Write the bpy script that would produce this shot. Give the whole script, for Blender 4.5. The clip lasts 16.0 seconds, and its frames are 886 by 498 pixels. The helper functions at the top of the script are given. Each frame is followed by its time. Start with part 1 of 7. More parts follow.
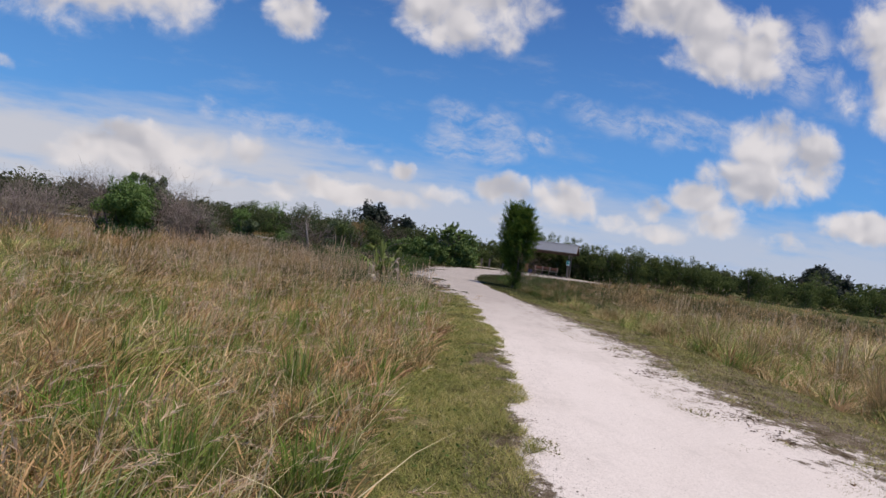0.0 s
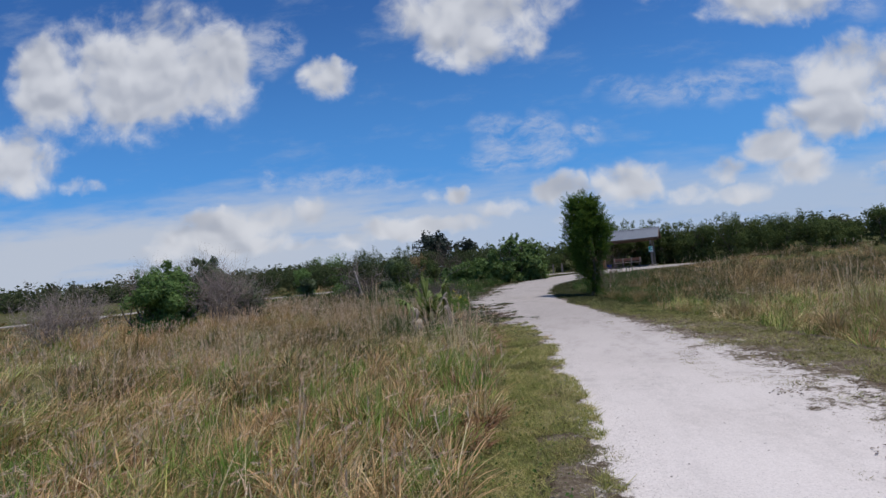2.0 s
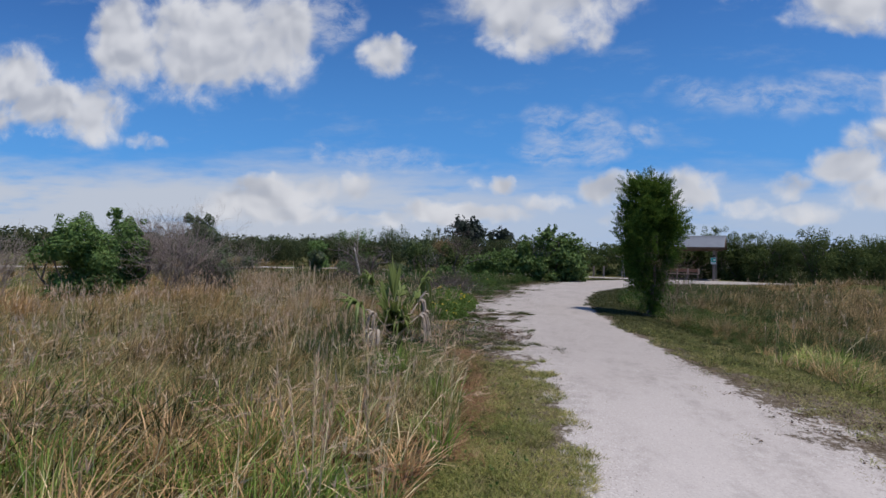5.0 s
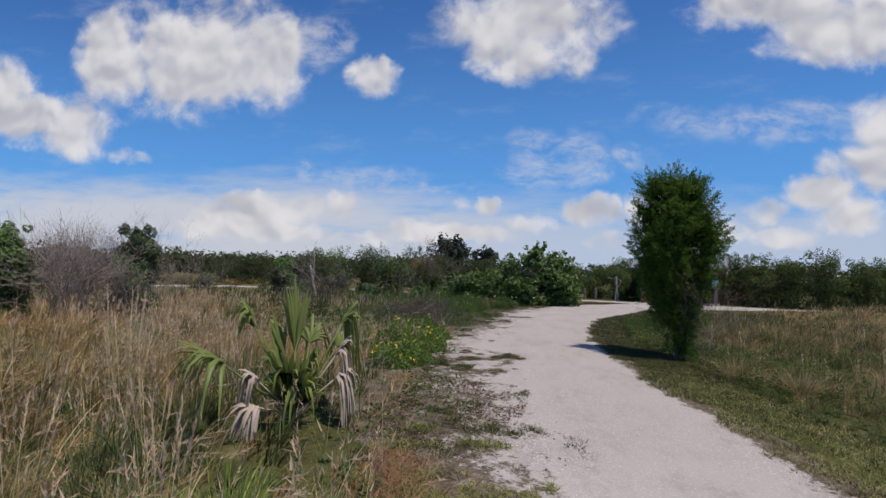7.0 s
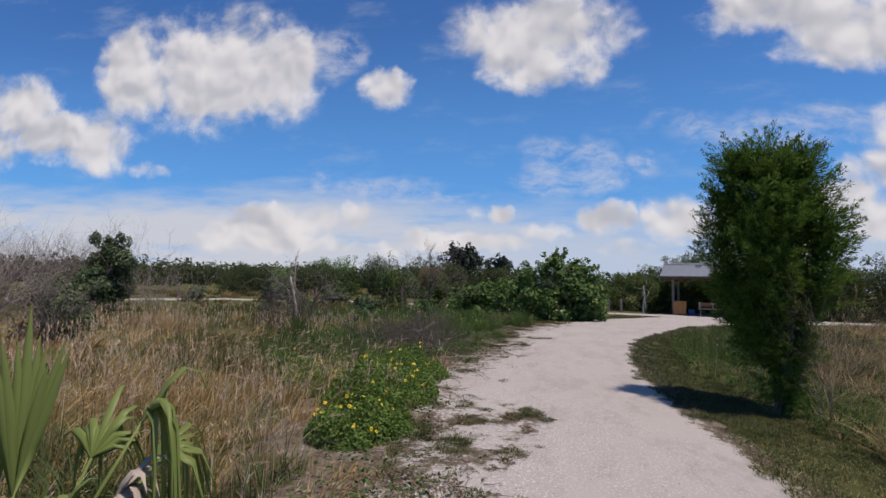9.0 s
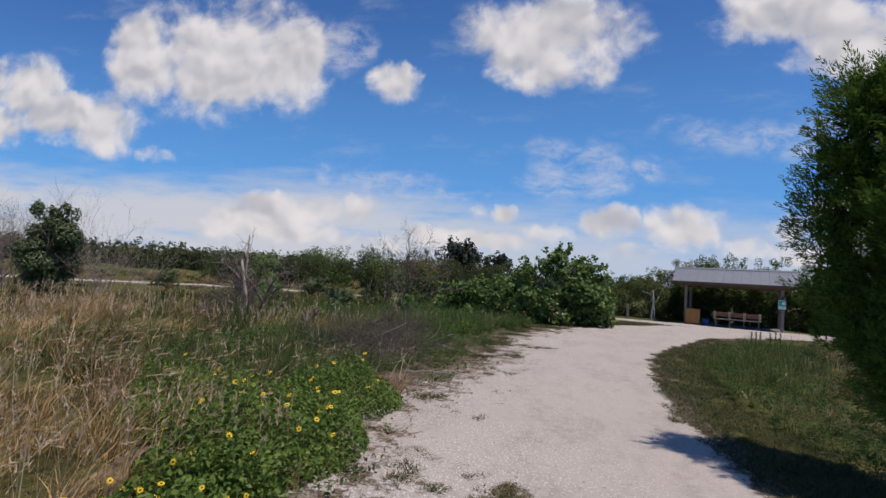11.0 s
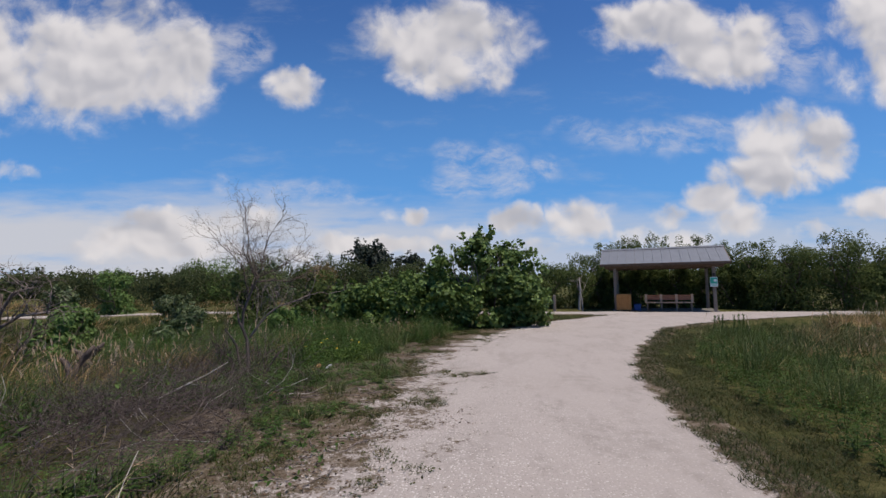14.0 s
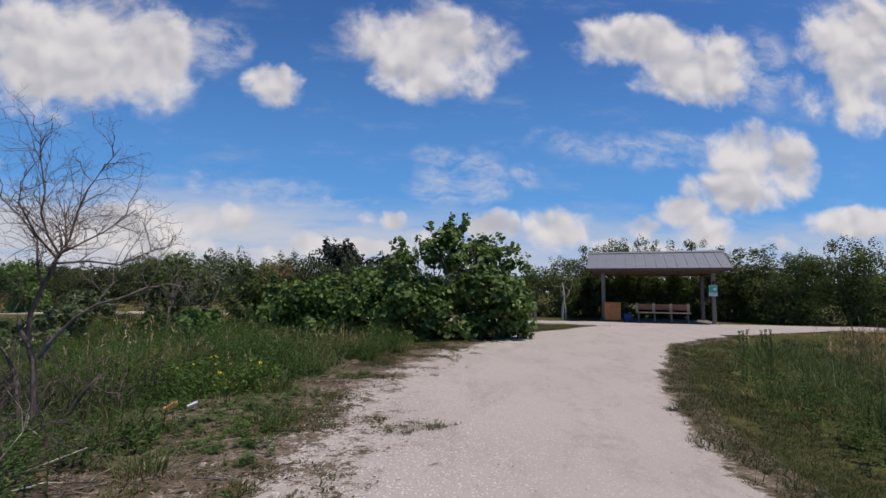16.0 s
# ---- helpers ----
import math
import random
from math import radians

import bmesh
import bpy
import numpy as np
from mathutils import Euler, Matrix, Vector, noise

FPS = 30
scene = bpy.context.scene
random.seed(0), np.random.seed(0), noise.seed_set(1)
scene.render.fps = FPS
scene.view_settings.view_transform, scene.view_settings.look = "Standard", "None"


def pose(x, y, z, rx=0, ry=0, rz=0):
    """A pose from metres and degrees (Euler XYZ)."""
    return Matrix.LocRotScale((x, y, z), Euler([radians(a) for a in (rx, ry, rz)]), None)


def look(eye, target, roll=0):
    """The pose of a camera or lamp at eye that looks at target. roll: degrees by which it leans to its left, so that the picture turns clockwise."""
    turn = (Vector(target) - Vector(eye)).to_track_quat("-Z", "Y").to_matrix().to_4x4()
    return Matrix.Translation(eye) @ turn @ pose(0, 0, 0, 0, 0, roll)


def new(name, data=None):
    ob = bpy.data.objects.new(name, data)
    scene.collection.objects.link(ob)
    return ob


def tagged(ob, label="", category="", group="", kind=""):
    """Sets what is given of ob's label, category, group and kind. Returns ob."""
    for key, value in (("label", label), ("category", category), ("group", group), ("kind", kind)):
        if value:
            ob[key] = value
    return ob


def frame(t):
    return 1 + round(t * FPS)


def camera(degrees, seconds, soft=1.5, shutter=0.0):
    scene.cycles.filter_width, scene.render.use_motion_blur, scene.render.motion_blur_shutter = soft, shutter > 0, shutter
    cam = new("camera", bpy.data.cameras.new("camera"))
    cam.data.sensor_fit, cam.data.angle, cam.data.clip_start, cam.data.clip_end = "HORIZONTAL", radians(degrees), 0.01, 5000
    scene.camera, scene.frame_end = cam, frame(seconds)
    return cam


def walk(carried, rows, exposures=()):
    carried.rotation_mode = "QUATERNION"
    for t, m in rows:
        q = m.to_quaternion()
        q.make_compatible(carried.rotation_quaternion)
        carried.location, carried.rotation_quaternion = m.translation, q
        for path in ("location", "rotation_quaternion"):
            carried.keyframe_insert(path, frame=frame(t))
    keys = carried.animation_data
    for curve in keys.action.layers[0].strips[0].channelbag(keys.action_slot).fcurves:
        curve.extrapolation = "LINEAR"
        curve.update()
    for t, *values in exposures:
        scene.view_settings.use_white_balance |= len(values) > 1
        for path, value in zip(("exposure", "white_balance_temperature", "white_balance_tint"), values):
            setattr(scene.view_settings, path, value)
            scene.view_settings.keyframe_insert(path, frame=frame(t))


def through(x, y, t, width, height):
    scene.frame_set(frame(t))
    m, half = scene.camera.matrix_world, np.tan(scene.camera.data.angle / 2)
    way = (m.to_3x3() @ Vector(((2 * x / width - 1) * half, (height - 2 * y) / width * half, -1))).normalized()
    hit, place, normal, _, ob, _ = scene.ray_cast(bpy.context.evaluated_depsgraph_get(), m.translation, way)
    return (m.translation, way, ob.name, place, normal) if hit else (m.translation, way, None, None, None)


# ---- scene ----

# ---------------- camera and walk ----------------
cam = camera(86.5, 16.0, soft=1.5)
PATH = [
    (0.0, -0.082, 0.440, 1.382, 2.84, -0.19, 7.50),
    (0.5, -0.025, 1.314, 1.405, 1.03, -10.20, 2.87),
    (1.0, 0.050, 1.892, 1.458, 10.81, -10.30, -2.34),
    (1.5, 0.153, 2.486, 1.496, 16.15, -6.12, 1.29),
    (2.0, 0.256, 3.335, 1.559, 11.20, 2.13, -5.26),
    (2.5, 0.347, 3.960, 1.518, 19.41, -0.52, 0.43),
    (3.0, 0.382, 4.885, 1.562, 16.58, 0.12, -1.63),
    (3.5, 0.438, 5.503, 1.529, 17.20, -0.74, -0.66),
    (4.0, 0.355, 6.181, 1.513, 18.70, -0.83, 0.84),
    (4.2, 0.357, 6.528, 1.539, 16.78, 0.39, -1.15),
    (6.3, -0.019, 10.354, 1.475, 14.14, 0.69, 5.86),
    (6.5, -0.071, 10.660, 1.542, 13.09, 2.29, 3.73),
    (7.0, -0.118, 11.326, 1.536, 14.18, 3.08, 1.72),
    (7.5, -0.258, 11.946, 1.521, 17.06, 3.09, 4.04),
    (8.0, -0.345, 12.724, 1.589, 15.13, 4.39, 1.23),
    (8.5, -0.372, 13.318, 1.589, 19.37, 3.16, 2.82),
    (9.0, -0.486, 14.243, 1.641, 15.90, 4.17, 1.30),
    (9.5, -0.466, 14.902, 1.590, 16.42, 3.93, 2.40),
    (9.7, -0.503, 15.203, 1.544, 17.26, 3.00, 3.59),
    (11.8, -0.956, 17.950, 1.554, 15.75, 4.16, 3.66),
    (12.0, -1.045, 18.228, 1.527, 18.02, 3.47, 4.96),
    (12.5, -1.068, 19.162, 1.541, 13.68, 5.21, 0.46),
    (13.0, -1.138, 19.957, 1.484, 11.43, 2.41, 2.84),
    (13.5, -1.253, 20.739, 1.471, 8.72, 2.35, 1.75),
    (14.0, -1.155, 21.525, 1.422, 5.50, 4.51, -0.84),
    (14.5, -1.103, 22.272, 1.361, 4.53, 3.81, 3.53),
    (15.0, -0.842, 22.837, 1.446, -2.53, 3.47, -1.02),
    (15.5, -0.924, 23.688, 1.333, -0.91, 4.99, 6.60),
    (16.0, -1.032, 24.545, 1.309, 2.72, 5.11, 0.59),
]


def carried_pose(x, y, z, yaw, pitch, roll):
    yaw, pitch = radians(yaw), radians(pitch)
    way = Vector((-math.sin(yaw) * math.cos(pitch), math.cos(yaw) * math.cos(pitch), math.sin(pitch)))
    return look((x, y, z), Vector((x, y, z)) + way, roll)


walk(cam, [(t, carried_pose(*row)) for t, *row in PATH], exposures=[(0.0, -0.12, 6700, 13), (1.0, -0.13, 6650, 13), (2.0, -0.25, 6080, 9), (4.0, -0.23, 6100, 9), (7.0, -0.12, 6500, 11), (9.5, -0.06, 6650, 12), (12.0, -0.10, 6700, 12), (16.0, -0.12, 6700, 12)])

# ---------------- world and sun ----------------
SUN_AZ, SUN_EL = 106.0, 69.0


def build_world():
    world = bpy.data.worlds.new("world")
    scene.world = world
    world.use_nodes = True
    nt = world.node_tree
    nt.nodes.clear()

    def node(kind, **props):
        n = nt.nodes.new(kind)
        for key, value in props.items():
            if key == "operation":
                n.operation = value
        return n

    def link(a, b):
        nt.links.new(a, b)

    def value(op, a, b=None, clamp=False):
        n = node("ShaderNodeMath", operation=op)
        n.use_clamp = clamp
        for k, v in ((0, a), (1, b)):
            if v is None:
                continue
            if isinstance(v, (int, float)):
                n.inputs[k].default_value = v
            else:
                link(v, n.inputs[k])
        return n.outputs[0]

    def vec(op, a, b=None, out=0):
        n = node("ShaderNodeVectorMath", operation=op)
        for k, v in ((0, a), (1, b)):
            if v is None:
                continue
            if isinstance(v, tuple):
                n.inputs[k].default_value = v
            else:
                link(v, n.inputs[k])
        return n.outputs[out]

    def smooth(x, lo, hi):
        n = node("ShaderNodeMapRange")
        n.interpolation_type = "SMOOTHSTEP"
        link(x, n.inputs[0])
        n.inputs[1].default_value, n.inputs[2].default_value = lo, hi
        n.inputs[3].default_value, n.inputs[4].default_value = 0.0, 1.0
        return n.outputs[0]

    def fbm(p, scale, detail, rough):
        n = node("ShaderNodeTexNoise")
        n.noise_dimensions = "3D"
        link(p, n.inputs["Vector"])
        n.inputs["Scale"].default_value = scale
        n.inputs["Detail"].default_value = detail
        n.inputs["Roughness"].default_value = rough
        return n.outputs["Fac"]

    def mix(fac, a, b):
        n = node("ShaderNodeMix")
        n.data_type = "RGBA"
        link(fac, n.inputs[0])
        for k, v in ((6, a), (7, b)):
            if isinstance(v, tuple):
                n.inputs[k].default_value = (*v, 1)
            else:
                link(v, n.inputs[k])
        return n.outputs[2]

    sky = node("ShaderNodeTexSky")
    sky.sky_type = "NISHITA"
    sky.sun_disc = False
    sky.sun_elevation, sky.sun_rotation = radians(SUN_EL), radians(SUN_AZ)
    sky.air_density, sky.dust_density, sky.ozone_density = 1.0, 0.4, 4.0
    coord = node("ShaderNodeTexCoord").outputs["Generated"]
    # directions as places on an upright plane ahead of the walk
    sep = node("ShaderNodeSeparateXYZ")
    link(coord, sep.inputs[0])
    yaw = radians(8.0)
    right = vec("DOT_PRODUCT", coord, (math.cos(yaw), math.sin(yaw), 0.0), 1)
    ahead = value("MAXIMUM", vec("DOT_PRODUCT", coord, (-math.sin(yaw), math.cos(yaw), 0.0), 1), 0.12)
    com = node("ShaderNodeCombineXYZ")
    link(value("DIVIDE", right, ahead), com.inputs[0])
    link(value("DIVIDE", sep.outputs[2], ahead), com.inputs[1])
    plane = com.outputs[0]

    bent = vec("ADD", plane, vec("MULTIPLY", vec("SUBTRACT", colour_noise(nt, plane, 11.0), (0.5, 0.5, 0.5)), (0.075, 0.055, 0.0)))
    bent = vec("ADD", bent, vec("MULTIPLY", vec("SUBTRACT", colour_noise(nt, plane, 34.0), (0.5, 0.5, 0.5)), (0.026, 0.022, 0.0)))
    def field(lobes, where):
        total = None
        for cx, cz, w, h, full in lobes:
            off = vec("MULTIPLY", vec("SUBTRACT", where, (cx, cz, 0.0)), (0.64 / w, 0.64 / h, 0.0))
            near = value("SUBTRACT", 1.0, vec("LENGTH", off, None, 1), clamp=True)
            near = value("MULTIPLY", near, 1.6 * full, clamp=True)
            near = value("MINIMUM", near, full) if full < 1 else near
            total = near if total is None else value("MAXIMUM", total, near)
        return total

    total, thin = field(BIG_CLOUDS + SIDE_CLOUDS + LOW_CLOUDS, bent), field(WISPS, bent)
    warp = vec("ADD", plane, vec("MULTIPLY", vec("SUBTRACT", colour_noise(nt, plane, 6.0), (0.5, 0.5, 0.5)), (0.12, 0.08, 0.0)))
    puff = fbm(warp, 9.0, 8.0, 0.60)
    broad = fbm(warp, 9.0, 2.0, 0.5)
    lift = fbm(vec("ADD", warp, (0.008, 0.026, 0.0)), 9.0, 2.0, 0.5)
    body = value("ADD", total, value("MULTIPLY", value("SUBTRACT", puff, 0.5), 2.4))
    alpha = smooth(body, 0.08, 1.0)
    alpha = value("MULTIPLY", alpha, smooth(total, 0.0, 0.40))
    alpha = value("MULTIPLY", alpha, 0.96)
    # torn thin scraps of cloud
    torn = fbm(vec("MULTIPLY", warp, (1.0, 1.8, 1.0)), 13.0, 8.0, 0.66)
    scrap = value("MULTIPLY", value("MULTIPLY", smooth(torn, 0.34, 0.68), smooth(thin, 0.0, 0.42)), 0.50)
    # a pale layer towards the horizon, thicker on the left, in level streaks
    veil_noise = fbm(vec("MULTIPLY", plane, (1.0, 5.0, 1.0)), 3.2, 7.0, 0.58)
    side = node("ShaderNodeSeparateXYZ")
    link(plane, side.inputs[0])
    left = value("SUBTRACT", 1.0, smooth(side.outputs[0], -0.55, 0.25))
    low = value("SUBTRACT", 1.0, smooth(value("SUBTRACT", value("SUBTRACT", com_z(nt, plane), value("MULTIPLY", left, 0.035)), value("MULTIPLY", value("SUBTRACT", veil_noise, 0.5), 0.16)), 0.09, 0.20))
    veil = value("MULTIPLY", smooth(veil_noise, 0.16, 0.50), value("MULTIPLY", low, value("ADD", value("MULTIPLY", left, 0.30), 0.66)), clamp=True)
    haze = value("MULTIPLY", value("SUBTRACT", 1.0, smooth(com_z(nt, plane), 0.0, 0.20)), 0.86)
    # thin streaks high up
    streak = fbm(vec("MULTIPLY", plane, (2.0, 6.0, 1.0)), 2.2, 8.0, 0.65)
    streak = value("MULTIPLY", smooth(streak, 0.5, 0.8), 0.28)

    # thick parts are greyer, upper sides and thin rims whiter
    relief = value("ADD", value("MULTIPLY", value("SUBTRACT", broad, lift), 2.2), value("MULTIPLY", body, -0.20))
    shade = smooth(relief, -0.62, 0.22)
    cloud = mix(shade, (0.49, 0.50, 0.55), (0.80, 0.785, 0.80))
    blue = vec("MULTIPLY", sky.outputs[0], SKY_TINT)
    picture = mix(haze, blue, (0.56, 0.62, 0.75))
    glow = value("MULTIPLY", value("SUBTRACT", 1.0, smooth(com_z(nt, plane), 0.05, 0.66)), 0.60)
    picture = mix(glow, picture, (0.13, 0.41, 0.86))
    picture = mix(streak, picture, (0.52, 0.57, 0.66))
    picture = mix(veil, picture, (0.60, 0.63, 0.70))
    picture = mix(scrap, picture, (0.70, 0.70, 0.75))
    picture = mix(alpha, picture, cloud)
    back = node("ShaderNodeBackground")
    link(picture, back.inputs[0])
    back.inputs[1].default_value = 1.0
    out = node("ShaderNodeOutputWorld")
    link(back.outputs[0], out.inputs[0])


def colour_noise(nt, p, scale):
    n = nt.nodes.new("ShaderNodeTexNoise")
    nt.links.new(p, n.inputs["Vector"])
    n.inputs["Scale"].default_value, n.inputs["Detail"].default_value = scale, 3.0
    return n.outputs["Color"]


def com_z(nt, plane):
    n = nt.nodes.new("ShaderNodeSeparateXYZ")
    nt.links.new(plane, n.inputs[0])
    return n.outputs[1]


SKY_TINT = (0.047, 0.084, 0.127)
# clouds on the plane ahead: across, up, half width, half height, how solid
BIG_CLOUDS = [
    (-0.710, 0.491, 0.236, 0.120, 1.00), (-0.859, 0.474, 0.118, 0.089, 1.00), (-0.584, 0.456, 0.136, 0.075, 1.00), (-0.681, 0.422, 0.136, 0.048, 1.00), (-0.924, 0.511, 0.075, 0.076, 1.00), (-0.499, 0.496, 0.062, 0.076, 1.00),
    (-0.281, 0.433, 0.052, 0.037, 0.95), (-0.253, 0.457, 0.020, 0.020, 0.80), (0.053, 0.547, 0.159, 0.075, 1.00), (0.043, 0.472, 0.076, 0.052, 1.00), (-0.007, 0.496, 0.061, 0.056, 1.00), (0.165, 0.475, 0.044, 0.045, 0.62),
    (0.552, 0.578, 0.145, 0.052, 1.00), (0.648, 0.524, 0.108, 0.062, 1.00), (0.721, 0.514, 0.075, 0.062, 1.00), (0.757, 0.564, 0.072, 0.062, 0.90), (0.637, 0.475, 0.038, 0.035, 0.80), (1.154, 0.615, 0.170, 0.123, 1.00),
    (1.128, 0.494, 0.114, 0.087, 1.00), (1.311, 0.581, 0.168, 0.117, 1.00),
]
SIDE_CLOUDS = [
    (1.451, 0.702, 0.157, 0.089, 1.00), (0.993, 0.471, 0.075, 0.059, 0.45), (0.816, 0.318, 0.105, 0.071, 1.00), (0.893, 0.298, 0.071, 0.067, 1.00), (0.768, 0.234, 0.097, 0.051, 1.00), (0.650, 0.182, 0.065, 0.036, 1.00),
    (0.691, 0.145, 0.071, 0.034, 0.90), (0.537, 0.148, 0.036, 0.024, 0.80), (-0.831, 0.244, 0.037, 0.016, 0.50), (-1.241, 0.412, 0.113, 0.069, 1.00), (-1.321, 0.312, 0.113, 0.058, 1.00), (-1.001, 0.326, 0.095, 0.067, 1.00),
    (-1.127, 0.340, 0.099, 0.052, 1.00), (-0.873, 0.259, 0.034, 0.017, 0.50), (-1.378, 0.231, 0.060, 0.018, 0.70), (1.064, 0.175, 0.097, 0.032, 0.95), (1.278, 0.188, 0.071, 0.042, 0.75), (1.400, 0.247, 0.048, 0.024, 0.60),
]
LOW_CLOUDS = [
    (-0.017, 0.148, 0.027, 0.018, 1.00), (-0.078, 0.154, 0.018, 0.015, 0.45), (0.190, 0.141, 0.055, 0.031, 1.00), (0.338, 0.137, 0.062, 0.041, 1.00), (0.077, 0.110, 0.055, 0.019, 0.60), (0.405, 0.169, 0.036, 0.024, 0.45),
    (-0.518, 0.130, 0.112, 0.033, 1.00), (-0.602, 0.105, 0.081, 0.024, 1.00), (-0.442, 0.136, 0.051, 0.031, 0.90), (-0.336, 0.147, 0.044, 0.029, 0.60), (-0.546, 0.087, 0.170, 0.022, 0.80), (-0.089, 0.086, 0.120, 0.017, 0.95),
    (-0.176, 0.093, 0.063, 0.018, 0.90), (-0.302, 0.079, 0.085, 0.015, 0.70), (0.460, 0.102, 0.071, 0.019, 0.60), (0.561, 0.098, 0.071, 0.017, 0.60), (0.233, 0.080, 0.060, 0.014, 0.60), (0.860, 0.114, 0.047, 0.019, 0.60),
]
WISPS = [
    (-0.391, 0.511, 0.052, 0.053, 0.48), (0.133, 0.257, 0.072, 0.046, 0.60), (0.098, 0.217, 0.075, 0.022, 0.50), (0.182, 0.232, 0.051, 0.034, 0.50), (0.266, 0.254, 0.036, 0.032, 0.36), (0.078, 0.293, 0.044, 0.018, 0.40),
    (0.529, 0.317, 0.138, 0.032, 0.36), (0.397, 0.326, 0.072, 0.022, 0.30), (0.643, 0.347, 0.072, 0.022, 0.32), (0.337, 0.344, 0.060, 0.018, 0.26), (-0.419, 0.225, 0.024, 0.021, 0.42), (-0.271, 0.209, 0.100, 0.024, 0.42),
    (-0.167, 0.188, 0.103, 0.011, 0.30), (0.847, 0.529, 0.066, 0.081, 0.50), (0.601, 0.296, 0.096, 0.015, 0.28),
]
build_world()

sun = new("sun", bpy.data.lights.new("sun", "SUN"))
sun.data.energy, sun.data.angle, sun.data.color = 4.7, radians(0.53), (1.0, 0.93, 0.82)
a, e = radians(SUN_AZ), radians(SUN_EL)
sun.matrix_world = look((0, 0, 0), (-math.sin(a) * math.cos(e), -math.cos(a) * math.cos(e), -math.sin(e)))

# ---------------- materials ----------------


class Nodes:
    """Short forms for wiring one material."""

    def __init__(self, name):
        self.mat = bpy.data.materials.new(name)
        self.mat.use_nodes = True
        self.nt = self.mat.node_tree
        self.nt.nodes.clear()
        self.out = self.nt.nodes.new("ShaderNodeOutputMaterial")

    def put(self, socket, v):
        if v is None:
            return
        if isinstance(v, (int, float)):
            socket.default_value = v
        elif isinstance(v, tuple):
            socket.default_value = (*v, 1) if len(socket.default_value) == 4 and len(v) == 3 else v
        else:
            self.nt.links.new(v, socket)

    def place(self):
        return self.nt.nodes.new("ShaderNodeNewGeometry").outputs["Position"]

    def island(self):
        return self.nt.nodes.new("ShaderNodeNewGeometry").outputs["Random Per Island"]

    def single(self):
        return self.nt.nodes.new("ShaderNodeObjectInfo").outputs["Random"]

    def local(self):
        return self.nt.nodes.new("ShaderNodeTexCoord").outputs["Object"]

    def stretch(self, v, by):
        n = self.nt.nodes.new("ShaderNodeVectorMath")
        n.operation = "MULTIPLY"
        self.put(n.inputs[0], v)
        n.inputs[1].default_value = by
        return n.outputs[0]

    def noise(self, v, scale, detail=4.0, rough=0.55):
        n = self.nt.nodes.new("ShaderNodeTexNoise")
        self.put(n.inputs["Vector"], v)
        n.inputs["Scale"].default_value, n.inputs["Detail"].default_value, n.inputs["Roughness"].default_value = scale, detail, rough
        return n.outputs["Fac"]

    def cells(self, v, scale, out="Distance"):
        n = self.nt.nodes.new("ShaderNodeTexVoronoi")
        self.put(n.inputs["Vector"], v)
        n.inputs["Scale"].default_value = scale
        return n.outputs[out]

    def calc(self, op, x, y=None, clamp=False):
        n = self.nt.nodes.new("ShaderNodeMath")
        n.operation, n.use_clamp = op, clamp
        self.put(n.inputs[0], x)
        self.put(n.inputs[1], y)
        return n.outputs[0]

    def step(self, x, lo, hi):
        n = self.nt.nodes.new("ShaderNodeMapRange")
        n.interpolation_type = "SMOOTHSTEP"
        self.put(n.inputs[0], x)
        n.inputs[1].default_value, n.inputs[2].default_value = lo, hi
        return n.outputs[0]

    def mix(self, fac, x, y):
        n = self.nt.nodes.new("ShaderNodeMix")
        n.data_type = "RGBA"
        self.put(n.inputs[0], fac)
        self.put(n.inputs[6], x)
        self.put(n.inputs[7], y)
        return n.outputs[2]

    def ramp(self, fac, *stops):
        n = self.nt.nodes.new("ShaderNodeValToRGB")
        self.put(n.inputs[0], fac)
        el = n.color_ramp.elements
        while len(el) < len(stops):
            el.new(0.5)
        for e, (at, col) in zip(el, stops):
            e.position, e.color = at, (*col, 1)
        return n.outputs[0]

    def bump(self, height, strength, distance):
        n = self.nt.nodes.new("ShaderNodeBump")
        self.put(n.inputs["Height"], height)
        n.inputs["Strength"].default_value, n.inputs["Distance"].default_value = strength, distance
        return n.outputs[0]

    def solid(self, color, rough=0.8, metal=0.0, normal=None, spec=0.3):
        n = self.nt.nodes.new("ShaderNodeBsdfPrincipled")
        self.put(n.inputs["Base Color"], color)
        self.put(n.inputs["Roughness"], rough)
        self.put(n.inputs["Metallic"], metal)
        self.put(n.inputs["Specular IOR Level"], spec)
        self.put(n.inputs["Normal"], normal)
        self.nt.links.new(n.outputs[0], self.out.inputs[0])
        return self.mat

    def leafy(self, color, through=0.3, rough=0.5, spec=0.25):
        """A thin leaf: some of the light comes through it."""
        n = self.nt.nodes.new("ShaderNodeBsdfPrincipled")
        self.put(n.inputs["Base Color"], color)
        self.put(n.inputs["Roughness"], rough)
        self.put(n.inputs["Specular IOR Level"], spec)
        t = self.nt.nodes.new("ShaderNodeBsdfTranslucent")
        self.put(t.inputs[0], color)
        m = self.nt.nodes.new("ShaderNodeMixShader")
        m.inputs[0].default_value = through
        self.nt.links.new(n.outputs[0], m.inputs[1])
        self.nt.links.new(t.outputs[0], m.inputs[2])
        self.nt.links.new(m.outputs[0], self.out.inputs[0])
        return self.mat


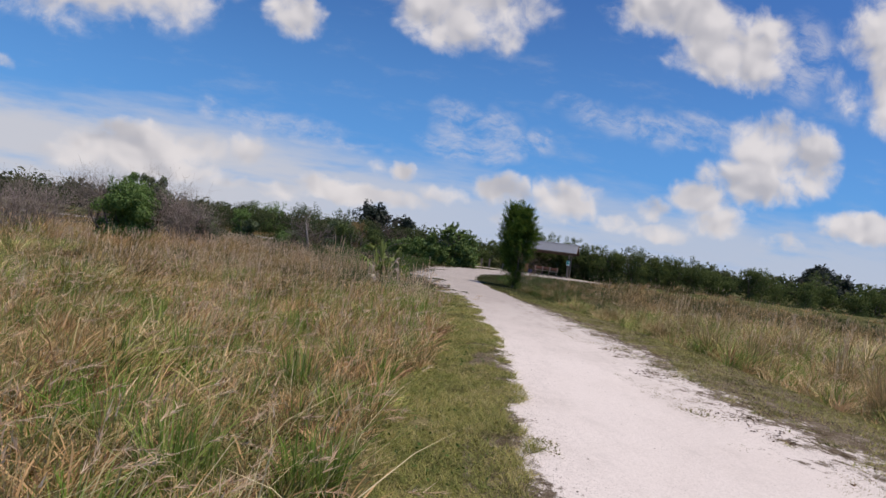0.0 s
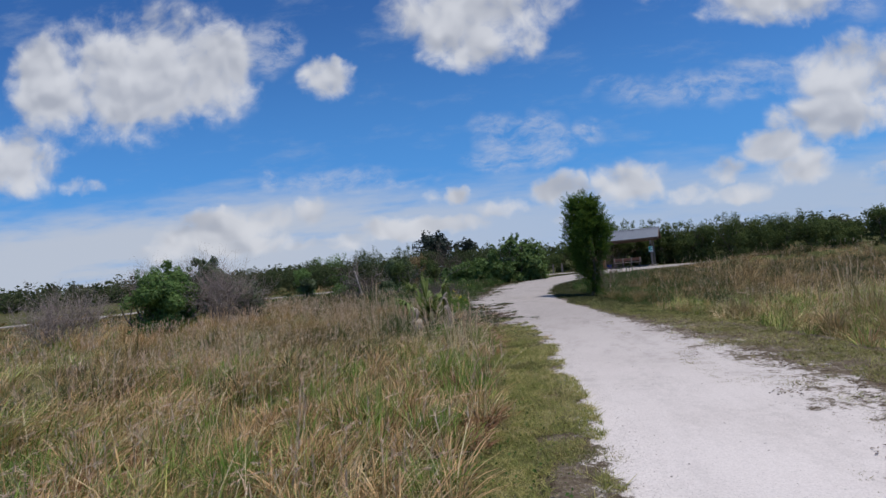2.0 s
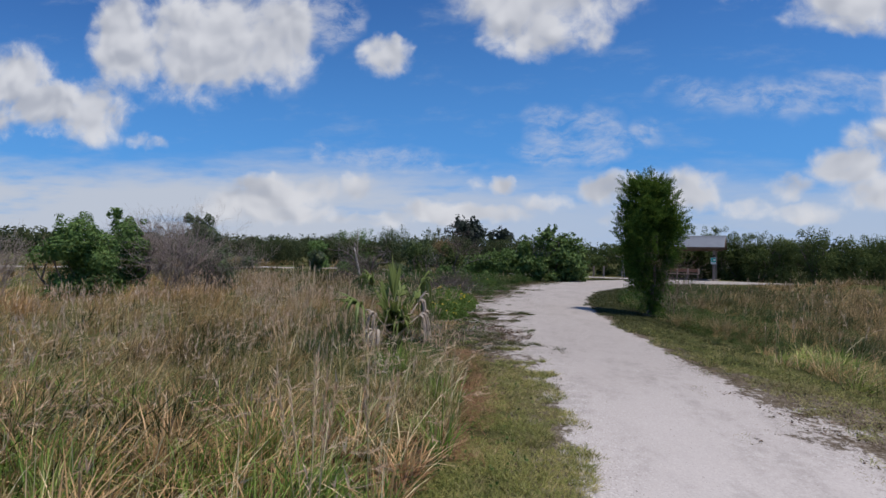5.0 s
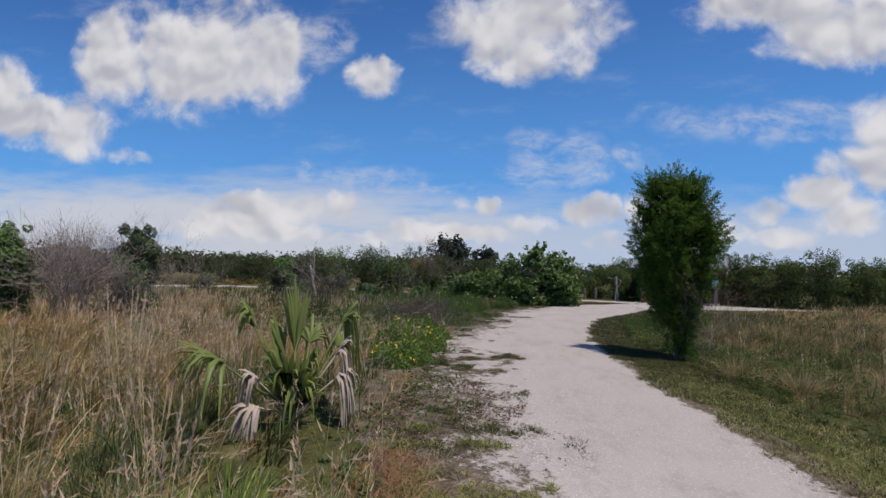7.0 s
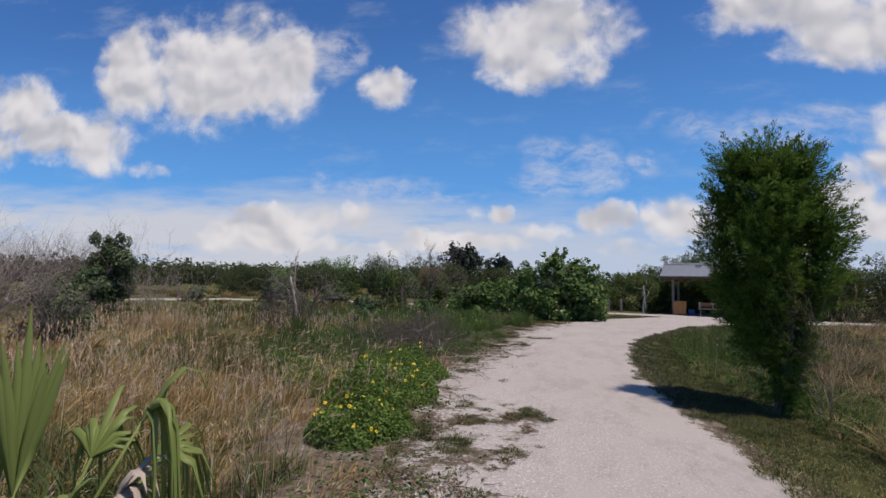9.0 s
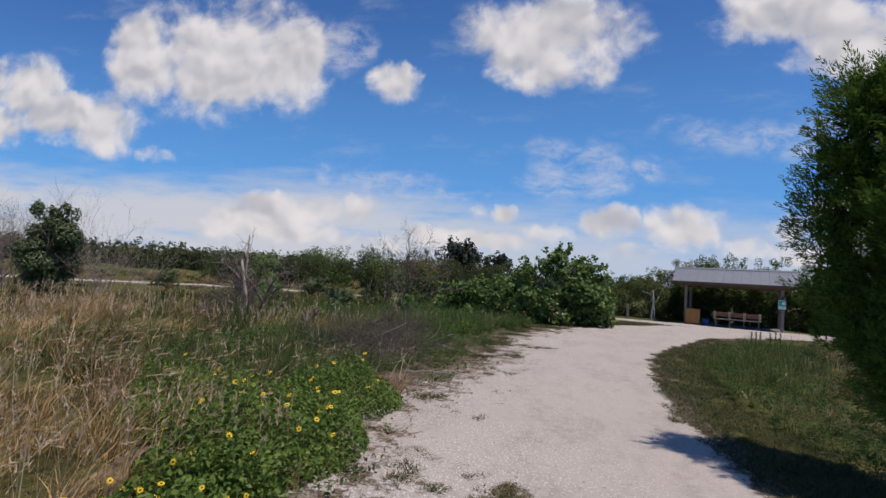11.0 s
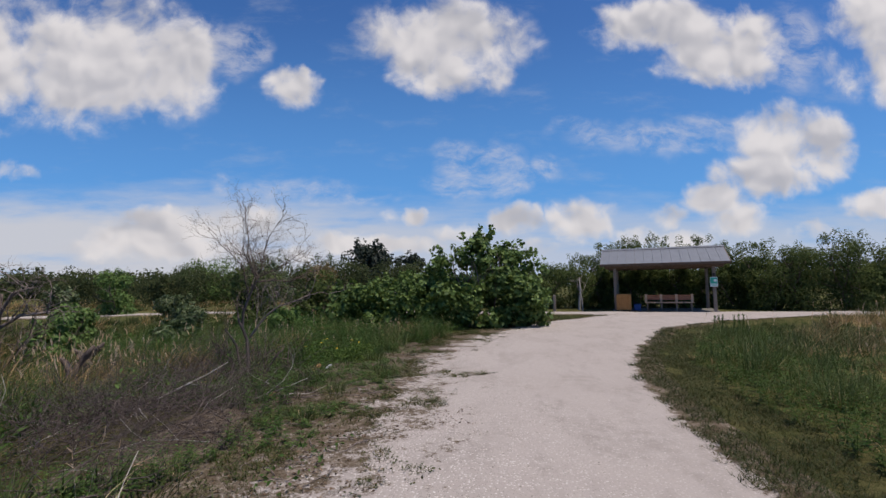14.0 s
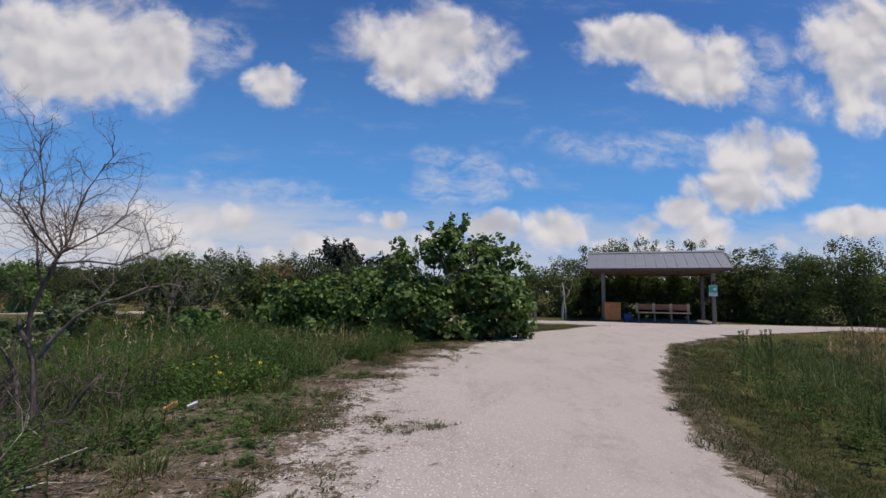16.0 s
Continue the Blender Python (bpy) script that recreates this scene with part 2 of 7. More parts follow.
def grass_material(name, stops, patch=0.42, scale=0.6, through=0.20):
    n = Nodes(name)
    ground = n.stretch(n.place(), (1.0, 1.0, 0.25))
    drift = n.calc("ADD", n.calc("MULTIPLY", n.step(n.noise(ground, scale, 3), 0.38, 0.62), 0.5), n.calc("MULTIPLY", n.step(n.noise(ground, scale * 5.0, 3), 0.40, 0.60), 0.5))
    mixed = n.calc("ADD", n.calc("MULTIPLY", n.island(), 1.0 - patch), n.calc("MULTIPLY", drift, patch))
    return n.leafy(n.ramp(mixed, *stops), through, 0.6, 0.15)


def leaf_material(name, stops, through=0.25, rough=0.45, spec=0.3):
    n = Nodes(name)
    mixed = n.calc("ADD", n.calc("MULTIPLY", n.island(), 0.75), n.calc("MULTIPLY", n.noise(n.place(), 1.3, 3), 0.25))
    return n.leafy(n.ramp(mixed, *stops), through, rough, spec)


def trail_material():
    """Crushed shell that gives way in ragged patches to litter and soil at its margins."""
    n = Nodes("crushed_shell")
    p = n.place()

    def field(name):
        a = n.nt.nodes.new("ShaderNodeAttribute")
        a.attribute_name = name
        return a.outputs["Fac"]

    cover, grit, worn_dim = field("cover"), field("grit"), field("worn_dim")
    fine = n.noise(p, 55, 6, 0.7)
    chips, specks = n.cells(p, 34), n.cells(p, 52)
    stain = n.noise(p, 0.55, 5, 0.6)
    smudge = n.step(n.noise(n.stretch(p, (1.0, 0.4, 1.0)), 1.5, 8, 0.72), 0.44, 0.64)
    dirt = n.noise(p, 7.0, 8, 0.75)
    col = n.mix(n.step(fine, 0.3, 0.7), (0.53, 0.466, 0.43), (0.62, 0.552, 0.51))
    col = n.mix(n.calc("MULTIPLY", n.step(stain, 0.42, 0.72), 0.28), col, (0.37, 0.315, 0.28))
    col = n.mix(n.calc("MULTIPLY", n.calc("MULTIPLY", smudge, n.step(dirt, 0.36, 0.60)), n.calc("ADD", n.calc("MULTIPLY", worn_dim, 0.55), 0.18)), col, (0.20, 0.176, 0.16))
    # the weaker sun farther along is put into the shell's colour
    col = n.mix(n.calc("MULTIPLY", worn_dim, 0.75), col, (0.27, 0.235, 0.214))
    rough = n.calc("MULTIPLY", n.calc("ADD", n.calc("MULTIPLY", grit, 0.75), 0.32), n.step(n.noise(p, 1.3, 4), 0.22, 0.5))
    col = n.mix(n.calc("MULTIPLY", rough, n.calc("SUBTRACT", 1.0, n.step(chips, 0.12, 0.34))), col, (0.60, 0.55, 0.51))
    col = n.mix(n.calc("MULTIPLY", rough, n.calc("SUBTRACT", 1.0, n.step(specks, 0.10, 0.30))), col, (0.15, 0.128, 0.11))
    mixed = n.calc("ADD", n.calc("MULTIPLY", n.noise(p, 2.4, 5, 0.6), 0.45), n.calc("MULTIPLY", n.noise(p, 13, 8, 0.8), 0.55))
    level = n.calc("ADD", n.calc("MULTIPLY", cover, 0.30), 0.35)
    bare = n.step(n.calc("SUBTRACT", level, mixed), -0.02, 0.03)
    mid = n.noise(p, 4.0, 6, 0.7)
    soil = n.ramp(n.calc("ADD", n.calc("MULTIPLY", n.noise(p, 22, 8, 0.8), 0.6), n.calc("MULTIPLY", mid, 0.4)), (0.36, (0.026, 0.018, 0.011)), (0.45, (0.074, 0.055, 0.037)), (0.54, (0.145, 0.114, 0.086)), (0.63, (0.31, 0.265, 0.23)))
    flecks = n.calc("SUBTRACT", 1.0, n.step(n.cells(p, 30), 0.12, 0.24))
    soil = n.mix(n.calc("MULTIPLY", n.calc("MULTIPLY", flecks, n.step(mid, 0.42, 0.60)), 0.85), soil, (0.36, 0.31, 0.275))
    col = n.mix(bare, col, soil)
    h = n.calc("ADD", n.calc("MULTIPLY", fine, 0.5), n.calc("ADD", n.calc("MULTIPLY", n.calc("MULTIPLY", chips, rough), 0.9), n.calc("MULTIPLY", bare, -0.5)))
    return n.solid(col, 0.95, 0.0, n.bump(h, 0.40, 0.010), 0.0)


def ground_material():
    n = Nodes("meadow_ground")
    p = n.place()
    big, mid, small = n.noise(p, 0.09, 5), n.noise(p, 1.6, 6, 0.65), n.noise(p, 38, 6, 0.75)
    col = n.ramp(n.calc("ADD", n.calc("MULTIPLY", mid, 0.6), n.calc("MULTIPLY", small, 0.4)),
                 (0.34, (0.022, 0.024, 0.009)), (0.46, (0.06, 0.062, 0.02)), (0.56, (0.115, 0.10, 0.04)), (0.68, (0.20, 0.155, 0.08)))
    dry = n.ramp(n.calc("ADD", n.calc("MULTIPLY", mid, 0.6), n.calc("MULTIPLY", small, 0.4)), (0.34, (0.055, 0.056, 0.020)), (0.46, (0.125, 0.122, 0.044)), (0.56, (0.21, 0.18, 0.078)), (0.68, (0.33, 0.265, 0.15)))
    far_dark = n.nt.nodes.new("ShaderNodeAttribute")
    far_dark.attribute_name = "far_dark"
    # paler tones near the start, darker ones farther along
    col = n.mix(far_dark.outputs["Fac"], dry, col)
    col = n.mix(n.calc("MULTIPLY", n.step(big, 0.45, 0.6), 0.35), col, (0.085, 0.105, 0.03))
    return n.solid(col, 0.95, 0.0, n.bump(n.calc("ADD", small, mid), 0.8, 0.05), 0.05)


def wood_material(name, a, b, along=(14.0, 14.0, 1.2)):
    n = Nodes(name)
    p = n.stretch(n.local(), along)
    grain = n.noise(p, 3.0, 6, 0.65)
    wear = n.noise(n.place(), 2.3, 4)
    col = n.mix(n.step(grain, 0.3, 0.7), a, b)
    col = n.mix(n.calc("MULTIPLY", n.step(wear, 0.45, 0.75), 0.4), col, tuple(0.6 * v for v in a))
    col = n.mix(n.calc("MULTIPLY", n.single(), 0.25), col, b)
    return n.solid(col, 0.8, 0.0, n.bump(grain, 0.4, 0.006), 0.2)


def bark_material(name, a, b):
    n = Nodes(name)
    p = n.stretch(n.place(), (1.0, 1.0, 0.35))
    g = n.noise(p, 26, 6, 0.7)
    return n.solid(n.mix(n.step(g, 0.3, 0.7), a, b), 0.9, 0.0, n.bump(g, 0.7, 0.01), 0.1)


M_TRAIL = trail_material()
M_GROUND = ground_material()
STRAW, RUST = (0.78, 0.63, 0.38), (0.44, 0.22, 0.105)
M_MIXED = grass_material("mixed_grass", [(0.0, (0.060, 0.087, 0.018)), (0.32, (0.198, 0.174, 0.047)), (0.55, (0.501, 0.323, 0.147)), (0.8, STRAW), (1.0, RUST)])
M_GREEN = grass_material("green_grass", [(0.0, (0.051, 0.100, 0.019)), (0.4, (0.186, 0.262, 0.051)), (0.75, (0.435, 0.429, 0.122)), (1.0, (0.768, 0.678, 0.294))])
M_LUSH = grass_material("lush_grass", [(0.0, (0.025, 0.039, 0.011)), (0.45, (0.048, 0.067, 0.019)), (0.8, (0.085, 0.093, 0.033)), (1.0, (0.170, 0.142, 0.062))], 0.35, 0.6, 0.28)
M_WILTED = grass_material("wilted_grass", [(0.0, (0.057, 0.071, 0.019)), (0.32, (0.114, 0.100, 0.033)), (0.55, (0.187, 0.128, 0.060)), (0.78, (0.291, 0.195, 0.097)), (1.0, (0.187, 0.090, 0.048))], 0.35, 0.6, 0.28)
M_REED = grass_material("brown_reed_grass", [(0.0, (0.135, 0.114, 0.040)), (0.3, (0.302, 0.204, 0.084)), (0.65, (0.499, 0.328, 0.154)), (1.0, (0.686, 0.484, 0.255))], 0.35, 0.6, 0.3)
M_DRY = grass_material("dry_grass", [(0.0, (0.200, 0.158, 0.048)), (0.3, (0.439, 0.268, 0.118)), (0.65, (0.666, 0.420, 0.220)), (1.0, STRAW)])
M_SHORT = grass_material("verge_grass", [(0.0, (0.129, 0.165, 0.042)), (0.4, (0.279, 0.279, 0.082)), (0.72, (0.429, 0.374, 0.145)), (1.0, (0.559, 0.439, 0.260))], 0.45, 1.6, 0.4)
M_MOWN = grass_material("mown_green_grass", [(0.0, (0.022, 0.033, 0.009)), (0.4, (0.043, 0.055, 0.016)), (0.72, (0.074, 0.073, 0.026)), (1.0, (0.125, 0.095, 0.045))], 0.40, 2.2, 0.25)
n = Nodes("leaf_litter")
M_LITTER = n.solid(n.ramp(n.island(), (0.0, (0.045, 0.028, 0.018)), (0.5, (0.11, 0.07, 0.045)), (0.85, (0.20, 0.13, 0.085)), (1.0, (0.34, 0.26, 0.19))), 0.9, 0.0, None, 0.1)
M_MAT = grass_material("edge_weeds", [(0.0, (0.028, 0.042, 0.013)), (0.4, (0.062, 0.078, 0.021)), (0.7, (0.105, 0.092, 0.036)), (1.0, (0.17, 0.115, 0.065))], 0.45, 2.5, 0.25)
M_DRYMAT = grass_material("dry_edge_weeds", [(0.0, (0.09, 0.10, 0.034)), (0.4, (0.185, 0.18, 0.06)), (0.7, (0.28, 0.23, 0.105)), (1.0, (0.38, 0.27, 0.16))], 0.45, 2.5, 0.25)
M_THATCH = grass_material("thatch", [(0.0, (0.058, 0.087, 0.020)), (0.35, (0.154, 0.160, 0.049)), (0.6, (0.358, 0.275, 0.122)), (0.85, (0.691, 0.550, 0.320)), (1.0, (0.384, 0.160, 0.083))], 0.5, 1.6, 0.35)
M_TUSSOCK = grass_material("tussock_grass", [(0.0, (0.109, 0.192, 0.033)), (0.5, (0.218, 0.320, 0.058)), (0.85, (0.397, 0.435, 0.128)), (1.0, (0.640, 0.550, 0.230))], 0.2, 1.0, 0.4)
M_TAWNY = grass_material("tawny_grass", [(0.0, (0.115, 0.115, 0.040)), (0.35, (0.276, 0.207, 0.092)), (0.7, (0.460, 0.322, 0.172)), (1.0, (0.598, 0.460, 0.276))], 0.25, 1.0, 0.35)
M_STALK = grass_material("pale_stalks", [(0.0, (0.34, 0.33, 0.12)), (0.5, (0.56, 0.47, 0.25)), (1.0, (0.74, 0.62, 0.40))], 0.2, 1.0, 0.2)
M_RUSTY = grass_material("rusty_grass", [(0.0, (0.16, 0.075, 0.04)), (0.5, (0.32, 0.165, 0.09)), (1.0, (0.50, 0.32, 0.19))], 0.3, 1.0, 0.35)
M_SEED = grass_material("seed_heads", [(0.0, (0.48, 0.30, 0.18)), (0.5, (0.66, 0.47, 0.31)), (1.0, (0.80, 0.66, 0.49))], 0.3, 1.0, 0.45)
M_CEDAR = leaf_material("cedar_sprays", [(0.0, (0.036, 0.066, 0.014)), (0.5, (0.090, 0.150, 0.026)), (1.0, (0.185, 0.26, 0.052))], 0.42, 0.75, 0.06)
M_GRAPE = leaf_material("round_leaves", [(0.0, (0.049, 0.081, 0.023)), (0.5, (0.107, 0.168, 0.046)), (0.9, (0.201, 0.268, 0.079)), (0.975, (0.207, 0.244, 0.085)), (1.0, (0.317, 0.122, 0.055))], 0.30, 0.55, 0.18)
M_HEDGE = leaf_material("hedge_leaves", [(0.0, (0.055, 0.079, 0.026)), (0.6, (0.105, 0.137, 0.046)), (1.0, (0.178, 0.198, 0.075))], 0.42, 0.8, 0.05)
M_WOODS = leaf_material("woods_leaves", [(0.0, (0.043, 0.058, 0.025)), (0.5, (0.066, 0.084, 0.036)), (1.0, (0.117, 0.117, 0.055))], 0.4, 0.8, 0.05)
M_PINE = leaf_material("dark_leaves", [(0.0, (0.010, 0.018, 0.012)), (1.0, (0.030, 0.042, 0.026))], 0.12, 0.6)
M_BUSH = leaf_material("bush_leaves", [(0.0, (0.065, 0.115, 0.032)), (0.6, (0.125, 0.20, 0.055)), (1.0, (0.21, 0.28, 0.09))], 0.35, 0.6, 0.15)
M_RUSTLEAF = leaf_material("rust_leaves", [(0.0, (0.12, 0.085, 0.04)), (0.6, (0.22, 0.16, 0.075)), (1.0, (0.33, 0.24, 0.12))], 0.35, 0.7, 0.08)
M_OLIVE = leaf_material("olive_leaves", [(0.0, (0.040, 0.065, 0.026)), (0.6, (0.085, 0.115, 0.045)), (1.0, (0.15, 0.17, 0.07))], 0.3)
M_HERB = leaf_material("herb_leaves", [(0.0, (0.038, 0.075, 0.018)), (0.6, (0.07, 0.125, 0.03)), (1.0, (0.13, 0.19, 0.055))], 0.3, 0.7, 0.1)
M_LEAFY = leaf_material("leafy_weed", [(0.0, (0.025, 0.048, 0.010)), (0.5, (0.048, 0.082, 0.016)), (0.85, (0.085, 0.113, 0.031)), (1.0, (0.124, 0.113, 0.045))], 0.35, 0.65, 0.12)
M_SUNLEAF = leaf_material("sunflower_leaves", [(0.0, (0.056, 0.092, 0.019)), (0.55, (0.116, 0.180, 0.037)), (1.0, (0.208, 0.264, 0.068))], 0.40, 0.6, 0.15)
M_WEED = grass_material("green_weeds", [(0.0, (0.032, 0.054, 0.016)), (0.4, (0.068, 0.099, 0.029)), (0.75, (0.122, 0.140, 0.050)), (1.0, (0.225, 0.184, 0.090))], 0.5, 0.7, 0.3)
M_PALM = leaf_material("palm_leaf", [(0.0, (0.085, 0.12, 0.028)), (0.5, (0.16, 0.20, 0.05)), (0.85, (0.27, 0.29, 0.085)), (1.0, (0.42, 0.36, 0.14))], 0.3, 0.5)
M_PALM_DEAD = leaf_material("dead_palm_leaf", [(0.0, (0.20, 0.15, 0.11)), (0.5, (0.40, 0.32, 0.26)), (1.0, (0.60, 0.51, 0.43))], 0.2, 0.8)
M_BARK = bark_material("bark", (0.085, 0.065, 0.05), (0.19, 0.155, 0.125))
M_TWIG = bark_material("grey_twigs", (0.12, 0.092, 0.082), (0.25, 0.205, 0.185))
M_MAUVE = bark_material("mauve_twigs", (0.16, 0.125, 0.11), (0.33, 0.27, 0.24))
M_BRUSH = bark_material("brushwood", (0.055, 0.043, 0.038), (0.14, 0.11, 0.10))
M_TWIG_BROWN = bark_material("brown_twigs", (0.14, 0.095, 0.072), (0.29, 0.205, 0.16))
M_TWIG_DARK = bark_material("dark_twigs", (0.07, 0.052, 0.044), (0.17, 0.13, 0.11))
M_DEADWOOD = bark_material("bleached_wood", (0.22, 0.19, 0.165), (0.46, 0.42, 0.38))
M_POST = wood_material("weathered_post", (0.16, 0.125, 0.10), (0.27, 0.22, 0.18))
M_BEAM = wood_material("brown_beam", (0.10, 0.065, 0.045), (0.19, 0.13, 0.09), (1.2, 14.0, 14.0))
M_CEDARWOOD = wood_material("orange_wood", (0.36, 0.16, 0.05), (0.50, 0.25, 0.09))
M_BENCH = wood_material("bench_wood", (0.36, 0.135, 0.07), (0.48, 0.21, 0.115), (1.2, 14.0, 14.0))
M_BENCH_PALE = wood_material("pale_bench_wood", (0.54, 0.34, 0.20), (0.68, 0.46, 0.29), (1.2, 14.0, 14.0))
n = Nodes("roof_metal")
M_ROOF = n.solid(n.mix(n.noise(n.place(), 3.0, 5), (0.13, 0.138, 0.16), (0.19, 0.20, 0.225)), 0.65, 0.15, n.bump(n.noise(n.place(), 8, 3), 0.1, 0.01), 0.4)
n = Nodes("blue_plastic")
M_BLUE = n.solid(n.mix(n.noise(n.place(), 9, 4), (0.012, 0.055, 0.20), (0.02, 0.075, 0.26)), 0.45)
n = Nodes("dark_metal")
M_DARKMETAL = n.solid(n.mix(n.noise(n.place(), 12, 4), (0.03, 0.03, 0.03), (0.06, 0.055, 0.05)), 0.5, 0.6)
n = Nodes("sign_white")
M_WHITE = n.solid(n.mix(n.noise(n.place(), 6, 4), (0.72, 0.74, 0.72), (0.8, 0.8, 0.78)), 0.5)
n = Nodes("sign_green")
M_SIGN = n.solid(n.mix(n.noise(n.place(), 6, 4), (0.05, 0.42, 0.30), (0.07, 0.48, 0.34)), 0.5)
n = Nodes("concrete")
M_CONCRETE = n.solid(n.mix(n.noise(n.place(), 5, 6), (0.10, 0.092, 0.082), (0.18, 0.165, 0.15)), 0.95, 0.0, n.bump(n.noise(n.place(), 40, 4), 0.3, 0.004))
n = Nodes("petal")
M_PETAL = n.leafy(n.mix(n.island(), (0.78, 0.52, 0.02), (0.88, 0.66, 0.04)), 0.3)
n = Nodes("flower_disc")
M_DISC = n.solid(n.mix(n.noise(n.place(), 200, 2), (0.07, 0.025, 0.012), (0.14, 0.05, 0.02)), 0.8)
n = Nodes("pale_paper")
M_PALE = n.solid(n.mix(n.noise(n.place(), 30, 3), (0.62, 0.60, 0.66), (0.75, 0.72, 0.75)), 0.7)
n = Nodes("dry_leaf")
M_DRYLEAF = n.leafy(n.mix(n.noise(n.place(), 30, 3), (0.50, 0.24, 0.10), (0.62, 0.36, 0.18)), 0.2)

# ---------------- mesh helpers ----------------
rng = np.random.default_rng(7)


def vnoise(x, y, scale, seed):
    """Smooth value noise on the plane, 0 to 1, metres per cell = scale."""
    table = np.random.default_rng(seed).random((128, 128))
    u, v = np.asarray(x, float) / scale, np.asarray(y, float) / scale
    i, j = np.floor(u).astype(int), np.floor(v).astype(int)
    fu, fv = u - i, v - j
    fu, fv = fu * fu * (3 - 2 * fu), fv * fv * (3 - 2 * fv)
    g = lambda a, b: table[a % 128, b % 128]
    return (g(i, j) * (1 - fu) + g(i + 1, j) * fu) * (1 - fv) + (g(i, j + 1) * (1 - fu) + g(i + 1, j + 1) * fu) * fv


def fnoise(x, y, scale, seed, octaves=3):
    out, amp, norm = 0.0, 1.0, 0.0
    for k in range(octaves):
        out = out + amp * vnoise(x, y, scale / 2**k, seed + k)
        norm, amp = norm + amp, amp * 0.5
    return out / norm


def tri_mesh(name, verts, tris, material, smooth=False):
    verts, tris = np.asarray(verts, np.float32).reshape(-1, 3), np.asarray(tris, np.int32).reshape(-1, 3)
    me = bpy.data.meshes.new(name)
    me.vertices.add(len(verts))
    me.vertices.foreach_set("co", verts.ravel())
    me.loops.add(3 * len(tris))
    me.loops.foreach_set("vertex_index", tris.ravel())
    me.polygons.add(len(tris))
    me.polygons.foreach_set("loop_start", np.arange(0, 3 * len(tris), 3, dtype=np.int32))
    me.polygons.foreach_set("loop_total", np.full(len(tris), 3, np.int32))
    me.update(calc_edges=True)
    if smooth:
        me.polygons.foreach_set("use_smooth", np.ones(len(tris), bool))
    me.materials.append(material)
    return me


def thing(name, label, category, group="", kind="", at=(0, 0, 0), turn=0.0):
    ob = new(name)
    ob.matrix_world = pose(*at, 0, 0, turn)
    return tagged(ob, label, category, group, kind)


def part(name, data, material=None, parent=None, label=""):
    """One mesh object under a thing or a part, from a bmesh or a mesh."""
    if isinstance(data, bmesh.types.BMesh):
        me = bpy.data.meshes.new(name)
        data.to_mesh(me)
        data.free()
        me.materials.append(material)
        data = me
    ob = new(name, data)
    ob.parent = parent
    return tagged(ob, label)


def stuff(name, me, label, category):
    return tagged(new(name, me), label, category, "", "stuff")


def box(bm, size, at=(0, 0, 0), turn=(0, 0, 0), bevel=0.0):
    made = bmesh.ops.create_cube(bm, size=1.0)["verts"]
    m = pose(*at, *turn) @ Matrix.Diagonal((*size, 1))
    bmesh.ops.transform(bm, matrix=m, verts=made)
    if bevel:
        edges = list({e for v in made for e in v.link_edges})
        bmesh.ops.bevel(bm, geom=edges, offset=bevel, segments=1, affect="EDGES")
    return bm


def boxed(size, at=(0, 0, 0), turn=(0, 0, 0), bevel=0.006):
    return box(bmesh.new(), size, at, turn, bevel)


def blades(base, height, width, heading, lean, bow=0.5, segments=2):
    """Grass blades: bent tapering strips. All arguments are arrays of one length (base: N x 3)."""
    count = len(base)
    side = np.stack([-np.sin(heading), np.cos(heading), np.zeros(count)], 1)
    out = np.stack([np.cos(heading), np.sin(heading), np.zeros(count)], 1)
    twist = rng.uniform(-1.2, 1.2, count)
    side = side * np.cos(twist)[:, None] + out * np.sin(twist)[:, None]
    levels = ([0.0, 1.0], [0.0, 0.55, 1.0], [0.0, 0.35, 0.7, 1.0])[segments - 1]
    rows = []
    for s in levels[:-1]:
        c = base + out * (lean * height * (s + bow * s * s) / (1 + bow))[:, None]
        c[:, 2] += height * s * (1 - 0.25 * np.minimum(lean, 1.2) * s)
        w = (width * (1 - 0.45 * s) / 2)[:, None]
        rows += [c - side * w, c + side * w]
    tip = base + out * (lean * height)[:, None]
    tip[:, 2] += height * (1 - 0.25 * np.minimum(lean, 1.2))
    rows.append(tip)
    k = len(rows)
    verts = np.stack(rows, 1).reshape(-1, 3)
    tris = []
    for q in range(len(levels) - 2):
        b = 2 * q
        tris += [(b, b + 1, b + 3), (b, b + 3, b + 2)]
    tris.append((k - 3, k - 2, k - 1))
    tris = (np.array(tris)[None] + (np.arange(count) * k)[:, None, None]).reshape(-1, 3)
    return verts, tris


def leaves(center, size, normal, long=1.6, fold=0.25):
    """Leaves as folded four-cornered blades: center N x 3, size N, normal N x 3."""
    count = len(center)
    nrm = normal / np.maximum(np.linalg.norm(normal, axis=1, keepdims=True), 1e-6)
    ref = rng.normal(size=(count, 3))
    u = np.cross(nrm, ref)
    u /= np.maximum(np.linalg.norm(u, axis=1, keepdims=True), 1e-6)
    v = np.cross(nrm, u)
    s = size[:, None]
    a = center - u * s * long / 2
    b = center + u * s * long / 2
    c = center + v * s / 2 + nrm * s * fold
    d = center - v * s / 2 + nrm * s * fold
    verts = np.stack([a, c, b, d], 1).reshape(-1, 3)
    tris = (np.array([(0, 2, 1), (0, 3, 2)])[None] + (np.arange(count) * 4)[:, None, None]).reshape(-1, 3)
    return verts, tris


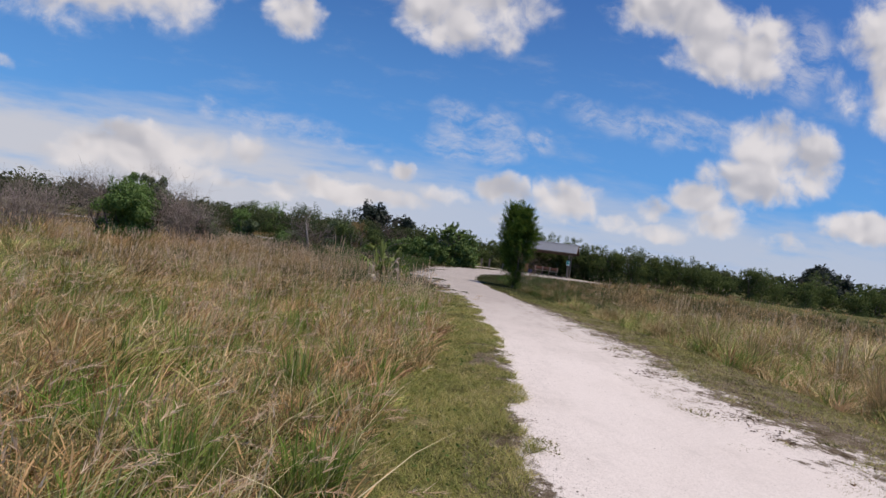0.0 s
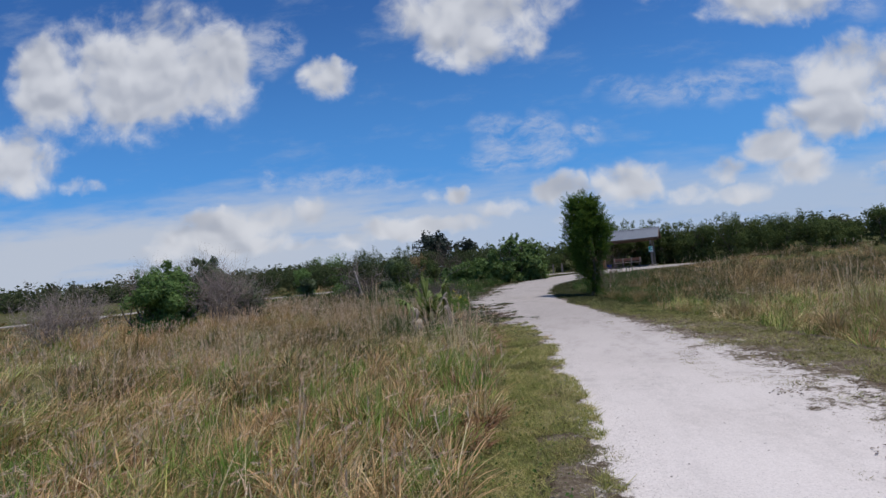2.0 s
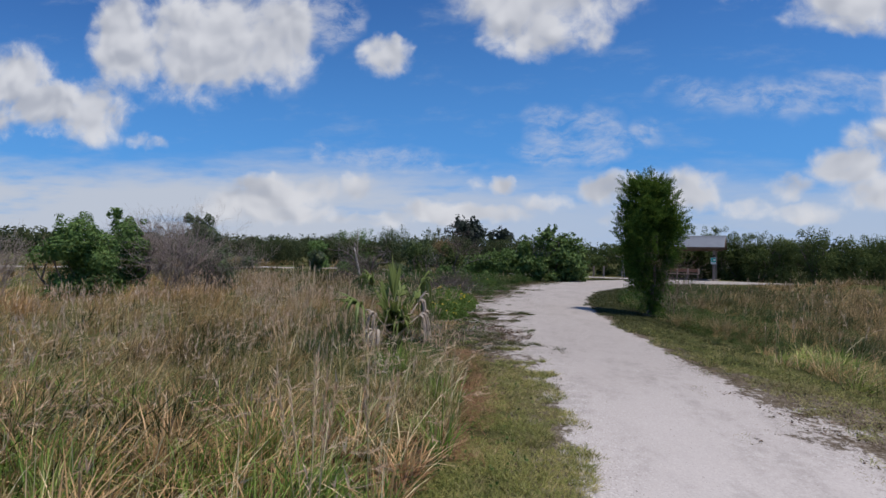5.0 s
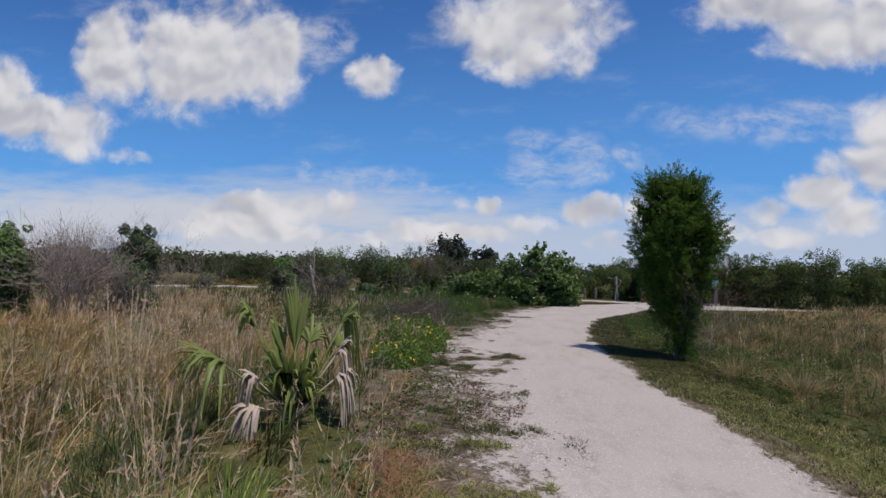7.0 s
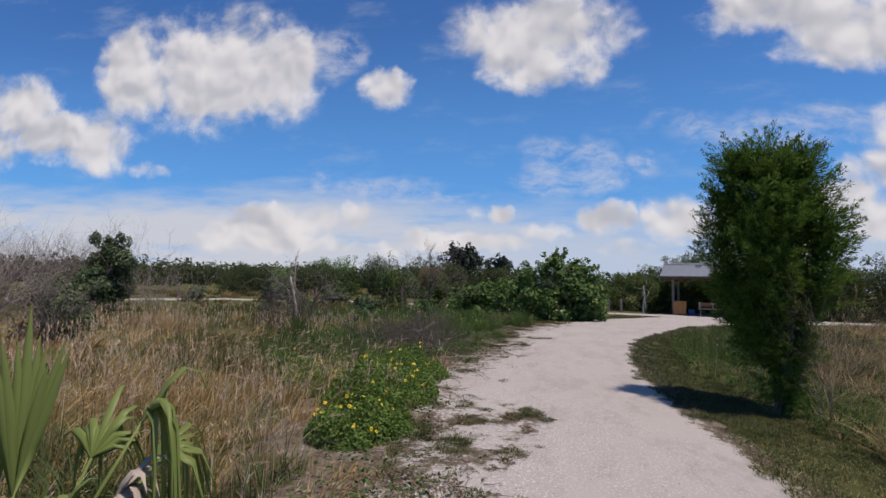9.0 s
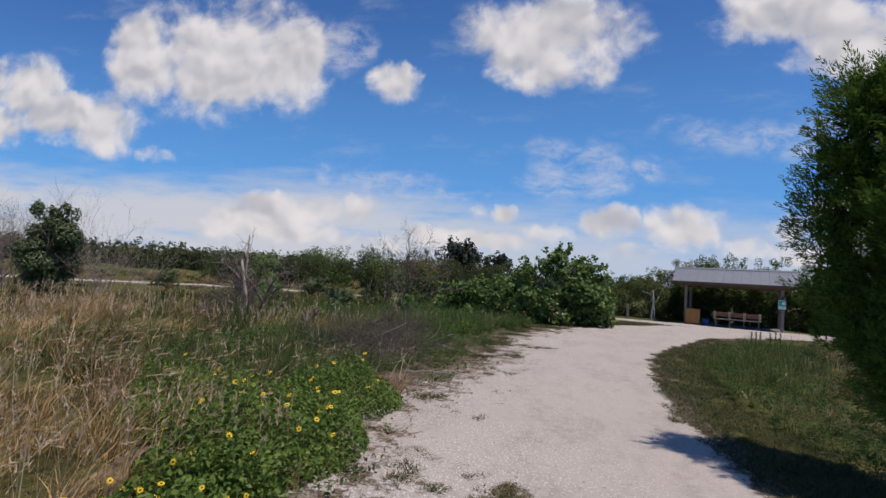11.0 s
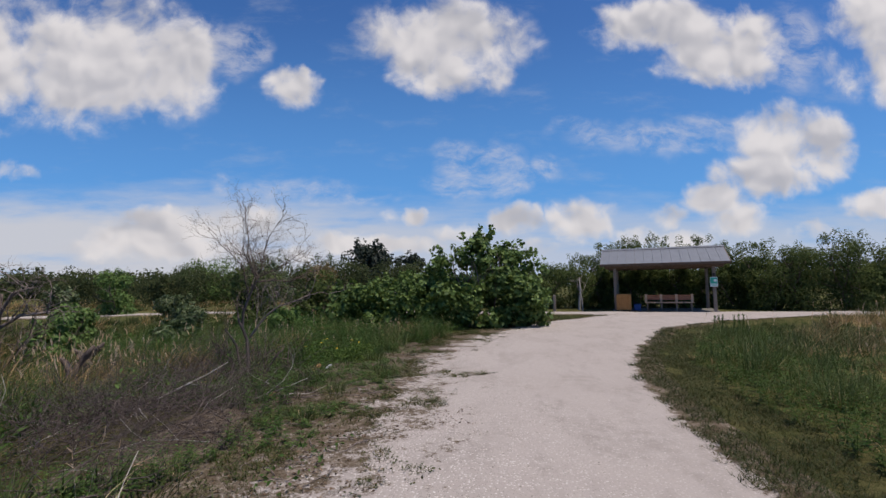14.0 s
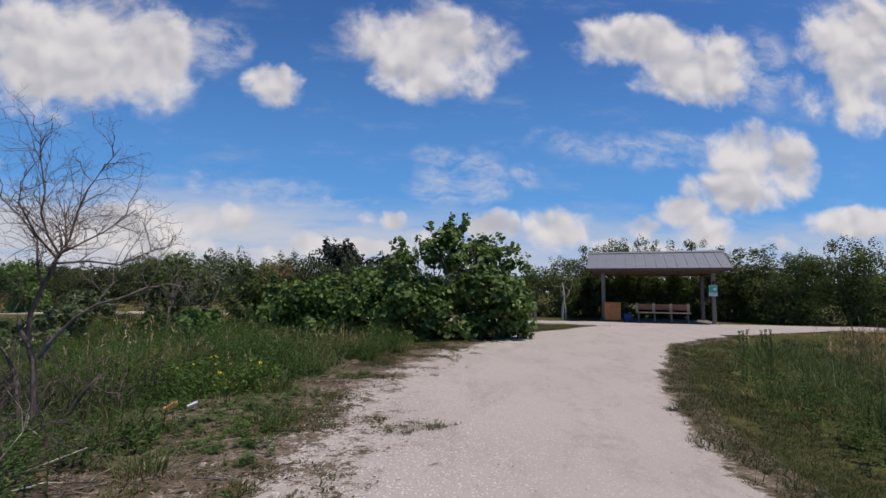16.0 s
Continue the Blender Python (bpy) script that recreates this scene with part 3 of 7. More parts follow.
def joined(parts):
    verts, tris, n = [], [], 0
    for v, t in parts:
        verts.append(np.asarray(v, float).reshape(-1, 3))
        tris.append(np.asarray(t).reshape(-1, 3) + n)
        n += len(verts[-1])
    return np.concatenate(verts), np.concatenate(tris)


def tube(points, radii, sides=5):
    """A tapered limb along points."""
    pts, radii = np.asarray(points, float), np.asarray(radii, float)
    way = np.gradient(pts, axis=0)
    way /= np.maximum(np.linalg.norm(way, axis=1, keepdims=True), 1e-9)
    ref = np.where(np.abs(way[:, 2:3]) > 0.9, np.array([[1.0, 0, 0]]), np.array([[0, 0, 1.0]]))
    u = np.cross(way, ref)
    u /= np.maximum(np.linalg.norm(u, axis=1, keepdims=True), 1e-9)
    v = np.cross(way, u)
    ang = np.linspace(0, 2 * np.pi, sides, endpoint=False)
    ring = pts[:, None] + radii[:, None, None] * (np.cos(ang)[None, :, None] * u[:, None] + np.sin(ang)[None, :, None] * v[:, None])
    verts = ring.reshape(-1, 3)
    tris = []
    for r in range(len(pts) - 1):
        for k in range(sides):
            p, q = r * sides + k, r * sides + (k + 1) % sides
            tris += [(p, q, q + sides), (p, q + sides, p + sides)]
    end = (len(pts) - 1) * sides
    tris += [(end, end + k, end + k + 1) for k in range(1, sides - 1)]
    return verts, np.array(tris)


def branching(start, way, length, radius, depth, rand, spread=0.6, up=0.15, kids=(2, 3), wobble=0.18, sides=4, shrink=0.68):
    """Limbs that fork: a list of (verts, tris), and the tips."""
    pts, p, d = [np.array(start, float)], np.array(start, float), np.array(way, float)
    d /= np.linalg.norm(d)
    steps = 4 if radius > 0.008 else 2
    for _ in range(steps):
        d = d + rand.normal(size=3) * wobble + np.array([0, 0, up * 0.4])
        d /= np.linalg.norm(d)
        p = p + d * length / steps
        pts.append(p)
    radii = np.linspace(radius, radius * 0.62, steps + 1)
    made, tips = [tube(pts, radii, max(3, sides))], []
    if depth == 0:
        return made, [(p, d)]
    for k in range(rand.integers(kids[0], kids[1] + 1)):
        at = pts[-1] if k < 2 else pts[rand.integers(1, steps)]
        nd = d + rand.normal(size=3) * spread + np.array([0, 0, up])
        m, t = branching(at, nd, length * shrink * rand.uniform(0.8, 1.2), radius * 0.60, depth - 1, rand, spread, up, kids, wobble, sides - 1, shrink)
        made += m
        tips += t
    return made, tips


# ---------------- the lie of the land ----------------
LEFT_Y = (-8, 3, 6.5, 8.5, 10, 12, 15.3, 17.2, 18.4, 22.2, 26.5, 30.4, 34.4, 38.4, 40.1, 42, 43.4)
LEFT_X = (0.6, 0.62, 0.67, 0.6, 0.46, 0.35, -0.2, -0.75, -1.2, -2.3, -2.15, -2.35, -1.62, 0.2, 1.2, 3.0, 4.2)
RIGHT_Y = (-8, 3.1, 6, 9.8, 12, 15, 18.4, 21.5, 24, 26.5, 29.3, 32.1, 33.6, 36.8, 38.8, 40.9, 42.4, 43.4)
RIGHT_X = (3.7, 3.5, 2.95, 2.85, 2.5, 2.0, 1.2, 0.7, 0.6, 0.75, 1.1, 1.95, 2.7, 4.1, 6.1, 9.1, 12.4, 14)
MEADOW_L_Y = (-8, 2.6, 6, 8.6, 11.4, 14.5, 16, 17.4, 19.7, 23.2, 26, 30.6, 33.4, 36, 40, 44)
MEADOW_L_X = (-0.6, -0.5, -0.4, -0.25, -0.7, -1.3, -2.0, -2.3, -2.5, -3.2, -3.7, -3.8, -2.8, -2.2, -0.6, 2.0)
MEADOW_R_Y = (-8, 6.3, 10.7, 12.9, 15.7, 18.7, 21, 24.8, 27.9, 30.5, 34, 36.7, 38.2, 41, 43)
MEADOW_R_X = (5.6, 5.3, 4.5, 4.1, 3.3, 2.7, 2.3, 1.75, 2.0, 2.6, 4.2, 6.1, 7.3, 11.5, 16)


def strip(x, y, line, half):
    """How far inside a strip of that half width along a line."""
    best = np.full(np.shape(x), -1e9)
    for (ax, ay), (bx, by) in zip(line, line[1:]):
        t = np.clip(((x - ax) * (bx - ax) + (y - ay) * (by - ay)) / ((bx - ax) ** 2 + (by - ay) ** 2), 0, 1)
        best = np.maximum(best, half - np.hypot(x - ax - t * (bx - ax), y - ay - t * (by - ay)))
    return best


FAR_LEFT = ((5, 45.2), (-4, 46.6), (-10.5, 48.2), (-18, 48.9), (-26, 46.4), (-34, 40.5), (-44, 30))
FAR_RIGHT = ((4.5, 44.6), (10, 44.2), (15, 43.6), (24, 43.2), (40, 44))


def trail_inside(x, y):
    main = np.minimum(x - np.interp(y, LEFT_Y, LEFT_X), np.interp(y, RIGHT_Y, RIGHT_X) - x)
    main = np.where(y > 43.4, -1e9, main)
    return np.maximum(main, np.maximum(strip(x, y, FAR_LEFT, 1.0), strip(x, y, FAR_RIGHT, 1.15)))


def ground_z(x, y):
    """The meadow: level by the trail, a little lower on the right, gently uneven."""
    right = np.clip((x - np.interp(y, RIGHT_Y, RIGHT_X) - 0.6) / 2.5, 0, 1)
    left = np.clip((np.interp(y, MEADOW_L_Y, MEADOW_L_X) - x) / 3.0, 0, 1)
    far = np.clip((y - 40) / 6, 0, 1)
    z = -0.12 * right * right * (3 - 2 * right) * (1 - far) - 0.08 * left * (1 - far)
    rough = 0.02 + 0.05 * np.maximum(right, left)
    # a low swell before the path's right-hand branch
    swell = np.clip((x - 10.5) / 4, 0, 1)
    z = z + 0.42 * swell * swell * (3 - 2 * swell) * np.exp(-(((y - 39.3) / 1.5) ** 2))
    return z + rough * (fnoise(x, y, 1.7, 11, 3) - 0.5) * 2 - 0.01


def axis(lo, hi, step, reach, grow=1.22):
    core = list(np.arange(lo, hi + step / 2, step))
    d, p = step, lo
    low = []
    while p > -reach:
        d *= grow
        p -= d
        low.append(p)
    d, p = step, hi
    high = []
    while p < reach:
        d *= grow
        p += d
        high.append(p)
    return np.array(low[::-1] + core + high)


def sheet(xs, ys, zfun, keep=None):
    X, Y = np.meshgrid(xs, ys)
    Z = zfun(X, Y)
    idx = np.arange(X.size).reshape(X.shape)
    a, b, c, d = idx[:-1, :-1], idx[:-1, 1:], idx[1:, 1:], idx[1:, :-1]
    tris = np.stack([np.stack([a, b, c], -1), np.stack([a, c, d], -1)], 2).reshape(-1, 3)
    if keep is not None:
        good = keep(X, Y).ravel()
        tris = tris[good[tris].all(1)]
        used = np.unique(tris)
        back = np.full(X.size, -1)
        back[used] = np.arange(len(used))
        return np.stack([X, Y, Z], -1).reshape(-1, 3)[used], back[tris]
    return np.stack([X, Y, Z], -1).reshape(-1, 3), tris


v, t = sheet(axis(-30, 30, 0.45, 3500), axis(-10, 52, 0.45, 3500), ground_z)
ground_mesh = tri_mesh("ground", v, t, M_GROUND, True)
# blend to the darker ground tones between y 10 and 18
ground_mesh.attributes.new("far_dark", "FLOAT", "POINT").data.foreach_set("value", np.clip((v[:, 1] - 10) / 8, 0, 1).astype(np.float32))
tagged(new("ground", ground_mesh), "flat grassy coastal meadow ground reaching the horizon", "ground", "", "structure")


def margin(x, y):
    """Half the width over which shell gives way to soil and weeds."""
    middle = (np.interp(y, LEFT_Y, LEFT_X) + np.interp(y, RIGHT_Y, RIGHT_X)) / 2
    left = np.clip((y - 13) / 4, 0, 1) * np.clip((38 - y) / 5, 0, 1)
    right = np.clip((15.5 - y) / 3, 0, 1)
    return np.where((y > 43) | (x < -8), 0.12, np.where(x < middle, 0.24 + 1.0 * left, 0.20 + 0.85 * right))


PATCHES = ((-1.12, 20.1, 0.30, 0.75), (-1.75, 20.1, 0.32, 0.5), (-1.2, 18.8, 0.30, 0.35), (-1.75, 18.9, 0.25, 0.35))


def cover(x, y):
    """0 on clean shell, 1 where soil and weeds have closed over it, also in a few patches out on the shell."""
    patch = sum(np.exp(-(((x - px) / rx) ** 2 + ((y - py) / ry) ** 2) ** 2) for px, py, rx, ry in PATCHES)
    early = np.clip((15.5 - y) / 3, 0, 1) * (x > 1.5)
    open_ = (0.85 + 0.15 * np.clip((y - 11.5) / 3, 0, 1)) * np.clip((26 - y) / 4, 0, 1) * (x < 1.6)
    return np.clip(np.maximum(0.52 - 0.24 * open_ - 0.08 * early - trail_inside(x, y) / (2 * margin(x, y)), np.minimum(patch, 1) * (0.15 + 1.25 * fnoise(x, y, 0.25, 91, 2))), 0, 1)


def grit_at(x, y):
    """Where loose coarse shell lies."""
    d = x - np.interp(y, LEFT_Y, LEFT_X)
    late = np.clip((y - 15) / 5, 0, 1)
    right = np.interp(y, RIGHT_Y, RIGHT_X) - x
    return np.clip(late * np.clip(1.15 - d / 2.1, 0, 1) + (1 - late) * np.clip(0.8 - np.minimum(d, right) / 0.6, 0, 1), 0, 1)


def trail_z(x, y):
    """A hand's thickness of shell over the ground, dipping under it beyond its margins."""
    d, c = trail_inside(x, y), cover(x, y)
    sunk = np.clip((-d - 1.9 * margin(x, y)) / 0.3, 0, 1)
    return ground_z(x, y) * np.clip(1.3 - d, 0.1, 1) + 0.022 + 0.008 * (1 - c) - 0.075 * sunk + 0.010 * (fnoise(x, y, 0.35, 31, 3) - 0.5) * c


def near_trail(x, y):
    return trail_inside(x, y) > -1.9 * margin(x, y) - 0.36


v, t = sheet(np.arange(-6, 7, 0.12), np.arange(-8, 40.2, 0.12), trail_z, near_trail)
v2, t2 = sheet(np.arange(-46, 42, 0.2), np.arange(28, 52, 0.2), trail_z, lambda x, y: (trail_inside(x, y) > -0.5) & ((y > 39.9) | (x < -7)))
v, t = joined([(v, t), (v2, t2)])
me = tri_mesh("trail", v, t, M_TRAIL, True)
# last field rises with y: more grey smudges, and sunlight dimmed by colour
for field, values in (("cover", cover(v[:, 0], v[:, 1])), ("grit", grit_at(v[:, 0], v[:, 1])), ("worn_dim", np.clip((v[:, 1] - 7) / 9, 0, 1))):
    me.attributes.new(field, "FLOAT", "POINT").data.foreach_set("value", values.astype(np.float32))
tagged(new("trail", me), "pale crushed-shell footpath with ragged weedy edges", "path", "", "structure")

# ---------------- grass ----------------


def scatter(count, x0, x1, y0, y1):
    return rng.uniform(x0, x1, count), rng.uniform(y0, y1, count)


def meadow(x, y):
    """True where the tall grass grows."""
    wob = (fnoise(x, y, 0.8, 51, 3) - 0.5) * 0.9
    left = x + wob < np.interp(y, MEADOW_L_Y, MEADOW_L_X)
    right = x + wob > np.interp(y, MEADOW_R_Y, MEADOW_R_X)
    open_ = trail_inside(x, y) < -0.35
    return (left | right) & open_


def clear_of(x, y, spots):
    ok = np.ones(len(x), bool)
    for sx, sy, r in spots:
        ok &= np.hypot(x - sx, y - sy) > r
    return ok


BARE = ((-4.75, 25.9, 1.2), (-2.7, 18.9, 0.9), (-3.1, 21.6, 1.0), (-3.5, 22.9, 0.7), (-2.6, 15.7, 0.35), (-3.6, 27.5, 0.9), (-2, 38.5, 3.0), (-4.5, 37.2, 2.0), (-3.8, 29.5, 0.8))


def dryness(x, y):
    """Where the meadow has gone to straw."""
    d = 0.42 + 0.55 * (fnoise(x, y, 4.0, 81, 3) - 0.5) * 2
    d = d + 0.25 * ((x < -3) & (y > 15.5) & (y < 20)) + 0.2 * ((x < -7) & (y >= 20) & (y < 30)) + 0.10 * ((x < -4) & (y < 13))
    back = x - np.interp(y, MEADOW_R_Y, MEADOW_R_X)
    d = d + 0.06 * ((x > 0) & (y > 17) & (back > 2.2))
    d = d - 0.22 * ((x > 0) & (y > 19) & (back < 2.0)) - 0.08 * ((x >= 4.5) & (y > 15) & (x < 12)) + 0.10 * ((x < 0) & (y < 6)) - 0.12 * ((x < 0) & (x > -5) & (y >= 7) & (y < 12.5)) - 0.22 * ((y > 21) & (x > -8) & (x < 0)) - 0.25 * ((y > 30) & (x <= -8) & (x > -28)) - 0.2 * ((x > -3.2) & (y < 12) & (x < 1))
    return d


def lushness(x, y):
    """Where the darker meadow grass grows, mostly farther along the path, in uneven patches."""
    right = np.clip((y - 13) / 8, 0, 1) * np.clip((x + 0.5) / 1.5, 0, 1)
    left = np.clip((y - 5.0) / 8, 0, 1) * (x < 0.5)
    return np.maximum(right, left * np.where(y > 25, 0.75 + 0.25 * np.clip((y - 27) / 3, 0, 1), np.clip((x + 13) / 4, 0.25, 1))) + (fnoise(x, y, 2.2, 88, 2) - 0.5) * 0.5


def grown(names, labels, materials, layers, want, per=46, upright=0.0):
    made = ([], [])
    for count, area, tall, wide in layers:
        x0, y0 = scatter(count // per, *area)
        ok = meadow(x0, y0) & clear_of(x0, y0, BARE)
        x0, y0 = x0[ok], y0[ok]
        ok = want(dryness(x0, y0) + rng.normal(0, 0.20, len(x0))) & ((fnoise(x0, y0, 0.55, 171, 2) > 0.30) | ((y0 > 16) & (x0 > 0)))
        x0, y0 = x0[ok], y0[ok]
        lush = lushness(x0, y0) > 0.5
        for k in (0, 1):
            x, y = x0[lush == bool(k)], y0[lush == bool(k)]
            low = np.clip(0.35 + 0.25 * np.minimum(np.abs(x - np.interp(y, MEADOW_L_Y, MEADOW_L_X)), np.abs(x - np.interp(y, MEADOW_R_Y, MEADOW_R_X))), 0.35, 1.0)
            low = np.where((x > 2.5) & (y < 17), np.maximum(low, 0.75), low)
            low = np.where((x > 0) & (y > 17), low * 0.66, low)
            low = low * np.where(x < 1, np.clip(0.58 + 0.07 * (y - 4), 0.58, 1.0), 1.0)
            size = tall * low * (0.04 + 1.72 * fnoise(x, y, 1.3, 61, 2)) * rng.uniform(0.45, 1.4, len(x))
            x, y, size = np.repeat(x, per), np.repeat(y, per), np.repeat(size, per)
            ang = rng.uniform(0, 2 * np.pi, len(x))
            r = np.abs(rng.normal(0, 0.075, len(x))) * (1 + wide * 35)
            x, y = x + r * np.cos(ang), y + r * np.sin(ang)
            base = np.stack([x, y, ground_z(x, y) - 0.02], 1)
            lean = np.abs(rng.normal(0.95, 0.55, len(x))) * (1 - upright)
            # the wind has laid most of it over to the east
            bent = ang + rng.normal(0, 0.7, len(x))
            bent = np.arctan2(np.sin(bent) + 0.25, np.cos(bent) + 0.85)
            made[k].append(blades(base, size * rng.uniform(0.45, 1.15, len(x)), wide * rng.uniform(0.55, 1.4, len(x)), bent, lean, 1.2, 2 if wide < 0.03 else 1))
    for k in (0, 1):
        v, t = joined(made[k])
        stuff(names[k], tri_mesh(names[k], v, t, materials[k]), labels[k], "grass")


NEAR_L, NEAR_R = (-7, 0.3, -1, 37), (1.5, 9, 0, 42)
MID_L, MID_R = (-19, -6.0, 1, 46), (8.0, 21, 3, 46)
FAR_L, FAR_R = (-48, -17, 2, 75), (19, 60, 5, 60)
grown(("green_grass", "lush_grass"), ("tall green meadow grass growing in tufts", "dark green meadow grass in thick tufts"), (M_GREEN, M_LUSH),
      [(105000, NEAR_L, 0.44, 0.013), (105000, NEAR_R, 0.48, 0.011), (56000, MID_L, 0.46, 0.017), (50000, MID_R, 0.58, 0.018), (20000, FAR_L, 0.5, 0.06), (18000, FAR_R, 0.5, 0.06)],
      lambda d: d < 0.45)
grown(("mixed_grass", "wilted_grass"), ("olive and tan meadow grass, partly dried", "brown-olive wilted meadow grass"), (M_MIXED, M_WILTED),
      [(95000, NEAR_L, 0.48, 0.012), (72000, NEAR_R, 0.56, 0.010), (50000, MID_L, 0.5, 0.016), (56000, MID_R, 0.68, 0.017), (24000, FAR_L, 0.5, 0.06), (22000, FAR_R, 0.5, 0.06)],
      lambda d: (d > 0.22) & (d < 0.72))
grown(("dry_grass", "reed_grass"), ("dry straw-coloured meadow grass", "brown dry reed grass"), (M_DRY, M_REED),
      [(100000, NEAR_L, 0.60, 0.009), (60000, NEAR_R, 0.6, 0.007), (66000, MID_L, 0.6, 0.012), (50000, MID_R, 0.85, 0.014), (20000, FAR_L, 0.55, 0.05), (17000, FAR_R, 0.55, 0.05)],
      lambda d: d > 0.5, 38, 0.2)


def seed_haze():
    """Thin stalks with small feathery heads that stand over the meadow."""
    made = []
    for count, area, tall, size in ((11000, NEAR_L, 0.52, 0.04), (6000, NEAR_R, 0.70, 0.045), (11000, MID_L, 0.62, 0.06), (7000, MID_R, 0.75, 0.06)):
        x, y = scatter(count, *area)
        ok = meadow(x, y) & clear_of(x, y, BARE) & (dryness(x, y) + rng.normal(0, 0.2, len(x)) > 0.42) & (fnoise(x, y, 1.1, 66, 2) > 0.46) & ~((x > 0) & (y > 16) & (rng.random(len(x)) < 0.75))
        x, y = x[ok], y[ok]
        n_ = len(x)
        h = tall * rng.uniform(0.7, 1.25, n_)
        ang, lean = rng.uniform(0, 2 * np.pi, n_), np.abs(rng.normal(0.2, 0.15, n_))
        foot = np.stack([x, y, ground_z(x, y)], 1)
        tip = foot + np.stack([np.cos(ang) * lean * h, np.sin(ang) * lean * h, h], 1)
        side = np.stack([-np.sin(ang), np.cos(ang), 0 * ang], 1) * size * 0.05
        made.append((np.stack([foot - side, foot + side, tip], 1).reshape(-1, 3), np.arange(3 * n_).reshape(-1, 3)))
        k = 8
        s = rng.uniform(0.74, 1.0, (n_, k, 1))
        c = (foot[:, None] + (tip - foot)[:, None] * s).reshape(-1, 3)
        way = np.repeat(tip - foot, k, 0)
        way = way / np.linalg.norm(way, axis=1, keepdims=True) + rng.normal(size=way.shape) * 0.35
        w = np.cross(way, rng.normal(size=way.shape))
        w /= np.linalg.norm(w, axis=1, keepdims=True)
        ln = (size * rng.uniform(0.7, 1.6, len(c)))[:, None]
        made.append((np.stack([c - w * ln * 0.09, c + w * ln * 0.09, c + way * ln], 1).reshape(-1, 3), np.arange(3 * len(c)).reshape(-1, 3)))
    v, t = joined(made)
    stuff("seed_stalks", tri_mesh("seed_stalks", v, t, M_SEED), "thin straw stalks with feathery pinkish seed heads", "grass")


seed_haze()


def arching_stalks():
    """Long pale stalks that lean over the meadow, many with a drooping plume."""
    made, plumes = [], []
    for count, area in ((3600, (-6.5, 0.2, -0.5, 14)), (1500, (3.8, 9.5, 1, 17)), (1500, (-9, -2.6, 14, 24))):
        x, y = scatter(count, *area)
        ok = meadow(x, y) & clear_of(x, y, BARE) & (fnoise(x, y, 0.8, 181, 2) > 0.42)
        x, y = x[ok], y[ok]
        n_ = len(x)
        base = np.stack([x, y, ground_z(x, y)], 1)
        h, head, lean = rng.uniform(0.32, 0.75, n_), rng.normal(0.3, 0.9, n_), np.abs(rng.normal(0.55, 0.35, n_))
        made.append(blades(base, h, rng.uniform(0.004, 0.008, n_), head, lean, 1.6, 3))
        has = rng.random(n_) < 0.45
        tip = base + np.stack([np.cos(head) * lean * h, np.sin(head) * lean * h, h * (1 - 0.25 * np.minimum(lean, 1.2))], 1)
        out = np.stack([np.cos(head), np.sin(head), 0.2 + 0 * head], 1)
        k = 24
        c = np.repeat(tip[has], k, 0) + np.repeat(out[has], k, 0) * rng.uniform(-0.10, 0.03, (has.sum() * k, 1))
        way = np.repeat(out[has], k, 0) + rng.normal(size=c.shape) * 0.45
        w = np.cross(way, rng.normal(size=way.shape))
        w /= np.linalg.norm(w, axis=1, keepdims=True)
        ln = rng.uniform(0.02, 0.055, len(c))[:, None]
        plumes.append((np.stack([c - w * 0.0022, c + w * 0.0022, c + way * ln], 1).reshape(-1, 3), np.arange(3 * len(c)).reshape(-1, 3)))
    stuff("grass_stalks", tri_mesh("grass_stalks", *joined(made), M_STALK), "long pale grass stalks leaning over the meadow", "grass")
    stuff("grass_plumes", tri_mesh("grass_plumes", *joined(plumes), M_SEED), "drooping pinkish-tan grass plumes", "grass")


arching_stalks()


def thatch():
    """Short tangled dead and green blades between the tufts."""
    made = []
    for count, area, tall in ((150000, (-6, 0.4, -0.5, 14), 0.24), (60000, (3.4, 9, 0, 16), 0.26), (50000, (-14, -5.5, 3, 20), 0.3)):
        x, y = scatter(count, *area)
        ok = meadow(x, y) & (fnoise(x, y, 0.45, 161, 3) > 0.47)
        x, y = x[ok], y[ok]
        base = np.stack([x, y, ground_z(x, y) + rng.uniform(-0.02, 0.12, len(x))], 1)
        made.append(blades(base, tall * rng.uniform(0.3, 1.1, len(x)), rng.uniform(0.004, 0.011, len(x)), rng.uniform(0, 2 * np.pi, len(x)), np.abs(rng.normal(1.1, 0.7, len(x))), 0.5, 1))
    v, t = joined(made)
    stuff("thatch", tri_mesh("thatch", v, t, M_THATCH), "tangled short straw and green blades under the meadow grass", "grass")


thatch()


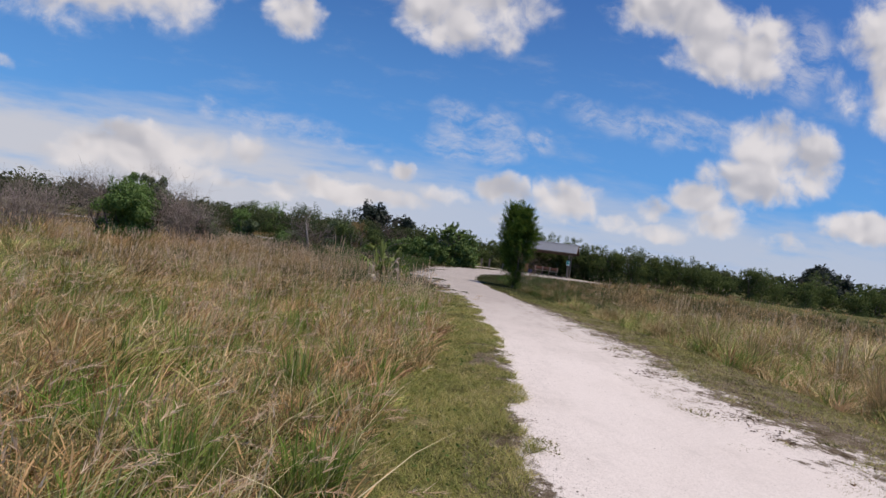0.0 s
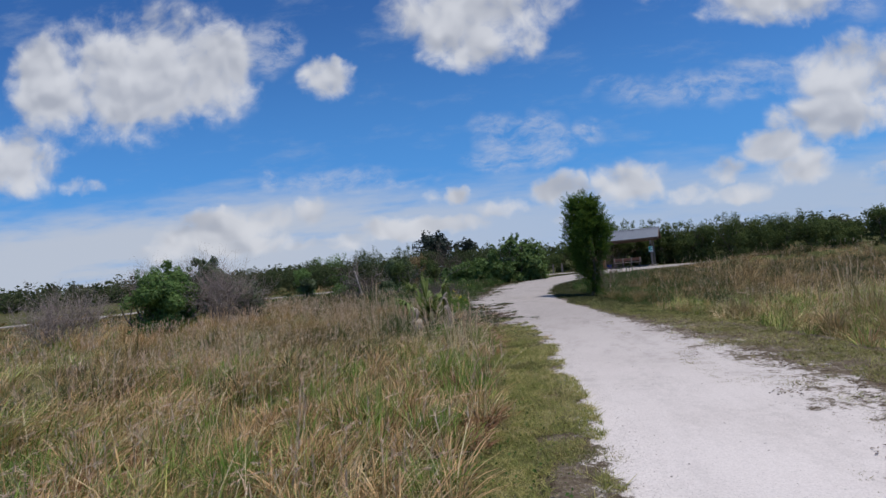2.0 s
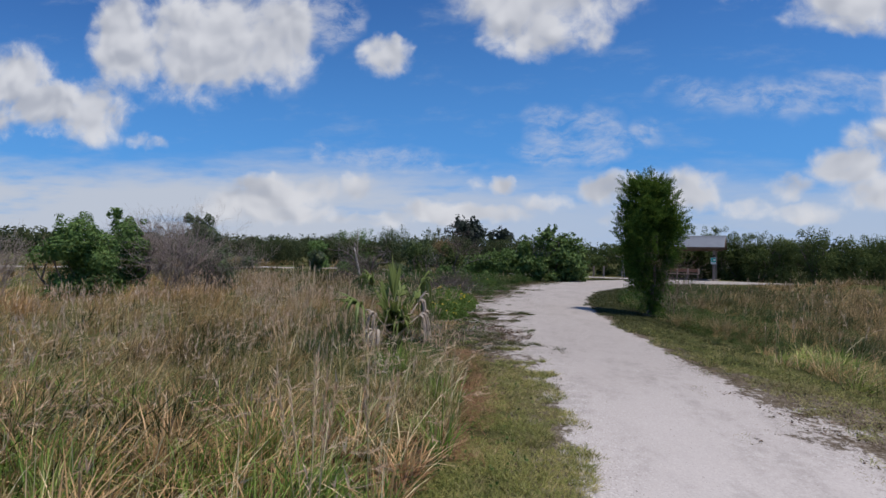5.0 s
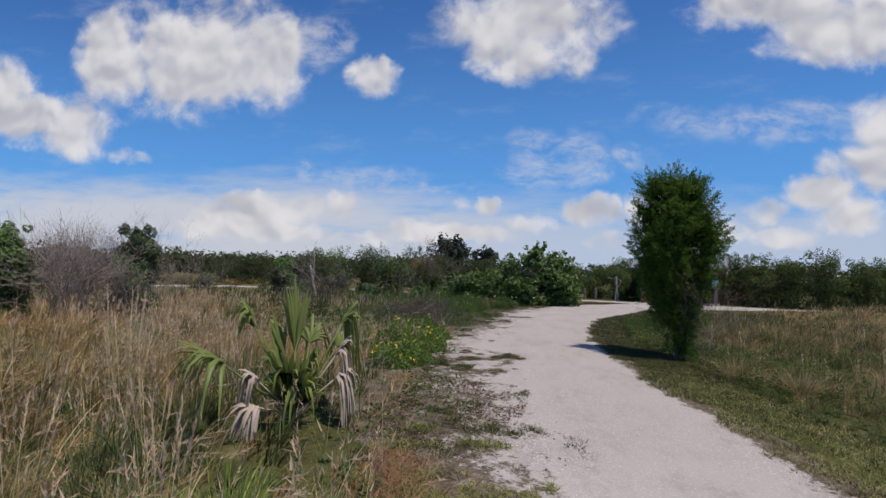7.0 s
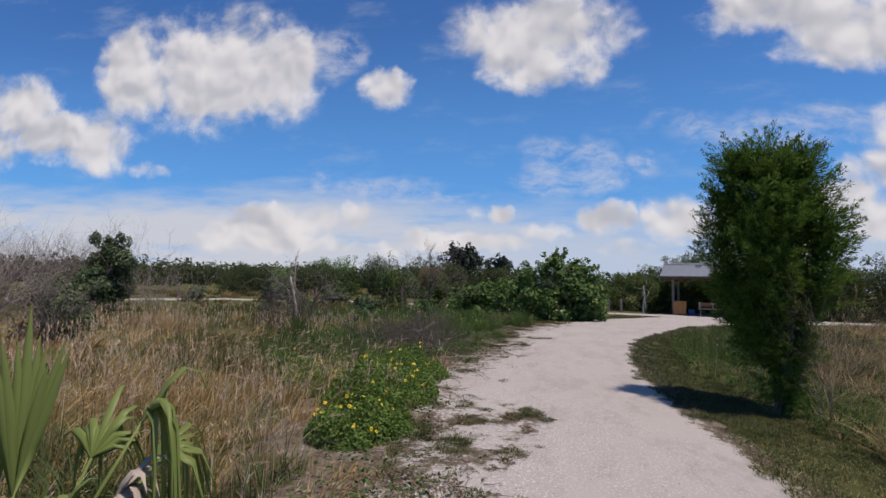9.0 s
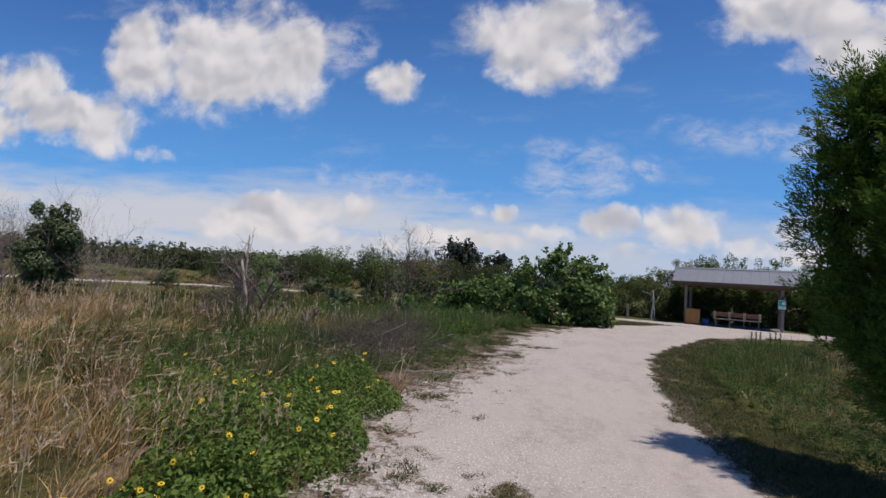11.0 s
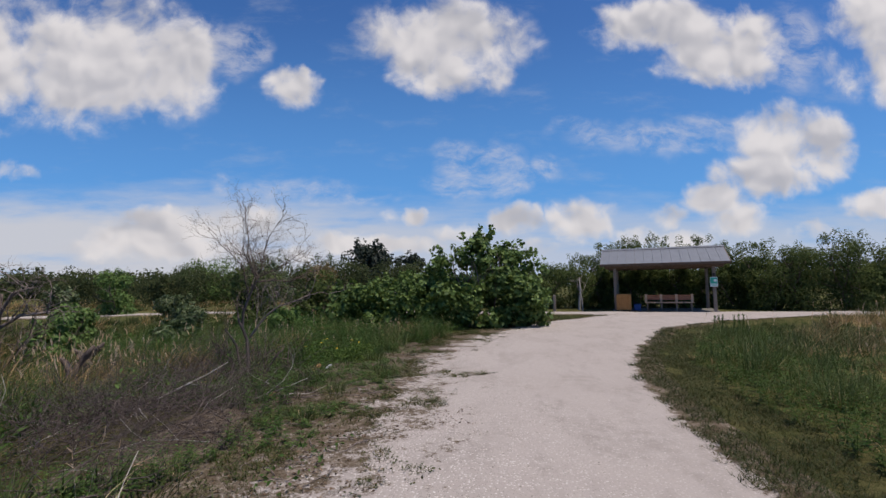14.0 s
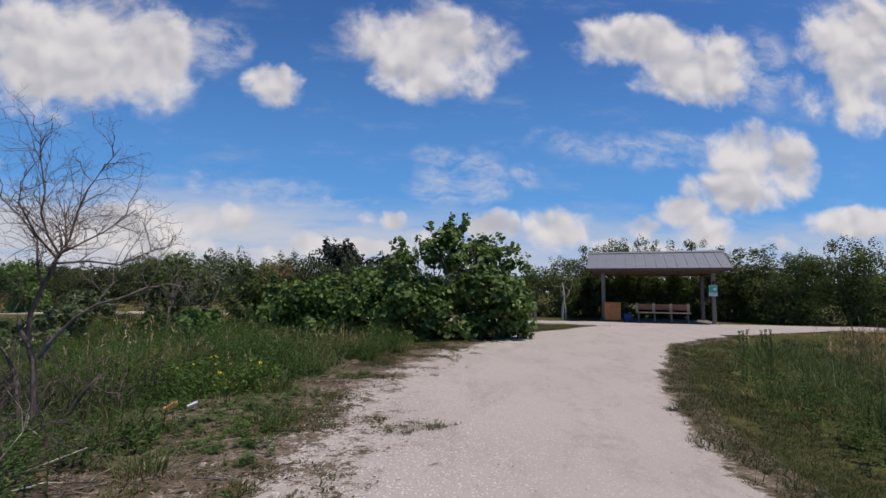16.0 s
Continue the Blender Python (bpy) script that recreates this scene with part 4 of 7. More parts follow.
def tufts():
    """Coarse fresh tufts and collapsed rusty ones that stand out of the near meadow."""
    for name, label, mat, count, per, tall, lean0 in (("green_tufts", "coarse fresh green tufts in the meadow", M_TUSSOCK, 330, 46, 0.40, 0.5), ("rusty_tufts", "collapsed rust-brown tufts in the meadow", M_RUSTY, 260, 44, 0.24, 1.2), ("straw_tufts", "pale straw tufts bent over in the meadow", M_DRY, 300, 40, 0.46, 0.7)):
        x, y = scatter(int(count * 1.6), -7.0, -0.2, 0.5, 11.8)
        x2, y2 = scatter(count // 2, 4.6, 9.0, 2.0, 16.0)
        x, y = np.concatenate([x, x2]), np.concatenate([y, y2])
        ok = meadow(x, y) & clear_of(x, y, BARE)
        x, y = x[ok], y[ok]
        size = tall * rng.uniform(0.6, 1.25, len(x)) * np.clip(0.66 + 0.05 * (y - 4), 0.66, 1.0)
        x, y, size = np.repeat(x, per), np.repeat(y, per), np.repeat(size, per)
        ang = rng.uniform(0, 2 * np.pi, len(x))
        r = 0.09 * np.sqrt(rng.random(len(x)))
        x, y = x + r * np.cos(ang), y + r * np.sin(ang)
        head = ang + rng.normal(0, 0.7, len(x))
        head = np.arctan2(np.sin(head) + 0.15, np.cos(head) + 0.5)
        base = np.stack([x, y, ground_z(x, y) - 0.01], 1)
        stuff(name, tri_mesh(name, *blades(base, size * rng.uniform(0.5, 1.15, len(x)), rng.uniform(0.007, 0.014, len(x)), head, np.abs(rng.normal(lean0, 0.4, len(x))), 1.5, 3), mat), label, "grass")


tufts()


def rusty_litter():
    """A strip of flattened rust-brown straw between the meadow and the weedy shoulder."""
    y = rng.uniform(11.4, 15.2, 5200)
    x = np.interp(y, MEADOW_L_Y, MEADOW_L_X) + 0.10 + rng.normal(0, 0.16, len(y)) + 0.25 * (fnoise(y, y * 0, 0.9, 77, 2) - 0.5)
    base = np.stack([x, y, np.maximum(ground_z(x, y), trail_z(x, y)) + rng.uniform(0.0, 0.02, len(x))], 1)
    stuff("straw_litter", tri_mesh("straw_litter", *blades(base, rng.uniform(0.04, 0.10, len(x)), rng.uniform(0.004, 0.009, len(x)), rng.uniform(0, 2 * np.pi, len(x)), rng.uniform(1.4, 2.6, len(x)), 0.3, 1), M_RUSTY), "flattened rust-brown straw beside the path", "litter")


rusty_litter()


def verge():
    made = ([], [])
    for count, area, size in ((380000, (-1.6, 1.4, -2, 16), 0.055), (130000, (-5, 0.5, 14, 34), 0.055), (330000, (0.5, 6.5, 0, 44), 0.06), (70000, (-8, 16, 30, 46), 0.06), (170000, (0.4, 4.2, 15, 36), 0.045)):
        x, y = scatter(count, *area)
        c = cover(x, y)
        patch = fnoise(x, y, 0.30, 91, 3)
        bare = (x < 0) & (y > 15) & (y < 34)
        patch = patch + 0.30 * (fnoise(x, y, 1.1, 92, 2) - 0.5)
        ok = ~meadow(x, y) & (c > 0.2) & (patch > 0.30 - 0.04 * (y < 14) + 0.20 * bare + (0.55 + 0.25 * ((x > 1.5) & (y < 14)) - 0.2 * ((x < 1.5) & (y < 13))) * (1 - c))
        x, y = x[ok], y[ok]
        green = np.clip((y - 13) / 8, 0, 1) > rng.random(len(x))
        for k in (0, 1):
            u, w = x[green == bool(k)], y[green == bool(k)]
            h = size * rng.uniform(0.4, 1.5, len(u)) * (0.35 + 1.1 * fnoise(u, w, 0.6, 95, 2))
            base = np.stack([u, w, np.maximum(ground_z(u, w), trail_z(u, w)) - 0.004], 1)
            made[k].append(blades(base, h, rng.uniform(0.004, 0.010, len(u)), rng.uniform(0, 2 * np.pi, len(u)), np.abs(rng.normal(1.2, 0.6, len(u))), 0.5, 1))
    for k, (name, label, mat) in enumerate((("verge_grass", "short dry grass along the path's edges", M_SHORT), ("mown_grass", "short dark green mown grass along the path's edges", M_MOWN))):
        v, t = joined(made[k])
        stuff(name, tri_mesh(name, v, t, mat), label, "grass")


verge()


def edge_mats():
    """Low mats that creep in clumps over the path's margins, and the litter caught among them."""
    made = ([], [])
    for count, (x0, x1, y0, y1), size in ((16000, (-0.4, 1.1, -1, 13.5), 0.4), (19000, (1.4, 5.4, 0, 15.5), 0.5), (46000, (-5.2, 0.6, 12.5, 37), 0.62), (20000, (-3.8, -0.5, 16.4, 21.2), 0.28), (7000, (0.3, 3.5, 15, 36), 0.3), (5000, (-3, 8, 34, 43), 0.4)):
        x, y = scatter(count, x0, x1, y0, y1)
        c = cover(x, y)
        clump = 0.72 * fnoise(x, y, size, 97, 2) + 0.28 * fnoise(x, y, 0.11, 99, 1)
        ok = ~meadow(x, y) & (c > 0.03) & (clump > (0.64 if x0 > 1 and y0 < 12 else 0.74) - (0.40 if y0 < 12 else 0.34) * c)
        x, y, height = x[ok], y[ok], np.clip((clump[ok] - 0.74 + 0.28 * c[ok]) * (5 if y0 < 12 else 11), 0.25, 0.75 if size == 0.28 else 1.6)
        per = 9
        x, y, height = np.repeat(x, per), np.repeat(y, per), np.repeat(height, per)
        ang = rng.uniform(0, 2 * np.pi, len(x))
        off = 0.045 * np.sqrt(rng.random(len(x)))
        x, y = x + off * np.cos(ang), y + off * np.sin(ang)
        base = np.stack([x, y, np.maximum(ground_z(x, y), trail_z(x, y)) - 0.003], 1)
        made[int(y0 > 12)].append(blades(base, rng.uniform(0.015, 0.055, len(x)) * height, rng.uniform(0.005, 0.012, len(x)), ang, np.abs(rng.normal(1.0, 0.6, len(x))), 0.5, 1))
    x, y = scatter(120000, -5, 5.2, 0, 38)
    u, w = scatter(38000, -4.0, -0.5, 15.5, 21.5)
    x, y = np.concatenate([x, u]), np.concatenate([y, w])
    c = cover(x, y)
    ok = ~meadow(x, y) & (c > 0.12) & (fnoise(x, y, 0.5, 133, 3) > 0.80 - 0.42 * np.minimum(c, 0.8)) & (margin(x, y) > 0.3)
    x, y = x[ok], y[ok]
    c = np.stack([x, y, np.maximum(ground_z(x, y), trail_z(x, y)) + rng.uniform(0.002, 0.012, len(x))], 1)
    fallen = leaves(c, rng.uniform(0.006, 0.018, len(x)), rng.normal(size=(len(x), 3)) * 0.35 + np.array([0, 0, 1.0]), 2.4, 0.3)
    stuff("leaf_litter", tri_mesh("leaf_litter", *fallen, M_LITTER), "brown dead leaf litter along the path's margins", "litter")
    x, y = scatter(80000, -5.2, 0.6, 13, 37)
    c = cover(x, y)
    clump = 0.72 * fnoise(x, y, 0.62, 97, 2) + 0.28 * fnoise(x, y, 0.11, 99, 1)
    ok = ~meadow(x, y) & (c > 0.1) & (clump > 0.72 - 0.30 * c)
    x, y = x[ok], y[ok]
    at = np.stack([x, y, np.maximum(ground_z(x, y), trail_z(x, y)) + rng.uniform(0.0, 0.022, len(x))], 1)
    made[1].append(leaves(at, rng.uniform(0.008, 0.020, len(x)), rng.normal(size=(len(x), 3)) * 0.45 + np.array([0, 0, 1.0]), 2.0, 0.2))
    for k, (mat, label) in enumerate(((M_DRYMAT, "low olive-brown weeds creeping over the path's edges"), (M_MAT, "low dark mats of weeds creeping over the path's edges"))):
        v, t = joined(made[k])
        stuff("edge_weeds", tri_mesh("edge_weeds", v, t, mat), label, "weeds")


edge_mats()

# ---------------- trees and shrubs ----------------


def blob_leaves(blobs, count, size, rand, long=1.6, loft=0.35, fold=0.2, ruffle=0.45):
    """Leaves on and in a number of rounded clumps (x, y, z, rx, ry, rz)."""
    blobs = np.asarray(blobs, float)
    share = (blobs[:, 3] * blobs[:, 4] * blobs[:, 5]) ** (2 / 3)
    k = rand.choice(len(blobs), count, p=share / share.sum())
    d = rand.normal(size=(count, 3))
    d /= np.linalg.norm(d, axis=1, keepdims=True)
    r = 1 - loft * rand.random(count) ** 1.5 + rand.normal(0, 0.07, count)
    c = blobs[k, :3] + d * blobs[k, 3:] * r[:, None]
    keep = c[:, 2] > 0.02
    c, d = c[keep], d[keep]
    nrm = d + rand.normal(size=d.shape) * ruffle + np.array([0, 0, 0.35])
    return leaves(c, size * rand.uniform(0.6, 1.35, len(c)), nrm, long, fold)


def crown_blobs(height, width, rand, count=14, low=0.25, squash=0.8):
    out = []
    for _ in range(count):
        z = rand.uniform(low, 0.92)
        reach = width / 2 * (1 - abs(z - 0.55) ** 1.6 * 1.3)
        ang, r = rand.uniform(0, 2 * np.pi), reach * math.sqrt(rand.uniform(0.05, 1)) * 0.75
        s = rand.uniform(0.16, 0.30) * width
        out.append((r * math.cos(ang), r * math.sin(ang), z * height, s, s, s * squash))
    for _ in range(count // 2):
        ang, r = rand.uniform(0, 2 * np.pi), width * 0.36 * math.sqrt(rand.random())
        s = rand.uniform(0.05, 0.10) * width
        out.append((r * math.cos(ang), r * math.sin(ang), height * rand.uniform(0.88, 1.10), s, s, s * rand.uniform(1.0, 2.0)))
    return out


def tree(name, label, category, at, height, width, leaf, material, count, seed, bark=None, low=0.2, blobs=14, group="", long=1.6, stems=3):
    rand = np.random.default_rng(seed)
    root = thing(name, label, category, group, "", (at[0], at[1], float(ground_z(np.array(at[0]), np.array(at[1]))) - 0.03), rand.uniform(0, 360))
    limbs = []
    for s in range(stems):
        way = np.array([rand.normal() * 0.35, rand.normal() * 0.35, 1.0])
        m, _ = branching((rand.normal() * 0.05, rand.normal() * 0.05, 0), way, height * 0.42, height * 0.016 + 0.008, 2, rand, 0.55, 0.25)
        limbs += m
    part("trunk", tri_mesh("trunk", *joined(limbs), bark or M_BARK, True), parent=root)
    part("crown", tri_mesh("crown", *blob_leaves(crown_blobs(height, width, rand, blobs, low), count, leaf, rand, long), material), parent=root)
    return root


def cedar():
    """Juniper of uneven lobes on a narrow foot, each lobe made of upswept feathery plumes."""
    rand = np.random.default_rng(3)
    root = thing("cedar_tree", "dense dark-green cedar tree with feathery sprays beside the path", "tree", at=(2.2, 21.95, -0.05))
    root.scale = (1.0, 1.0, 1.05)
    limbs, _ = branching((0, 0, 0), (0.02, 0, 1), 1.0, 0.075, 2, rand, 0.22, 0.5, (2, 3), 0.10)
    part("trunk", tri_mesh("trunk", *joined(limbs), M_BARK, True), parent=root)
    across, deep = np.array([0.936, -0.352, 0.0]) * 0.80, np.array([0.352, 0.936, 0.0]) * 0.85
    lobes = [(-0.05, 3.30, 0.40, 0.42), (-0.52, 3.30, 0.30, 0.42), (0.32, 3.08, 0.34, 0.40), (0.60, 2.65, 0.32, 0.42), (0.70, 2.25, 0.36, 0.40), (0.52, 1.75, 0.32, 0.42), (-0.68, 2.80, 0.34, 0.42), (-0.76, 2.30, 0.32, 0.38), (-0.72, 1.75, 0.36, 0.40), (-0.50, 1.30, 0.34, 0.36),
             (0.0, 2.5, 0.60, 0.60), (0.0, 1.85, 0.60, 0.50), (-0.15, 1.25, 0.50, 0.45), (0.22, 1.1, 0.30, 0.42), (0.0, 0.85, 0.42, 0.42), (0.12, 0.5, 0.30, 0.40), (0.10, 0.25, 0.20, 0.30)]
    lobes = [(*(across * s + deep * rand.uniform(-0.15, 0.15) * (1 if z > 1 else 0)), z, r, h) for s, z, r, h in lobes]
    lobes = [(x, y, z, r, h) for x, y, _, z, r, h in lobes]
    for z, reach in ((3.1, 0.32), (2.9, 0.42), (2.55, 0.55), (2.5, 0.52), (2.1, 0.62), (2.0, 0.56), (1.6, 0.52), (1.5, 0.52), (2.8, 0.5), (1.2, 0.38), (0.9, 0.30)):
        for sgn in (-1, 1):
            q = deep * sgn * reach * rand.uniform(0.7, 1.1) + across * rand.normal() * 0.22
            lobes.append((q[0], q[1], z + rand.normal() * 0.1, rand.uniform(0.24, 0.36), rand.uniform(0.26, 0.38)))
    lobes = np.array(lobes)
    lobes[:, 3] *= 0.9
    share = (lobes[:, 3] * lobes[:, 4]) ** 0.85
    bases, ways, sizes = [], [], []
    for k in rand.choice(len(lobes), 1750, p=share / share.sum()):
        x, y, z, r, h = lobes[k]
        d = rand.normal(size=3)
        d /= np.linalg.norm(d)
        c = np.array([x, y, z]) + d * np.array([r, r, h]) * rand.uniform(0.35, 0.95)
        out = np.array([c[0], c[1], 0.0]) / max(0.15, math.hypot(c[0], c[1]))
        way = d * 0.6 + out * 0.45 + np.array([0, 0, 0.55]) + rand.normal(size=3) * 0.2
        way /= np.linalg.norm(way)
        ln, n_ = rand.uniform(0.14, 0.38), 84
        s = rand.random(n_) ** 0.8
        side = rand.normal(size=(n_, 3))
        bases.append(c + way * (s * ln)[:, None] + side * (0.036 * (1.15 - s))[:, None])
        ways.append(way + side * 0.42)
        sizes.append(rand.uniform(0.030, 0.078, n_) * (1.15 - 0.5 * s))
    base, way, size = np.concatenate(bases), np.concatenate(ways), np.concatenate(sizes)
    way /= np.linalg.norm(way, axis=1, keepdims=True)
    side = np.cross(way, rand.normal(size=way.shape))
    side /= np.linalg.norm(side, axis=1, keepdims=True)
    w = (size * 0.065 + 0.0018)[:, None]
    mid = base + way * size[:, None] * 0.5
    tip = base + way * size[:, None]
    verts = np.stack([base, mid - side * w, tip, mid + side * w], 1).reshape(-1, 3)
    tris = (np.array([(0, 1, 2), (0, 2, 3)])[None] + (np.arange(len(base)) * 4)[:, None, None]).reshape(-1, 3)
    core = np.stack([lobes[:, 0], lobes[:, 1], lobes[:, 2], lobes[:, 3] * 0.72, lobes[:, 3] * 0.72, lobes[:, 4] * 0.72], 1)
    inner = blob_leaves(core, 26000, 0.030, rand, 3.6, 0.8, 0.2, 1.0)
    part("crown", tri_mesh("crown", *joined([(verts, tris), inner]), M_CEDAR), parent=root)


cedar()


def dead_bush(label, at, height, spread, stems, depth, material, seed, category="shrub", name="dead_bush", thick=0.022, group="", splay=0.7):
    rand = np.random.default_rng(seed)
    root = thing(name, label, category, group, "", (at[0], at[1], float(ground_z(np.array(at[0]), np.array(at[1]))) - 0.03))
    for s in range(stems):
        ang = rand.uniform(0, 2 * np.pi)
        foot = np.array([math.cos(ang), math.sin(ang), 0]) * rand.uniform(0, spread * 0.45)
        way = np.array([math.cos(ang) * rand.uniform(0.1, splay), math.sin(ang) * rand.uniform(0.1, splay), 1.0])
        m, _ = branching(foot, way, height * rand.uniform(0.35, 0.5), thick * rand.uniform(0.45, 0.9), depth, rand, 0.5, 0.12, (2, 4), 0.16, 3, 0.72)
        part("stem", tri_mesh("stem", *joined(m), material), parent=root)
    return root


def round_leaves(center, size, normal, rand):
    """Nearly round leaves of six corners, slightly cupped."""
    n_ = len(center)
    nrm = normal / np.linalg.norm(normal, axis=1, keepdims=True)
    u = np.cross(nrm, rand.normal(size=(n_, 3)))
    u /= np.linalg.norm(u, axis=1, keepdims=True)
    v = np.cross(nrm, u)
    rows = []
    for k in range(6):
        a = k * math.pi / 3
        rows.append(center + (u * math.cos(a) + v * math.sin(a)) * (size / 2)[:, None] + nrm * (size * (0.10 if k % 3 else -0.03))[:, None])
    verts = np.stack(rows, 1).reshape(-1, 3)
    tris = (np.array([(0, 1, 2), (0, 2, 3), (0, 3, 5), (3, 4, 5)])[None] + (np.arange(n_) * 6)[:, None, None]).reshape(-1, 3)
    return verts, tris


def sea_grape():
    rand = np.random.default_rng(12)
    root = thing("sea_grape", "large spreading sea grape bush with round leathery leaves", "shrub", at=(-2.4, 38.4, -0.05))
    limbs, tips = [], []
    for s in range(13):
        x = rand.uniform(-2.6, 2.2)
        way = (x * 0.22 + rand.normal() * 0.2, rand.normal() * 0.3, 1.0)
        m, t = branching((x * 0.55, rand.normal() * 0.4, 0), way, 1.25 if x > -0.4 else 0.75, 0.045, 2, rand, 0.55, 0.2, (2, 3))
        part("limb", tri_mesh("limb", *joined(m), M_TWIG, True), parent=root)
    blobs = []
    for _ in range(150):
        x = rand.uniform(-4.3, 3.1)
        top = np.interp(x, (-4.6, -4.0, -3.2, -2.4, -1.6, -1.0, -0.2, 0.6, 1.2, 1.8, 2.6, 3.1), (0.9, 1.3, 1.75, 1.95, 2.1, 2.7, 2.85, 3.3, 3.4, 3.0, 2.95, 1.9))
        z = top * rand.uniform(0.08, 1.0) ** 0.85
        deep = 1.55 * (1 - (z / 4.0) ** 2)
        s = rand.uniform(0.30, 0.52)
        blobs.append((x, rand.uniform(-deep, deep) * 0.8, max(0.25, z - s * 0.6), s, s, s * 0.85))
    for _ in range(60):
        s = rand.uniform(0.28, 0.45)
        blobs.append((rand.uniform(-4.2, 2.9), rand.uniform(-1.5, -0.2), rand.uniform(0.25, 1.5), s, s, s * 0.85))
    for x, z in ((-0.75, 2.75), (-0.5, 2.6), (0.3, 3.25), (0.95, 3.45), (1.35, 3.4), (2.1, 3.05), (2.45, 2.95), (2.9, 2.6), (-2.6, 1.95), (-2.3, 1.7), (3.05, 2.1)):
        blobs.append((x, rand.normal() * 0.4, z, 0.17, 0.17, 0.24))
    blobs = np.array(blobs)

    def on_blobs(count, low, high):
        k = rand.choice(len(blobs), count, p=blobs[:, 3] ** 2 / (blobs[:, 3] ** 2).sum())
        d = rand.normal(size=(count, 3))
        d /= np.linalg.norm(d, axis=1, keepdims=True)
        c = blobs[k, :3] + d * blobs[k, 3:] * rand.uniform(low, high, count)[:, None]
        return c[c[:, 2] > 0.08], d[c[:, 2] > 0.08]

    c, d = on_blobs(1500, 0.75, 1.15)
    way = d * 0.8 + np.array([0.0, 0.0, 0.75]) + rand.normal(size=d.shape) * 0.3
    way /= np.linalg.norm(way, axis=1, keepdims=True)
    per = 11
    c, way = np.repeat(c, per, 0), np.repeat(way, per, 0)
    out = np.cross(way, rand.normal(size=way.shape))
    out /= np.linalg.norm(out, axis=1, keepdims=True)
    along = rand.uniform(-0.16, 0.05, (len(c), 1))
    at = c + way * along + out * rand.uniform(0.05, 0.13, (len(c), 1))
    nrm = way * rand.uniform(0.3, 1.0, (len(c), 1)) + out * rand.uniform(-0.2, 0.7, (len(c), 1)) + rand.normal(size=way.shape) * 0.25
    shoots = round_leaves(at, rand.uniform(0.08, 0.165, len(at)), nrm, rand)
    c, d = on_blobs(9000, 0.2, 0.8)
    inner = round_leaves(c, rand.uniform(0.07, 0.14, len(c)), d * 0.6 + rand.normal(size=d.shape) * 0.7, rand)
    part("crown", tri_mesh("crown", *joined([shoots, inner]), M_GRAPE), parent=root)


sea_grape()

# the green bush and its bleached neighbours in the meadow
tree("green_bush", "rounded bright-green bush in the meadow", "shrub", (-13.8, 18.2), 2.3, 2.0, 0.045, M_BUSH, 11000, 21, low=0.12, blobs=18, long=2.6)
dead_bush("leafless grey-mauve bush of fine twigs", (-13.25, 21.5), 2.55, 1.05, 46, 3, M_MAUVE, 22, group="bleached bushes in the meadow", splay=0.3)
dead_bush("leafless grey-mauve bush of fine twigs", (-12.8, 22.6), 1.7, 0.8, 22, 3, M_TWIG, 23, group="bleached bushes in the meadow", splay=0.4)
tree("green_bush", "low dark-green bush under leafless twigs", "shrub", (-13.4, 23.2), 1.5, 2.0, 0.06, M_OLIVE, 5000, 39, low=0.05, blobs=16)
dead_bush("low leafless grey bush in dry grass", (-16.4, 17.2), 1.9, 1.8, 60, 3, M_MAUVE, 24, group="bleached bushes in the meadow")
tree("green_bush", "loose grey-green shrub with upright shoots", "shrub", (-21.5, 31.2), 3.3, 2.1, 0.060, M_OLIVE, 17000, 25, low=0.02, blobs=34, long=2.6)
dead_bush("tall bare grey saplings behind a shrub", (-22.7, 33.4), 4.1, 1.6, 16, 3, M_TWIG, 36, group="bleached bushes in the meadow")
tree("green_bush", "upright green shrub grown through bare twigs", "shrub", (-14.75, 20.8), 2.65, 1.5, 0.055, M_BUSH, 7000, 37, low=0.05, blobs=24, long=2.6)
dead_bush("leafless grey bush with pale bent limbs", (-19.6, 32.4), 2.2, 1.6, 20, 3, M_MAUVE, 26, group="bleached bushes in the meadow")
dead_bush("leafless grey bush of fine twigs", (-25.2, 31.5), 3.5, 2.4, 60, 3, M_TWIG, 27, group="bleached bushes in the meadow")
tree("rust_tree", "small tree with thin rust-tan foliage in the scrub", "tree", (-12.2, 51.5), 2.7, 2.2, 0.085, M_RUSTLEAF, 3400, 38, low=0.2, blobs=16)
for k, (x, y, high, wide, mat) in enumerate(((-8.9, 32.6, 0.75, 1.0, M_OLIVE), (-11.0, 31.4, 0.8, 1.1, M_BUSH), (-10.4, 35.2, 0.9, 1.3, M_OLIVE), (-13.6, 34.6, 1.0, 1.4, M_BUSH), (-18.2, 38.8, 1.5, 1.5, M_OLIVE), (-15.8, 42.5, 1.2, 1.6, M_OLIVE), (-23.2, 47.5, 2.5, 2.4, M_BUSH), (-7.6, 36.0, 0.8, 1.2, M_BUSH))):
    tree("green_bush", "loose green bush among the brown meadow grass", "shrub", (x, y), high, wide, 0.06 + 0.012 * high, mat, int(1500 + 700 * high), 820 + k, low=0.05, blobs=12, group="bushes among the brushwood", long=2.2)
tree("green_bush", "small dark-green bush in the meadow", "shrub", (-26.5, 42.0), 1.0, 1.6, 0.09, M_OLIVE, 900, 28, low=0.1, blobs=8)
tree("green_bush", "dark-green bush with bare twigs in it", "shrub", (-9.9, 38.4), 2.0, 2.0, 0.085, M_HEDGE, 3000, 29, low=0.1, blobs=14)
